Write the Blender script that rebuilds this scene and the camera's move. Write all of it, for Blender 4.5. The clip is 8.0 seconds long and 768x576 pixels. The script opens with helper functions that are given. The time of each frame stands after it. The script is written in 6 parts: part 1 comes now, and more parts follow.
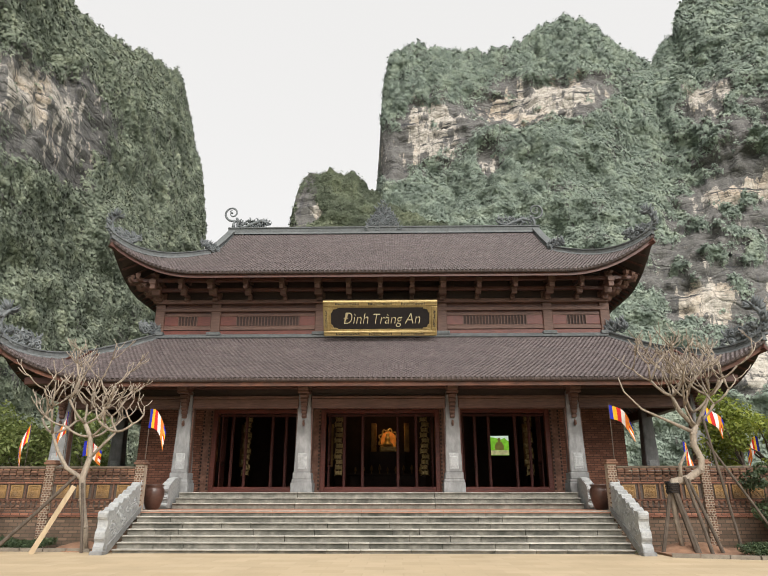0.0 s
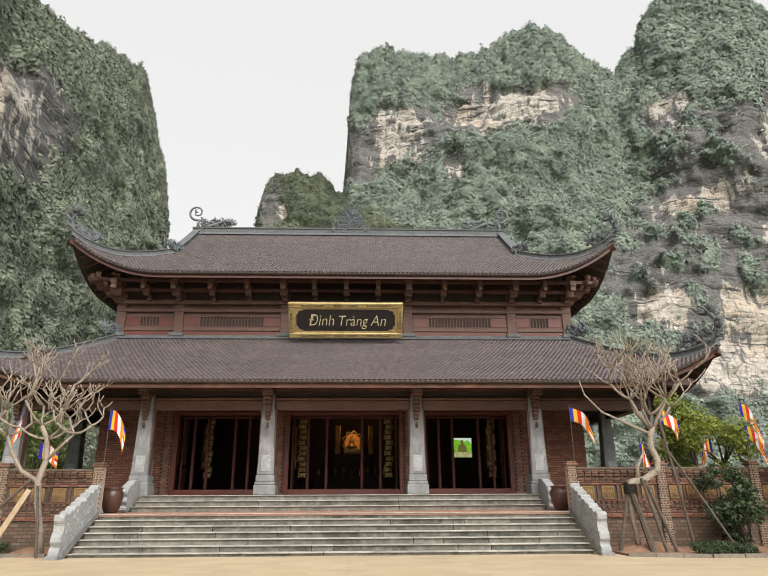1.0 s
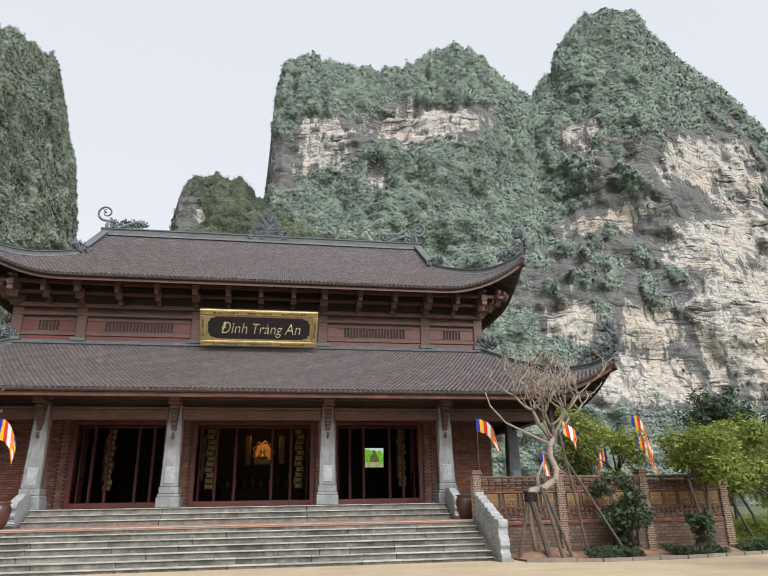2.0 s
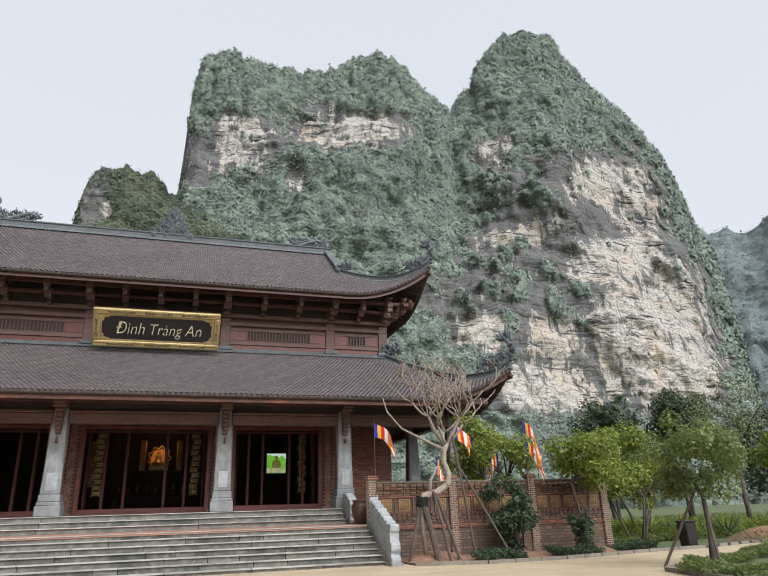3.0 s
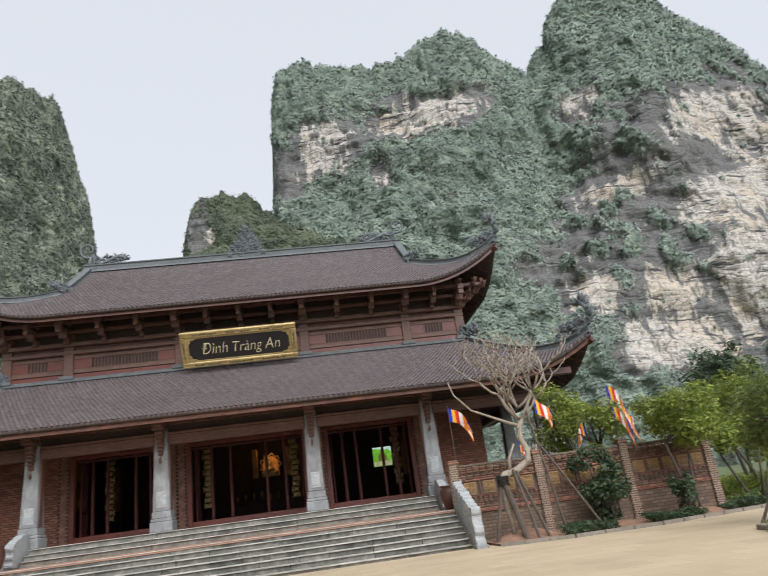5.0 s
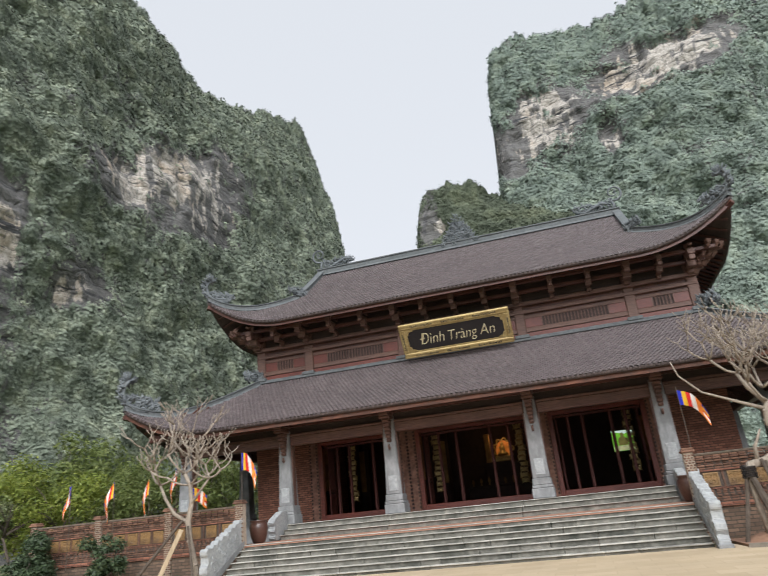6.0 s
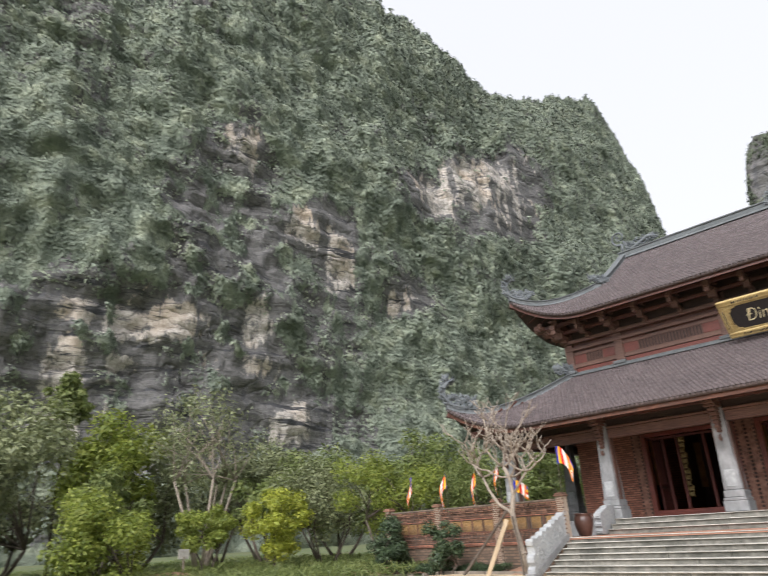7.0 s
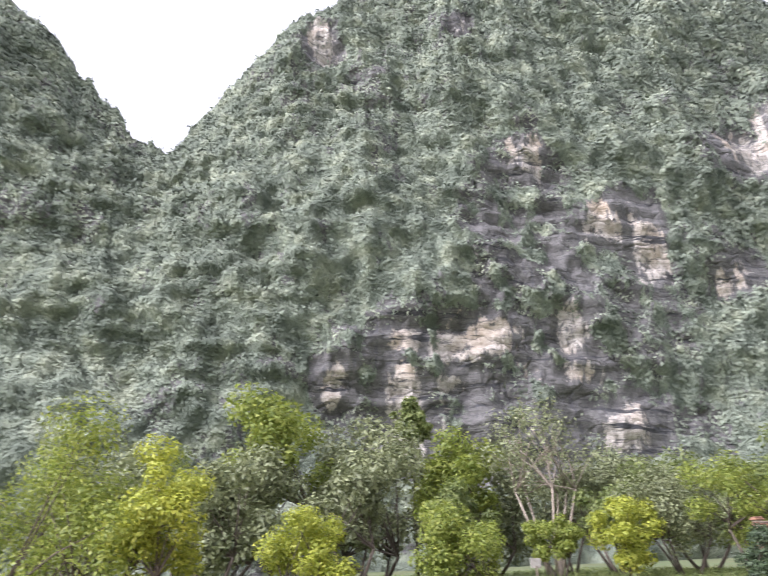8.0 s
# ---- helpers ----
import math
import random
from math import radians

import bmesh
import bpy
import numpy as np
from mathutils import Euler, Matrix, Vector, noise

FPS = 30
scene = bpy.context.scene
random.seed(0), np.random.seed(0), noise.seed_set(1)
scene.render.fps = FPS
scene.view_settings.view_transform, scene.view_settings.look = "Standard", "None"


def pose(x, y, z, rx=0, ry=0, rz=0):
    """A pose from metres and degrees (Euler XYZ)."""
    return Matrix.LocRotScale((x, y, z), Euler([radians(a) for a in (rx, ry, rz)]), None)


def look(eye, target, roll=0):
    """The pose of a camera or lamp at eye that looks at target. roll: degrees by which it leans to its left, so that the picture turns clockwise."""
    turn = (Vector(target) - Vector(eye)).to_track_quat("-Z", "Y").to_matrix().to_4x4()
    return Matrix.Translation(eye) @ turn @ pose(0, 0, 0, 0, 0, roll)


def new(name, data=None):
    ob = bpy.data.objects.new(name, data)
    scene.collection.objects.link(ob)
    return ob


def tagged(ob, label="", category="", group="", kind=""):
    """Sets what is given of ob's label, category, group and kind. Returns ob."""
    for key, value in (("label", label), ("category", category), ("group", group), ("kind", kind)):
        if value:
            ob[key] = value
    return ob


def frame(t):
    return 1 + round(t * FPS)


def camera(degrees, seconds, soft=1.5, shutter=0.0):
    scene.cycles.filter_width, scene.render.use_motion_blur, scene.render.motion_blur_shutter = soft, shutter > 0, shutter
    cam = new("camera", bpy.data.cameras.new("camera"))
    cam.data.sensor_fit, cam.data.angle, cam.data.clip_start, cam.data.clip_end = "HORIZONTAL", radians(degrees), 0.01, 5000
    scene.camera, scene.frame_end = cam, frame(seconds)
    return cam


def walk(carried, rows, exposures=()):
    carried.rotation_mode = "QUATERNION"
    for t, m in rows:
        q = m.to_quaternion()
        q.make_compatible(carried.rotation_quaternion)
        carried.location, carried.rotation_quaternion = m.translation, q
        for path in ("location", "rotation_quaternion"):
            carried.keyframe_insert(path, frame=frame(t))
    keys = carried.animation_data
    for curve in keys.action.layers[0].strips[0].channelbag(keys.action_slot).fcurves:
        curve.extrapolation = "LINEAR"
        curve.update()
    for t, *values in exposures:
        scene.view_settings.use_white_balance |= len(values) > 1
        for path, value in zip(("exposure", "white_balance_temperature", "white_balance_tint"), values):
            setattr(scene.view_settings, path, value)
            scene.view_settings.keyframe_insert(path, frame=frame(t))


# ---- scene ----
cam = camera(62.6, 8.0, soft=1.1, shutter=0.18)
PATH = [
    (0, (0.78, -19.965, 1.616), (0.741, -18.066, 2.241), 0.0),
    (0.5, (0.801, -19.986, 1.602), (0.798, -18.086, 2.228), -0.2),
    (1, (0.737, -20.02, 1.598), (0.808, -18.123, 2.23), -0.3),
    (1.5, (0.769, -20.059, 1.595), (0.95, -18.174, 2.239), -0.7),
    (2, (0.917, -20.139, 1.595), (1.239, -18.278, 2.252), -1.1),
    (3.5, (1.809, -20.466, 1.572), (2.46, -18.696, 2.239), -2.8),
    (4, (2.371, -20.663, 1.569), (3.045, -18.903, 2.238), -3.9),
    (4.2, (2.528, -20.708, 1.548), (3.184, -18.941, 2.216), -4.5),
    (5.3, (3.771, -20.594, 1.525), (3.788, -18.705, 2.181), -7.7),
    (5.5, (4.077, -20.515, 1.573), (3.946, -18.631, 2.232), -7.1),
    (6, (4.672, -20.396, 1.588), (4.178, -18.582, 2.271), -5.8),
    (6.1, (4.775, -20.391, 1.584), (4.207, -18.601, 2.272), -5.2),
    (6.5, (5.155, -20.423, 1.555), (4.271, -18.775, 2.263), -4.3),
    (7, (5.768, -20.496, 1.539), (4.45, -19.182, 2.27), -3.1),
    (7.5, (6.059, -20.477, 1.512), (4.469, -19.534, 2.275), -2.5),
    (8, (6.228, -20.41, 1.489), (4.46, -19.923, 2.287), -2.1),
]
EXPOSURES = [
    (0, 0.0, 6500, 10), (1.0, 0.0, 6450, 10), (1.5, -0.03, 6250, 10), (2.0, -0.08, 6000, 10), (3.5, -0.15, 5900, 10), (5.5, -0.15, 5900, 10),
    (6.3, -0.08, 6000, 10), (7.0, 0.16, 6050, 13), (7.5, 0.64, 5850, 18), (8.0, 0.86, 5800, 22),
]
walk(cam, [(t, look(eye, target, roll)) for t, eye, target, roll in PATH], EXPOSURES)

# ---- light ----
world = bpy.data.worlds.new("overcast")
scene.world = world
world.use_nodes = True
wn = world.node_tree
sky = wn.nodes.new("ShaderNodeTexSky")
sky.sky_type = "NISHITA"
sky.sun_disc = False
sky.sun_elevation, sky.sun_rotation = radians(41), radians(163)
sky.air_density, sky.dust_density, sky.ozone_density = 1.0, 4.0, 1.0
grey = wn.nodes.new("ShaderNodeHueSaturation")
grey.inputs["Saturation"].default_value = 0.12
grey.inputs["Value"].default_value = 0.10
cloud = wn.nodes.new("ShaderNodeMix")
cloud.data_type = "RGBA"
cloud.inputs["Factor"].default_value = 0.72
cloud.inputs["B"].default_value = (0.903, 0.893, 0.877, 1)
wn.links.new(sky.outputs["Color"], grey.inputs["Color"])
wn.links.new(grey.outputs["Color"], cloud.inputs["A"])
wn.links.new(cloud.outputs["Result"], wn.nodes["Background"].inputs["Color"])
wn.nodes["Background"].inputs["Strength"].default_value = 1.22

sun_data = bpy.data.lights.new("sun", "SUN")
sun_data.energy, sun_data.angle, sun_data.color = 4.3, radians(50), (1.0, 0.96, 0.9)
sun = new("sun", sun_data)
sun.matrix_world = look((22, -72, 66), (0, 0, 0))


# ---- materials ----
def node_mat(name):
    m = bpy.data.materials.new(name)
    m.use_nodes = True
    return m, m.node_tree, m.node_tree.nodes["Principled BSDF"]


def ramp(nt, src, stops):
    r = nt.nodes.new("ShaderNodeValToRGB")
    while len(r.color_ramp.elements) < len(stops):
        r.color_ramp.elements.new(0.5)
    for e, (p, c) in zip(r.color_ramp.elements, stops):
        e.position, e.color = p, (*c, 1)
    nt.links.new(src, r.inputs["Fac"])
    return r.outputs["Color"]


def noise_tex(nt, scale, detail=4, stretch=None, rough=0.6, coord="Object"):
    tc = nt.nodes.new("ShaderNodeTexCoord")
    n = nt.nodes.new("ShaderNodeTexNoise")
    n.inputs["Scale"].default_value, n.inputs["Detail"].default_value, n.inputs["Roughness"].default_value = scale, detail, rough
    src = tc.outputs[coord]
    if stretch:
        mp = nt.nodes.new("ShaderNodeMapping")
        mp.inputs["Scale"].default_value = stretch
        nt.links.new(src, mp.inputs["Vector"])
        src = mp.outputs["Vector"]
    nt.links.new(src, n.inputs["Vector"])
    return n.outputs["Fac"]


def mix(nt, fac, a, b, mode="MIX"):
    m = nt.nodes.new("ShaderNodeMix")
    m.data_type, m.blend_type = "RGBA", mode
    for key, v in (("Factor", fac), ("A", a), ("B", b)):
        if isinstance(v, (int, float)):
            m.inputs[key].default_value = v
        elif isinstance(v, tuple):
            m.inputs[key].default_value = (*v, 1)
        else:
            nt.links.new(v, m.inputs[key])
    return m.outputs["Result"]


def bump(nt, bsdf, height, strength, dist=0.02):
    b = nt.nodes.new("ShaderNodeBump")
    b.inputs["Strength"].default_value, b.inputs["Distance"].default_value = strength, dist
    nt.links.new(height, b.inputs["Height"])
    nt.links.new(b.outputs["Normal"], bsdf.inputs["Normal"])


def surface(name, dark, light, fine=20.0, coarse=1.2, rough=0.8, relief=0.3, stretch=None, stain=None, stain_amount=0.4, metal=0.0, vary=0.0):
    """Two-scale mottled material: fine grain between dark and light, coarse stains."""
    m, nt, bsdf = node_mat(name)
    n1 = noise_tex(nt, fine, 5, stretch)
    n2 = noise_tex(nt, coarse, 4)
    col = ramp(nt, n1, [(0.3, dark), (0.7, light)])
    st = ramp(nt, n2, [(0.42, (0, 0, 0)), (0.68, (stain_amount,) * 3)])
    col = mix(nt, st, col, stain or tuple(c * 0.55 for c in dark))
    if vary:
        info = nt.nodes.new("ShaderNodeObjectInfo")
        col = mix(nt, vary, col, ramp(nt, info.outputs["Random"], [(0.0, tuple(c * 0.5 for c in dark)), (1.0, tuple(min(1, c * 1.3) for c in light))]))
    nt.links.new(col, bsdf.inputs["Base Color"])
    bsdf.inputs["Roughness"].default_value, bsdf.inputs["Metallic"].default_value = rough, metal
    bump(nt, bsdf, n1, relief)
    return m


def coursed(name, dark, light, joint, width, height, gap, rough, plane="xz"):
    """Units laid in courses with joints, for brickwork and slab paving seen from far off."""
    m, nt, bsdf = node_mat(name)
    tc = nt.nodes.new("ShaderNodeTexCoord")
    vec = tc.outputs["Object"]
    if plane == "xz":
        sp, cb = nt.nodes.new("ShaderNodeSeparateXYZ"), nt.nodes.new("ShaderNodeCombineXYZ")
        add = nt.nodes.new("ShaderNodeMath")
        nt.links.new(vec, sp.inputs[0])
        nt.links.new(sp.outputs["X"], add.inputs[0])
        nt.links.new(sp.outputs["Y"], add.inputs[1])
        nt.links.new(add.outputs[0], cb.inputs["X"])
        nt.links.new(sp.outputs["Z"], cb.inputs["Y"])
        vec = cb.outputs[0]
    br = nt.nodes.new("ShaderNodeTexBrick")
    br.inputs["Scale"].default_value = 1.0
    br.inputs["Brick Width"].default_value, br.inputs["Row Height"].default_value, br.inputs["Mortar Size"].default_value = width, height, gap
    br.inputs["Color1"].default_value, br.inputs["Color2"].default_value, br.inputs["Mortar"].default_value = (*dark, 1), (*light, 1), (*joint, 1)
    nt.links.new(vec, br.inputs["Vector"])
    n1, n2 = noise_tex(nt, 9, 5), noise_tex(nt, 0.45, 5)
    col = mix(nt, ramp(nt, n1, [(0.3, (0.05, 0.05, 0.05)), (0.7, (0.4, 0.4, 0.4))]), br.outputs["Color"], tuple((a + b) / 2 for a, b in zip(dark, light)))
    col = mix(nt, ramp(nt, n2, [(0.42, (0, 0, 0)), (0.7, (0.45, 0.45, 0.45))]), col, tuple(c * 0.75 for c in dark))
    nt.links.new(col, bsdf.inputs["Base Color"])
    bsdf.inputs["Roughness"].default_value = rough
    bump(nt, bsdf, br.outputs["Fac"], 0.25, -0.01)
    return m


def leaf_mat(name, a, b, c, rough=0.55, through_light=0.3):
    """Leaves: three greens shared out leaf by leaf, a little light let through."""
    m, nt, bsdf = node_mat(name)
    geo = nt.nodes.new("ShaderNodeNewGeometry")
    col = ramp(nt, geo.outputs["Random Per Island"], [(0.0, a), (0.5, b), (1.0, c)])
    big = noise_tex(nt, 0.9, 3)
    col = mix(nt, ramp(nt, big, [(0.35, (0, 0, 0)), (0.7, (0.5, 0.5, 0.5))]), col, tuple(x * 0.55 for x in a))
    nt.links.new(col, bsdf.inputs["Base Color"])
    bsdf.inputs["Roughness"].default_value = rough
    tr = nt.nodes.new("ShaderNodeBsdfTranslucent")
    nt.links.new(col, tr.inputs["Color"])
    ms = nt.nodes.new("ShaderNodeMixShader")
    ms.inputs[0].default_value = through_light
    nt.links.new(bsdf.outputs[0], ms.inputs[1])
    nt.links.new(tr.outputs[0], ms.inputs[2])
    nt.links.new(ms.outputs[0], nt.nodes["Material Output"].inputs["Surface"])
    return m


def foliage(nt, a, b, c):
    """Tree by tree tones of far foliage, broken up by leaf clusters."""
    crown = ramp(nt, noise_tex(nt, 0.14, 2, None, 0.6), [(0.36, a), (0.52, b), (0.68, c)])
    clumps = noise_tex(nt, 0.7, 5, None, 0.7)
    return mix(nt, ramp(nt, clumps, [(0.38, (0.45, 0.45, 0.45)), (0.55, (0, 0, 0))]), crown, tuple(v * 0.75 for v in a)), clumps


def cliff_mat(name, greens):
    """Karst: limestone with dark water stains and beds, overgrown where the veil attribute says."""
    m, nt, bsdf = node_mat(name)
    att = nt.nodes.new("ShaderNodeAttribute")
    att.attribute_name = "cover"
    sep = nt.nodes.new("ShaderNodeSeparateColor")
    nt.links.new(att.outputs["Color"], sep.inputs["Color"])
    streak = noise_tex(nt, 0.16, 6, (1, 1, 0.22), 0.68)
    beds = noise_tex(nt, 0.16, 5, (0.35, 0.35, 3.2), 0.6)
    fine = noise_tex(nt, 0.9, 5, None, 0.7)
    pale = ramp(nt, fine, [(0.32, (0.27, 0.245, 0.215)), (0.68, (0.58, 0.535, 0.47))])
    ochre = ramp(nt, noise_tex(nt, 0.05, 3), [(0.5, (0, 0, 0)), (0.68, (0.45, 0.45, 0.45))])
    pale = mix(nt, ochre, pale, (0.50, 0.37, 0.24))
    grey_rock = ramp(nt, fine, [(0.3, (0.095, 0.092, 0.088)), (0.75, (0.20, 0.192, 0.182))])
    white = nt.nodes.new("ShaderNodeMath")
    white.operation = "ADD"
    nt.links.new(sep.outputs["Green"], white.inputs[0])
    sharp = nt.nodes.new("ShaderNodeMath")
    sharp.operation = "MULTIPLY_ADD"
    sharp.inputs[1].default_value, sharp.inputs[2].default_value = 1.8, -0.4
    nt.links.new(streak, sharp.inputs[0])
    nt.links.new(sharp.outputs[0], white.inputs[1])
    wf = ramp(nt, white.outputs[0], [(0.93, (0, 0, 0)), (1.03, (1, 1, 1))])
    rock = mix(nt, wf, grey_rock, pale)
    crack = ramp(nt, beds, [(0.36, (1, 1, 1)), (0.41, (0, 0, 0))])
    rock = mix(nt, crack, rock, (0.06, 0.06, 0.063))
    thin = ramp(nt, noise_tex(nt, 0.5, 5, (0.28, 0.28, 2.6), 0.65), [(0.37, (0.75, 0.75, 0.75)), (0.42, (0, 0, 0))])
    rock = mix(nt, thin, rock, (0.08, 0.078, 0.078))
    chute = ramp(nt, noise_tex(nt, 0.4, 5, (1.4, 1.4, 0.12), 0.65), [(0.36, (0.7, 0.7, 0.7)), (0.43, (0, 0, 0))])
    rock = mix(nt, chute, rock, (0.09, 0.09, 0.095))
    tc = nt.nodes.new("ShaderNodeTexCoord")
    warp = nt.nodes.new("ShaderNodeVectorMath")
    warp.operation = "MULTIPLY_ADD"
    warp.inputs[1].default_value = (16, 16, 16)
    nw = nt.nodes.new("ShaderNodeTexNoise")
    nw.inputs["Scale"].default_value, nw.inputs["Detail"].default_value = 0.09, 5
    nt.links.new(tc.outputs["Object"], nw.inputs["Vector"])
    nt.links.new(nw.outputs["Color"], warp.inputs[0])
    nt.links.new(tc.outputs["Object"], warp.inputs[2])
    mp = nt.nodes.new("ShaderNodeMapping")
    mp.inputs["Scale"].default_value = (0.045, 0.045, 0.2)
    nt.links.new(warp.outputs[0], mp.inputs["Vector"])
    vo = nt.nodes.new("ShaderNodeTexVoronoi")
    vo.feature = "DISTANCE_TO_EDGE"
    vo.inputs["Scale"].default_value = 1.0
    nt.links.new(mp.outputs["Vector"], vo.inputs["Vector"])
    joint = ramp(nt, vo.outputs["Distance"], [(0.0, (0.6, 0.6, 0.6)), (0.035, (0, 0, 0))])
    rock = mix(nt, joint, rock, (0.07, 0.068, 0.066))
    green, leaves = foliage(nt, *greens)
    veil = nt.nodes.new("ShaderNodeMath")
    veil.operation = "ADD"
    nt.links.new(sep.outputs["Red"], veil.inputs[0])
    rag = nt.nodes.new("ShaderNodeMath")
    rag.operation = "MULTIPLY_ADD"
    rag.inputs[1].default_value, rag.inputs[2].default_value = 1.9, -0.45
    nt.links.new(noise_tex(nt, 0.16, 7, (1, 1, 0.55), 0.72), rag.inputs[0])
    nt.links.new(rag.outputs[0], veil.inputs[1])
    vf = ramp(nt, veil.outputs[0], [(0.93, (1, 1, 1)), (1.05, (0, 0, 0))])
    nt.links.new(mix(nt, vf, rock, green), bsdf.inputs["Base Color"])
    bsdf.inputs["Roughness"].default_value = 0.95
    bsdf.inputs["Specular IOR Level"].default_value = 0.15
    both = mix(nt, vf, mix(nt, 0.16, mix(nt, 0.5, beds, streak), ramp(nt, vo.outputs["Distance"], [(0.0, (0, 0, 0)), (0.16, (1, 1, 1))])), leaves)
    bump(nt, bsdf, both, 0.9, 2.6)
    return m


STONE = surface("grey_stone", (0.185, 0.187, 0.187), (0.32, 0.32, 0.315), 6, 1.1, 0.8, 0.2, (1, 1, 0.4), (0.12, 0.12, 0.118), 0.7)
# Dark risers, pale treads: the fall of light is put in the colours.
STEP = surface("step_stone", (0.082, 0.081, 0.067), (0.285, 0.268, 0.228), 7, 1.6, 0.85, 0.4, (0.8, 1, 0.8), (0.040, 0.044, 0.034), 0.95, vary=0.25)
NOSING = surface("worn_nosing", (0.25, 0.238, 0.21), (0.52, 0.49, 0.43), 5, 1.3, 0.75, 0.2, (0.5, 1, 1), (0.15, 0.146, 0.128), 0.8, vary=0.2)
CARVED = surface("carved_stone", (0.281, 0.289, 0.289), (0.421, 0.429, 0.421), 11, 1.5, 0.8, 0.6, None, (0.156, 0.156, 0.156), 0.5)
PAVING = coursed("sand_paving", (0.433, 0.334, 0.209), (0.517, 0.410, 0.274), (0.403, 0.312, 0.198), 0.9, 0.6, 0.012, 0.75, "xy")
TERRACOTTA = surface("terracotta_floor", (0.336, 0.160, 0.104), (0.448, 0.240, 0.160), 8, 1, 0.7, 0.1)
WOOD = surface("brown_lacquered_wood", (0.058, 0.021, 0.014), (0.130, 0.047, 0.030), 9, 1.0, 0.5, 0.15, (0.3, 3, 3), (0.04, 0.02, 0.016), 0.5)
WOOD_PALE = surface("weathered_wood", (0.080, 0.040, 0.029), (0.195, 0.103, 0.072), 9, 1.0, 0.6, 0.2, (0.3, 3, 3), (0.07, 0.038, 0.03), 0.5)
# Near-black copy of WOOD that paints in the shade under the eaves.
WOOD_RECESS = surface("recess_shade_wood", (0.030, 0.018, 0.014), (0.062, 0.036, 0.028), 9, 1.0, 0.7, 0.2, (0.3, 3, 3))
WOOD_RED = surface("red_wood", (0.095, 0.022, 0.014), (0.19, 0.046, 0.027), 9, 1.0, 0.45, 0.15, (0.4, 3, 3))
# Darkened copy of WOOD_RED: the doorway's shade is put in its colour.
WOOD_SHADED = surface("shaded_red_wood", (0.050, 0.010, 0.007), (0.115, 0.024, 0.015), 9, 1.0, 0.7, 0.15, (0.4, 3, 3))
BRICKWALL = coursed("brick_face", (0.150, 0.056, 0.034), (0.37, 0.165, 0.10), (0.045, 0.032, 0.026), 0.30, 0.10, 0.014, 0.85)
MOSSBRICK = coursed("mossy_brick_face", (0.085, 0.060, 0.042), (0.24, 0.155, 0.105), (0.05, 0.045, 0.035), 0.30, 0.11, 0.014, 0.95)
BRICK = surface("brick", (0.075, 0.036, 0.024), (0.29, 0.155, 0.098), 12, 1.6, 0.9, 0.4, None, (0.040, 0.030, 0.024), 0.75, vary=0.45)
BRICK_PALE = surface("pale_brick", (0.155, 0.075, 0.050), (0.31, 0.165, 0.115), 7, 2.0, 0.9, 0.4, None, (0.09, 0.05, 0.036), 0.7)
RUST = surface("rusty_red_board", (0.048, 0.020, 0.013), (0.165, 0.066, 0.038), 3, 1.4, 0.8, 0.3, (0.6, 1, 2), (0.05, 0.03, 0.022), 0.7)
MORTAR = surface("dark_mortar", (0.07, 0.055, 0.045), (0.13, 0.10, 0.08), 15, 2, 0.95, 0.4)
RETAIN = surface("mossy_masonry", (0.09, 0.065, 0.05), (0.21, 0.15, 0.11), 6, 0.8, 0.95, 0.6, None, (0.06, 0.075, 0.05), 0.6)
OCHRE = surface("glazed_ochre_tile", (0.221, 0.123, 0.043), (0.391, 0.238, 0.093), 16, 2.2, 0.5, 0.5, None, (0.085, 0.051, 0.030), 0.75)
ROOF = surface("roof_tile", (0.088, 0.070, 0.070), (0.160, 0.131, 0.129), 6, 0.35, 0.48, 0.15, None, (0.095, 0.077, 0.077), 0.5)
nt = ROOF.node_tree
old = nt.nodes["Principled BSDF"].inputs["Base Color"].links[0].from_socket
geo = nt.nodes.new("ShaderNodeNewGeometry")
tone = ramp(nt, geo.outputs["Random Per Island"], [(0.0, (0.80, 0.79, 0.79)), (1.0, (1.16, 1.14, 1.13))])
nt.links.new(mix(nt, 1.0, old, tone, "MULTIPLY"), nt.nodes["Principled BSDF"].inputs["Base Color"])
ROOF_DECK = surface("roof_deck", (0.05, 0.035, 0.03), (0.08, 0.055, 0.045), 6, 1, 0.8, 0.2)
RIDGE = surface("ridge_mortar", (0.085, 0.092, 0.094), (0.165, 0.175, 0.176), 8, 1.2, 0.85, 0.4, None, (0.082, 0.090, 0.090), 0.6)
ORNAMENT = surface("ceramic_ornament", (0.072, 0.083, 0.088), (0.205, 0.222, 0.226), 7, 1.5, 0.6, 0.4, None, (0.068, 0.076, 0.085), 0.6)
GOLD = surface("gilded_wood", (0.340, 0.238, 0.085), (0.527, 0.408, 0.187), 14, 2, 0.4, 0.25, None, (0.204, 0.128, 0.043), 0.5, 0.3)
GOLD_DARK = surface("dull_gilding", (0.20, 0.10, 0.03), (0.42, 0.25, 0.08), 8, 2, 0.45, 0.4, None, (0.06, 0.03, 0.02), 0.6, 0.4)
# Much darker than the other gildings; for the hangings' rods and top bars.
GOLD_DIM = surface("dark_gilding", (0.04, 0.019, 0.006), (0.12, 0.058, 0.014), 9, 1.0, 0.6, 0.3)
BLACK = surface("black_lacquer", (0.012, 0.010, 0.010), (0.025, 0.02, 0.018), 10, 1, 0.35, 0.05)
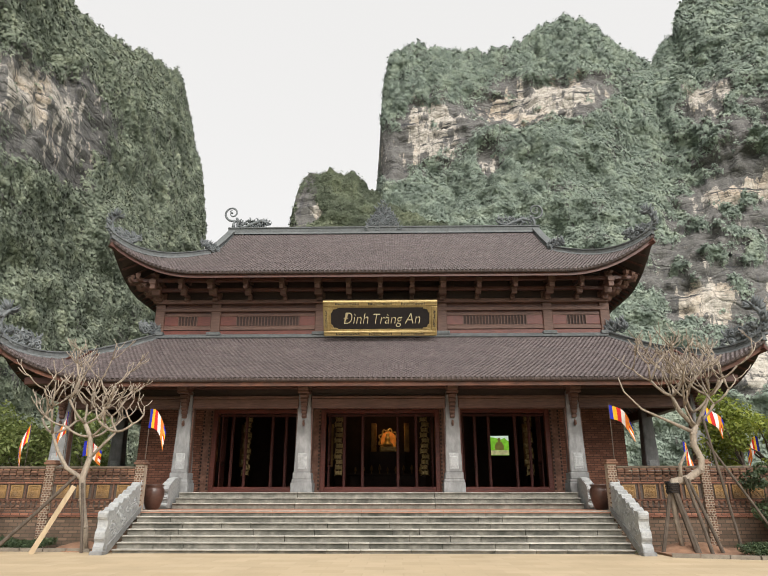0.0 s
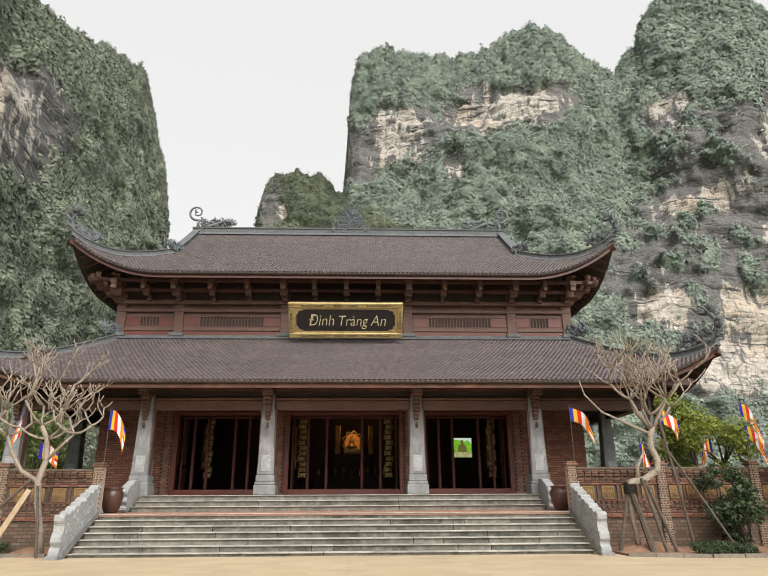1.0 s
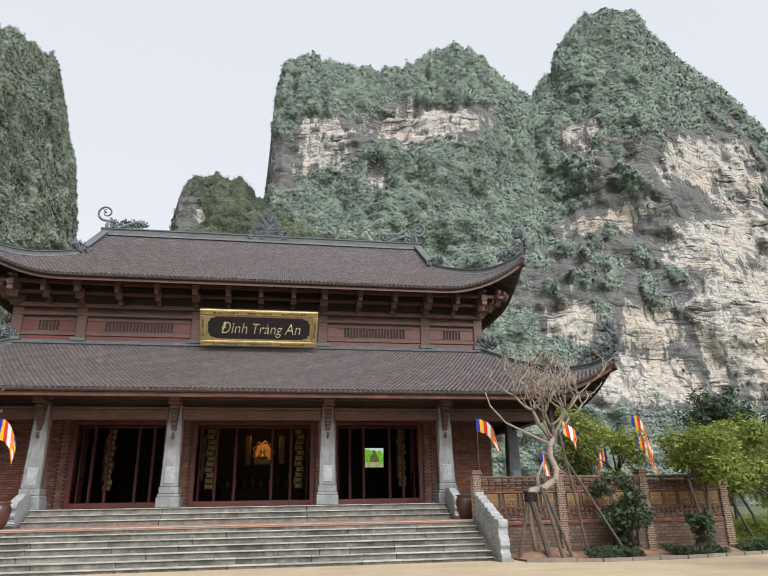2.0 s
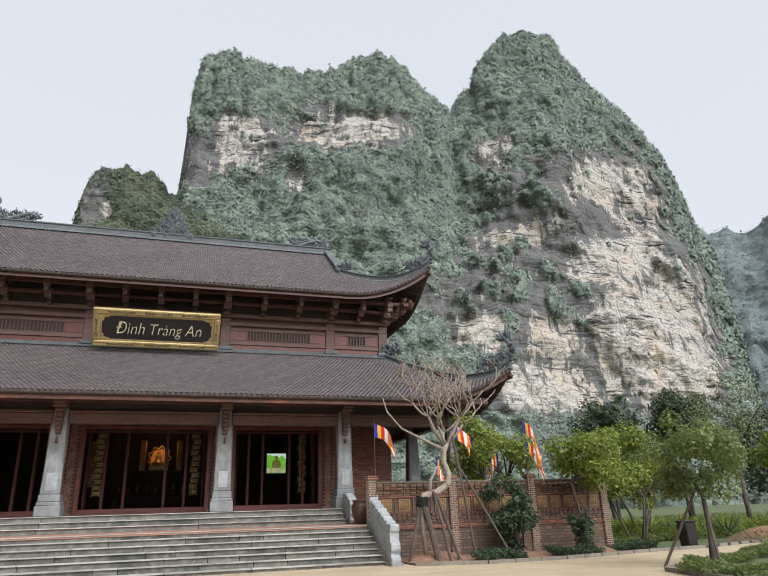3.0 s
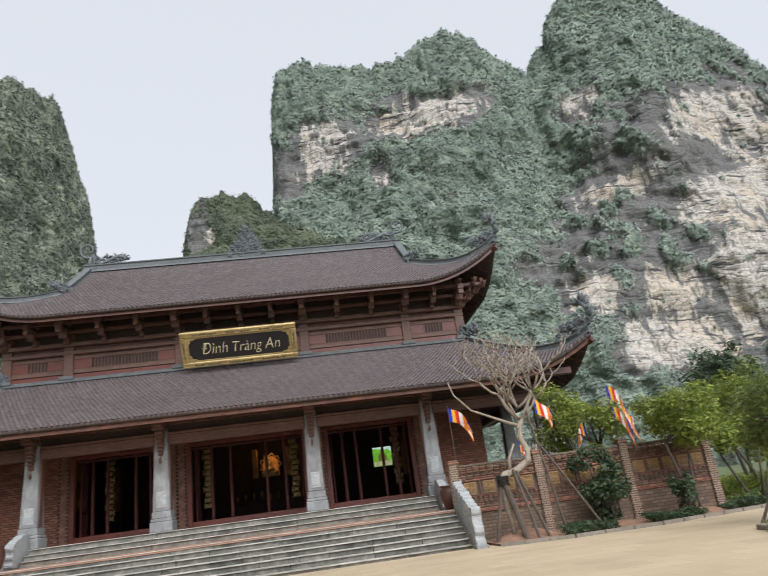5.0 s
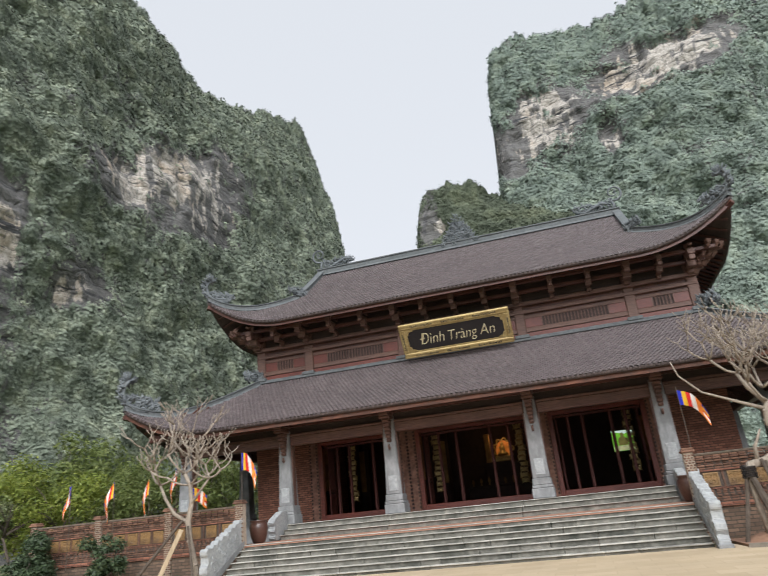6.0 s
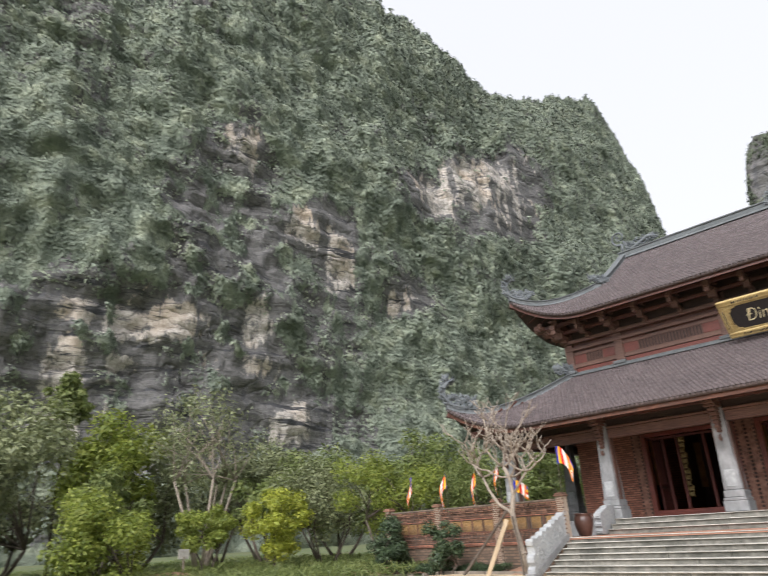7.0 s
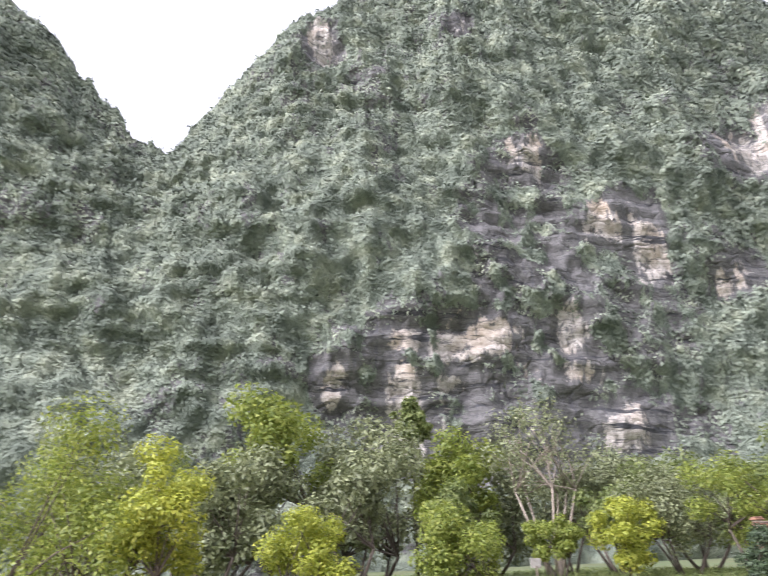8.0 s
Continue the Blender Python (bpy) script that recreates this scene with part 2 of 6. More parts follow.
# Near-black brown: paints the unlit hall dark; also the brick headers' own colour.
INTERIOR = surface("unlit_and_header_brown", (0.03, 0.015, 0.012), (0.06, 0.03, 0.022), 4, 1, 0.7, 0.1)
POT = surface("brown_glazed_pot", (0.06, 0.03, 0.022), (0.11, 0.055, 0.04), 8, 2, 0.3, 0.1)
BARK = surface("pale_bark", (0.221, 0.178, 0.136), (0.391, 0.332, 0.264), 14, 3, 0.9, 0.4, (1, 1, 0.4))
BARK_DARK = surface("brown_bark", (0.07, 0.055, 0.042), (0.14, 0.11, 0.085), 14, 3, 0.95, 0.5, (1, 1, 0.3))
BOARD = surface("raw_timber", (0.360, 0.264, 0.160), (0.480, 0.376, 0.240), 10, 2, 0.7, 0.1, (1, 1, 0.2))
EARTH = surface("red_earth", (0.204, 0.111, 0.068), (0.306, 0.178, 0.111), 5, 0.6, 0.98, 0.6)
GRASS = surface("grass_ground", (0.055, 0.085, 0.03), (0.12, 0.16, 0.06), 4, 0.15, 0.95, 0.5, None, (0.17, 0.13, 0.075), 0.6)
KERB = surface("kerb_stone", (0.176, 0.152, 0.120), (0.288, 0.248, 0.200), 8, 1, 0.9, 0.4)
# NEAR, FAR and DISTANT greens carry haze in their colour: paler, greyer, bluer.
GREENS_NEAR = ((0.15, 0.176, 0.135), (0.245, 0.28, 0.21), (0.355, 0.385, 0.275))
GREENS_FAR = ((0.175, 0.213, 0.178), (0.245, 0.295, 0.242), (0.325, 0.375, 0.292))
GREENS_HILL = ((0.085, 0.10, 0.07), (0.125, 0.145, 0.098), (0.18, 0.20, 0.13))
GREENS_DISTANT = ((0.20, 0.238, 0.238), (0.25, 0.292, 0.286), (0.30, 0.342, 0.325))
CLIFF = cliff_mat("karst_cliff", GREENS_NEAR)
CLIFF_HILL = cliff_mat("outcrop_cliff", GREENS_HILL)
DISTANCE = cliff_mat("hazed_distant_woods", GREENS_DISTANT)
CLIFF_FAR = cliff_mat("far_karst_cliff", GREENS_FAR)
LETTER = surface("pale_gold_leaf", (0.66, 0.54, 0.29), (0.84, 0.76, 0.52), 12, 3, 0.4, 0.1, None, (0.450, 0.324, 0.126), 0.3)


# ---- builders ----
def thing(name, label, category, group="", at=(0, 0, 0), kind=""):
    ob = new(name)
    ob.empty_display_size = 0.3
    ob.location = at
    return tagged(ob, label, category, group, kind)


def mesh_from(name, verts, faces, material, smooth=False):
    me = bpy.data.meshes.new(name)
    me.from_pydata(verts, [], faces)
    me.materials.append(material)
    if smooth:
        me.polygons.foreach_set("use_smooth", [True] * len(me.polygons))
    me.update()
    return me


def part(name, bm, material, parent, label="", smooth=False):
    """Links a bmesh as one mesh object under a thing or a part."""
    me = bpy.data.meshes.new(name)
    bmesh.ops.recalc_face_normals(bm, faces=bm.faces)
    bm.to_mesh(me)
    bm.free()
    me.materials.append(material)
    if smooth:
        me.polygons.foreach_set("use_smooth", [True] * len(me.polygons))
    ob = new(name, me)
    ob.parent = parent
    if label:
        tagged(ob, label)
    return ob


def again(ob, at, parent=None):
    """Another object on the same mesh, moved by at."""
    o = new(ob.name.split(".")[0], ob.data)
    o.parent = parent or ob.parent
    o.location = at
    return o


def single(bm, name, material, label, category, group="", kind="", smooth=False):
    return tagged(part(name, bm, material, None, "", smooth), label, category, group, kind)


def box(bm, x0, x1, y0, y1, z0, z1, bevel=0.0):
    vs = [bm.verts.new((x, y, z)) for z in (z0, z1) for y in (y0, y1) for x in (x0, x1)]
    fs = [bm.faces.new([vs[i] for i in f]) for f in ((0, 2, 3, 1), (4, 5, 7, 6), (0, 1, 5, 4), (2, 6, 7, 3), (0, 4, 6, 2), (1, 3, 7, 5))]
    if bevel:
        edges = list({e for f in fs for e in f.edges})
        bmesh.ops.bevel(bm, geom=edges, offset=bevel, segments=1, affect="EDGES")


def boxes(*specs, bevel=0.0):
    bm = bmesh.new()
    for s in specs:
        box(bm, *s, bevel=bevel)
    return bm


def prism(bm, outline, axis, a, b):
    """A flat outline (two coordinates) pushed along an axis from a to b."""
    def at(p, q):
        return {"x": (q, p[0], p[1]), "y": (p[0], q, p[1]), "z": (p[0], p[1], q)}[axis]
    lo, hi = [[bm.verts.new(at(p, q)) for p in outline] for q in (a, b)]
    n = len(outline)
    bm.faces.new(lo)
    bm.faces.new(hi[::-1])
    for i in range(n):
        bm.faces.new((lo[i], lo[(i + 1) % n], hi[(i + 1) % n], hi[i]))


def tube(bm, pts, radii, sides=6):
    """A tapered tube along points."""
    pts = [Vector(p) for p in pts]
    rings = []
    for i, p in enumerate(pts):
        d = (pts[min(i + 1, len(pts) - 1)] - pts[max(i - 1, 0)]).normalized()
        u = d.cross(Vector((0.31, 0.95, 0.05)))
        u = (u if u.length > 0.1 else d.cross(Vector((1, 0, 0)))).normalized()
        v = d.cross(u)
        r = radii[i] if isinstance(radii, (list, tuple)) else radii
        rings.append([bm.verts.new(p + r * (math.cos(a) * u + math.sin(a) * v)) for a in (2 * math.pi * k / sides for k in range(sides))])
    for a, b in zip(rings, rings[1:]):
        for k in range(sides):
            bm.faces.new((a[k], a[(k + 1) % sides], b[(k + 1) % sides], b[k]))
    bm.faces.new(rings[0][::-1])
    bm.faces.new(rings[-1])


def lathe(bm, profile, sides=20, at=(0, 0, 0)):
    rings = [[bm.verts.new((at[0] + r * math.cos(2 * math.pi * k / sides), at[1] + r * math.sin(2 * math.pi * k / sides), at[2] + z)) for k in range(sides)] for r, z in profile]
    for a, b in zip(rings, rings[1:]):
        for k in range(sides):
            bm.faces.new((a[k], a[(k + 1) % sides], b[(k + 1) % sides], b[k]))
    bm.faces.new(rings[0][::-1])
    bm.faces.new(rings[-1])


def spiral(c, r, turns, start, plane, flip=1, n=18):
    """Points of a scroll in the plane spanned by two directions."""
    u, w = plane
    return [Vector(c) + (r * (1 - 0.8 * k / n)) * (math.cos(start + flip * turns * 2 * math.pi * k / n) * u + math.sin(start + flip * turns * 2 * math.pi * k / n) * w) for k in range(n + 1)]


# ---- ground ----
bm = bmesh.new()
bmesh.ops.create_circle(bm, cap_ends=True, segments=64, radius=1800)
for v in bm.verts:
    v.co.z = -0.03
single(bm, "ground", GRASS, "rough grass and bare earth around the temple court", "ground", kind="structure")
bm = bmesh.new()
prism(bm, [(-13, -70), (12.2, -70), (12.25, -10.0), (12.85, -6.3), (18.6, -3.4), (60, 8.6), (60, 13), (19.6, -0.4), (17.6, -0.6), (13.1, -1.6), (10.4, -1.6), (8.4, -0.9), (8.3, 0.6), (-8.4, 0.6), (-8.6, 0.5), (-13, 0.9)], "z", -0.2, 0.0)
single(bm, "pavement", PAVING, "pale sand-coloured stone paving of the temple forecourt", "pavement", kind="structure")


# ---- karst mountains ----
def fbm(p, octaves=5):
    return noise.fractal(p, 1.0, 2.0, octaves, noise_basis="PERLIN_ORIGINAL")


def mountain(name, label, az, el, near, far, step, rows, rocks=(), bulk=9.0, steep=1.6, seed=0.0, centre=(3.0, -20.0), bare=0.0, mat=None, crown=5.5):
    """A karst wall on an arc about the court: skyline by bearing and slope angle, foot at near, crest at far metres.
    rocks: bare patches as (bearing, angle, half width, half height, whiteness)."""
    n = max(8, int((az[-1] - az[0]) / step))
    bearings = np.linspace(az[0], az[-1], n + 1)
    crest = np.interp(bearings, az, el)
    dn = np.interp(bearings, az, near) if hasattr(near, "__len__") else np.full(n + 1, near)
    df = np.interp(bearings, az, far) if hasattr(far, "__len__") else np.full(n + 1, far)
    verts, cover, faces = [], [], []
    back = 5
    for i, b in enumerate(bearings):
        s, c = math.sin(radians(b)), math.cos(radians(b))
        lower = 1.55 - 2.55 * min(1.0, max(0.0, (-95.5 - b) / 7))
        ragged = 0.9 * noise.noise((b * 0.9, seed, 3.1)) + 0.5 * noise.noise((b * 3.1, seed, 7.7)) + 0.25 * noise.noise((b * 8.0, seed, 1.7))
        top = df[i] * math.tan(radians(crest[i] - lower + 0.55 * ragged)) + 1.6
        for j in range(rows + back + 1):
            if j <= rows:
                v = j / rows
                d = dn[i] + (df[i] - dn[i]) * v ** steep
                z = -3 + (top + 3) * v
            else:
                k = (j - rows) / back
                v = 1
                d = df[i] + 60 * k
                z = top * (1 - 0.55 * k * k) - 3 * k
            p = Vector((s * d, c * d, z))
            q = p * 0.022 + Vector((seed, 0, 0))
            ang = math.degrees(math.atan2(z - 1.6, d))
            r, w, rocky = bare + 0.27 + 0.24 * fbm(p * 0.03 + Vector((9, seed, 0)), 3), 0.08, 0.0
            rough = fbm(p * 0.11 + Vector((3, seed, 5)), 4)
            for ra, re, ha, he, wh in rocks:
                k = math.exp(-(((b - ra) / (1.12 * ha)) ** 2 + ((ang - re) / (1.12 * he)) ** 2) ** 1.5)
                r += k * ((0.68 if wh > 0.2 else 0.36) + 0.6 * rough)
                w = max(w, (wh + 0.07) * k + 0.08 if wh > 0.2 else wh * k + 0.08)
                rocky = max(rocky, k)
            swell = bulk * (d / 180) * fbm(q, 4) + 2.6 * noise.noise(p * 0.09) + 1.3 * noise.noise(p * 0.23) + 0.6 * noise.noise(p * 0.5)
            fade = min(1.0, 4 * (1 - v) + 0.25)
            d2 = d + swell * fade
            bed = 1.5 * noise.noise((p.x * 0.012, p.y * 0.012, z * 0.35))
            # bare faces break into overhanging beds and upright flutes
            ledge = (z / 7.5 + 0.9 * noise.noise(p * 0.035) + 0.35 * noise.noise(p * 0.12)) % 1.0
            flute = noise.noise((p.x * 0.17, p.y * 0.17, z * 0.05 + seed))
            d2 += (bed + rocky * (2.0 * (0.5 - ledge) + 0.9 * flute)) * fade
            # tree crowns swell out of the slope where it is overgrown
            wooded = min(1.0, max(0.0, (0.60 - r) / 0.16))
            near_big = noise.voronoi(p / crown + Vector((seed, 0, 0)))[0][0]
            near_small = noise.voronoi(p / (0.42 * crown) + Vector((0, seed, 0)))[0][0]
            dome = wooded * crown * (0.36 * math.sqrt(max(0.0, 1 - (near_big / 0.8) ** 2)) + 0.13 * math.sqrt(max(0.0, 1 - (near_small / 0.8) ** 2)))
            dome *= 0.8 if v > 0.97 else 1.0
            d2 -= 0.8 * dome
            verts.append((centre[0] + s * d2, centre[1] + c * d2, z + 0.45 * dome + 0.8 * noise.noise(p * 0.3)))
            cover.append((min(1, max(0, r)), w, 0, 1))
    m = rows + back + 1
    for i in range(n):
        for j in range(m - 1):
            a = i * m + j
            faces.append((a, a + m, a + m + 1, a + 1))
    me = mesh_from(name, verts, faces, mat or CLIFF, True)
    att = me.color_attributes.new("cover", "FLOAT_COLOR", "POINT")
    att.data.foreach_set("color", np.array(cover, np.float32).ravel())
    return tagged(new(name, me), label, "mountain", kind="structure"), np.array(verts), np.array(cover), m, rows


WEST = (-128, -115.4, -112.4, -108.7, -105.4, -102.9, -100.2, -97, -95.5, -92.8, -88.5, -84.2, -76, -64, -51, -43.4, -37.3, -31.9, -28.4, -24.5, -22.1, -20.7, -19.3, -18.5, -17.7)
# the western wall runs about 160 m west of the court, the northern one about 270 m north
WEST_FAR = [min(470, 168 / abs(math.sin(radians(a)))) for a in WEST]
WEST_NEAR = [0.72 * d for d in WEST_FAR]
LEFT = mountain(
    "karst_mountain", "steep limestone karst mountain overgrown with dense green shrubs", WEST,
    (43.6, 42.0, 40.8, 39.6, 37.6, 36.2, 35.0, 35.4, 37.5, 40.4, 44.5, 48.1, 50.5, 51.5, 50, 47.3, 43.5, 38.7, 37.6, 37.5, 36.2, 32.8, 28.4, 24.6, 2.0), WEST_NEAR, WEST_FAR, 0.2, 190,
    ((-59.1, 34.3, 1.9, 1.9, 0.46), (-51.5, 27.4, 2.6, 2.0, 0.42), (-48.8, 24.6, 1.6, 3.2, 0.48), (-72.7, 19.2, 2.1, 1.3, 0.46), (-65.9, 18.4, 4.3, 1.9, 0.46), (-57.0, 18.3, 1.8, 2.6, 0.48), (-73.1, 14.8, 2.1, 2.7, 0.48), (-79.6, 15.4, 2.1, 2.2, 0.4), (-67.6, 14.9, 2.0, 1.0, 0.46), (-56.5, 14.8, 1.7, 1.3, 0.46), (-53.3, 9.5, 2.1, 2.4, 0.46), (-72.9, 10.0, 2.7, 2.6, 0.36), (-63.4, 7.8, 4.6, 2.5, 0.3), (-80.7, 45.2, 2.2, 1.5, 0.44), (-64.1, 45.4, 1.3, 0.8, 0.42), (-42.6, 20.7, 2.1, 1.5, 0.36), (-59.6, 26.6, 5.9, 8.5, 0.06), (-64.9, 14.7, 13.9, 7.5, 0.1), (-35.7, 29.9, 6.1, 2.7, 0.46), (-31.4, 27.2, 3.0, 2.6, 0.3)), 9, 1.5, 0.0)
NORTH = (-2.9, -2.3, -2.0, -1.7, -1.0, 1.8, 4, 6.5, 9, 11.8, 14.0, 17.4, 20.6, 22.6, 25.1, 27.5, 28.2, 30.7, 34.1, 36.5, 38.4, 41.6, 44.0, 45.4, 46.2, 47.2, 47.8, 48.4)
NORTH_FAR = [272 / math.cos(radians(a)) for a in NORTH]
NORTH_NEAR = [0.72 * d for d in NORTH_FAR]
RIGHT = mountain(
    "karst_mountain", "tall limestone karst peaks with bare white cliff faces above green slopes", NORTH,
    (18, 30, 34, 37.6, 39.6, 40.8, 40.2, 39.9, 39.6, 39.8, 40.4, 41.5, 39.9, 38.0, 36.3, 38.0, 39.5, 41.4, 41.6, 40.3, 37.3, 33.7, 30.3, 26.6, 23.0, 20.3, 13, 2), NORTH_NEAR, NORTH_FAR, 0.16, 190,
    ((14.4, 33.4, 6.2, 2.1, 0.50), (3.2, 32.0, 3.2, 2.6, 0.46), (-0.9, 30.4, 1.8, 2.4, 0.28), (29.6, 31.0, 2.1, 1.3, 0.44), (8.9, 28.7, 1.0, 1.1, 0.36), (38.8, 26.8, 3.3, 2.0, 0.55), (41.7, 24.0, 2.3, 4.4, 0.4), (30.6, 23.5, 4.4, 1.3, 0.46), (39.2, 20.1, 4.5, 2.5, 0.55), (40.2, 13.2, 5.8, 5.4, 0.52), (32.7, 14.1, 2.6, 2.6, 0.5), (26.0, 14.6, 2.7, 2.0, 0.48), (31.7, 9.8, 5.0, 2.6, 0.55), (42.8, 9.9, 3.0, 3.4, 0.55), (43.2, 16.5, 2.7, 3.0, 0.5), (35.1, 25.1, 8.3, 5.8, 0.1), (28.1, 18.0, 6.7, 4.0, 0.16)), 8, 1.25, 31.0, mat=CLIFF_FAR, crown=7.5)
HILL = mountain(
    "karst_outcrop", "small wooded limestone outcrop rising behind the temple roof", (-11.6, -11.1, -10.5, -9.5, -7.0, -5, -3.9, -2.3, 0, 3, 7, 12), (16, 25, 28.4, 29.4, 30, 29.7, 29.2, 27.8, 26.5, 25.5, 24, 20), 165, 190, 0.2, 110,
    ((-9.6, 25.5, 1.3, 2.6, 0.1), (-8.6, 24.6, 1.0, 0.8, 0.3)), 3, 1.2, 77.0, bare=-0.12, mat=CLIFF_HILL, crown=4.5)
# Distance haze is coloured into this mountain and its scrub.
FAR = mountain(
    "karst_mountain", "distant green karst mountain with haze put in its colour", (44, 46.2, 48.5, 49.9, 52.7, 56.1, 60, 66, 74, 82), (22, 22.6, 22.1, 21.5, 23.4, 26.4, 29, 30, 27, 20), 420, 560, 0.3, 90, (), 5, 1.2, 55.0, bare=-0.1, mat=DISTANCE, crown=11.0)


# ---- terrace and stairs ----
terrace = thing("terrace", "raised masonry terrace with a terracotta-tiled floor", "terrace", kind="structure")
part("retaining_wall", boxes((-17.4, 17.4, 2.05, 29, -0.2, 1.12), bevel=0.01), RETAIN, terrace, "dark mossy masonry base")
part("paved_floor", boxes((-7.8, 7.8, 1.96, 5.0, 1.08, 1.155)), TERRACOTTA, terrace, "terracotta floor tiles")
part("porch_base", boxes((-13.9, 13.9, 5.95, 25.5, 1.1, 1.74), bevel=0.015), STONE, terrace, "grey stone porch plinth")

stairs = thing("stone_staircase", "wide flight of stained grey stone steps, nosings coloured pale as if lit", "staircase")
for i in range(7):
    z1 = 0.11 + 0.1742 * i
    y0 = 0.323 * i
    rnd = random.Random(i)
    cuts = [-7.7] + sorted(rnd.uniform(-7, 7) for _ in range(11)) + [7.7]
    cuts = [c for k, c in enumerate(cuts) if k == 0 or c - cuts[k - 1] > 0.6 or k == len(cuts) - 1]
    for a, b in zip(cuts, cuts[1:]):
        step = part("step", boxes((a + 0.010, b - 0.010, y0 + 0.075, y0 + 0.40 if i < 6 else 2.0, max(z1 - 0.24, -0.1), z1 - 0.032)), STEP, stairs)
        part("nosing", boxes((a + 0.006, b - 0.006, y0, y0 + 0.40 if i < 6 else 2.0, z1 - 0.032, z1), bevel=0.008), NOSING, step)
upper_stairs = thing("stone_staircase", "short flight of grey stone steps up to the porch", "staircase")
for i in range(3):
    z1 = 1.155 + 0.195 * (i + 1)
    y0 = 4.95 + 0.34 * i
    for a, b in ((-7.72, -3.1), (-3.1, 2.2), (2.2, 7.72)):
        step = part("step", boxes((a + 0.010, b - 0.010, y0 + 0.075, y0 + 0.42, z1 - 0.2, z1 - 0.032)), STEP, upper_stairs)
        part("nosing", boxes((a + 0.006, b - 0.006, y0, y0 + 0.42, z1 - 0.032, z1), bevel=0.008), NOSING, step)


# ---- temple hall ----
hall = thing("temple_hall", "two-tiered wooden temple hall with curved tiled roofs and stone columns", "temple")
FLOOR = 1.76
COLS = (-13.05, -7.97, -3.03, 3.03, 7.97, 13.05)


def porch_column(x, y, corbel=True):
    bm = bmesh.new()
    for z0, z1, w0, w1 in ((2.5, 5.75, 0.33, 0.235),):
        vs = [[bm.verts.new((x + sx * w, y + sy * w, z)) for sx, sy in ((-1, -1), (1, -1), (1, 1), (-1, 1))] for z, w in ((z0, w0), (z1, w1))]
        for k in range(4):
            bm.faces.new((vs[0][k], vs[0][(k + 1) % 4], vs[1][(k + 1) % 4], vs[1][k]))
        bm.faces.new(vs[1])
        bm.faces.new(vs[0][::-1])
    bmesh.ops.bevel(bm, geom=[e for e in bm.edges], offset=0.03, segments=2, affect="EDGES")
    col = part("porch_column", bm, STONE, hall, "tapered grey granite column")
    part("plinth", boxes((x - 0.43, x + 0.43, y - 0.43, y + 0.43, FLOOR - 0.02, 2.12), (x - 0.40, x + 0.40, y - 0.40, y + 0.40, 2.12, 2.24), (x - 0.365, x + 0.365, y - 0.365, y + 0.365, 2.24, 2.5), bevel=0.025), STONE, col)
    # carved relief panel on the front of the shaft
    part("carved_panel", boxes((x - 0.19, x + 0.19, y - 0.345, y - 0.30, 2.62, 3.25), (x - 0.15, x + 0.15, y - 0.355, y - 0.30, 2.70, 3.12), bevel=0.02), CARVED, col)
    if corbel:
        # stepped capital over a carved, tapering tail
        bm = boxes((x - 0.31, x + 0.31, y - 1.22, y + 0.1, 5.97, 6.08), (x - 0.25, x + 0.25, y - 1.12, y + 0.1, 5.84, 5.97), (x - 0.20, x + 0.20, y - 0.95, y + 0.1, 5.70, 5.84), (x - 0.235, x + 0.235, y - 0.82, y + 0.1, 5.60, 5.70), bevel=0.02)
        for k in range(6):
            z, w = 5.44 - 0.16 * k, 0.155 - 0.012 * k
            box(bm, x - w, x + w, y - 0.66 + 0.055 * k, y - 0.1, z, z + 0.16, bevel=0.03)
            tube(bm, [(x - w * 0.8, y - 0.665 + 0.055 * k, z + 0.08), (x + w * 0.8, y - 0.665 + 0.055 * k, z + 0.08)], 0.035, 6)
        tube(bm, spiral((x, y - 0.37, 4.42), 0.10, 1.2, 1.5, (Vector((0, 1, 0)), Vector((0, 0, 1))), 1, 10), 0.045, 6)
        part("corbel", bm, WOOD_PALE, col, "carved timber corbel")
    return col


for x in COLS:
    porch_column(x, 6.5)
for sx in (-1, 1):
    for y in (12.0, 19.0, 24.8):
        porch_column(sx * 13.05, y, False)
for a, b in zip(COLS, COLS[1:]):
    a2, b2 = a + 0.26, b - 0.26
    beam = part("lintel", boxes((a2, b2, 6.32, 6.68, 5.06, 5.46), bevel=0.03), WOOD_PALE, hall, "weathered timber lintel")
    part("moulding", boxes((a2, b2, 6.26, 6.74, 5.46, 5.56), bevel=0.02), WOOD_PALE, beam)
    part("jamb", boxes((a2, a2 + 0.07, 6.36, 6.64, FLOOR, 5.06)), WOOD_PALE, beam)
    part("jamb", boxes((b2 - 0.07, b2, 6.36, 6.64, FLOOR, 5.06)), WOOD_PALE, beam)
part("eave_beam", boxes((-14.2, 14.2, 5.0, 5.3, 5.86, 6.16), bevel=0.03), WOOD, hall, "long brown eave beam")
# Closes the gap over the lintels in the shade-dark wood.
part("lintel_board", boxes((-13.3, 13.3, 6.44, 6.56, 5.56, 5.86)), WOOD_RECESS, hall, "dark board over the lintels")
part("eave_beam", boxes((-13.3, 13.3, 6.3, 6.7, 5.86, 6.25), bevel=0.03), WOOD, hall)
for sx in (-1, 1):
    part("eave_beam", boxes((sx * 13.25 - 0.2, sx * 13.25 + 0.2, 6.7, 25, 5.3, 5.75), bevel=0.03), WOOD, hall)

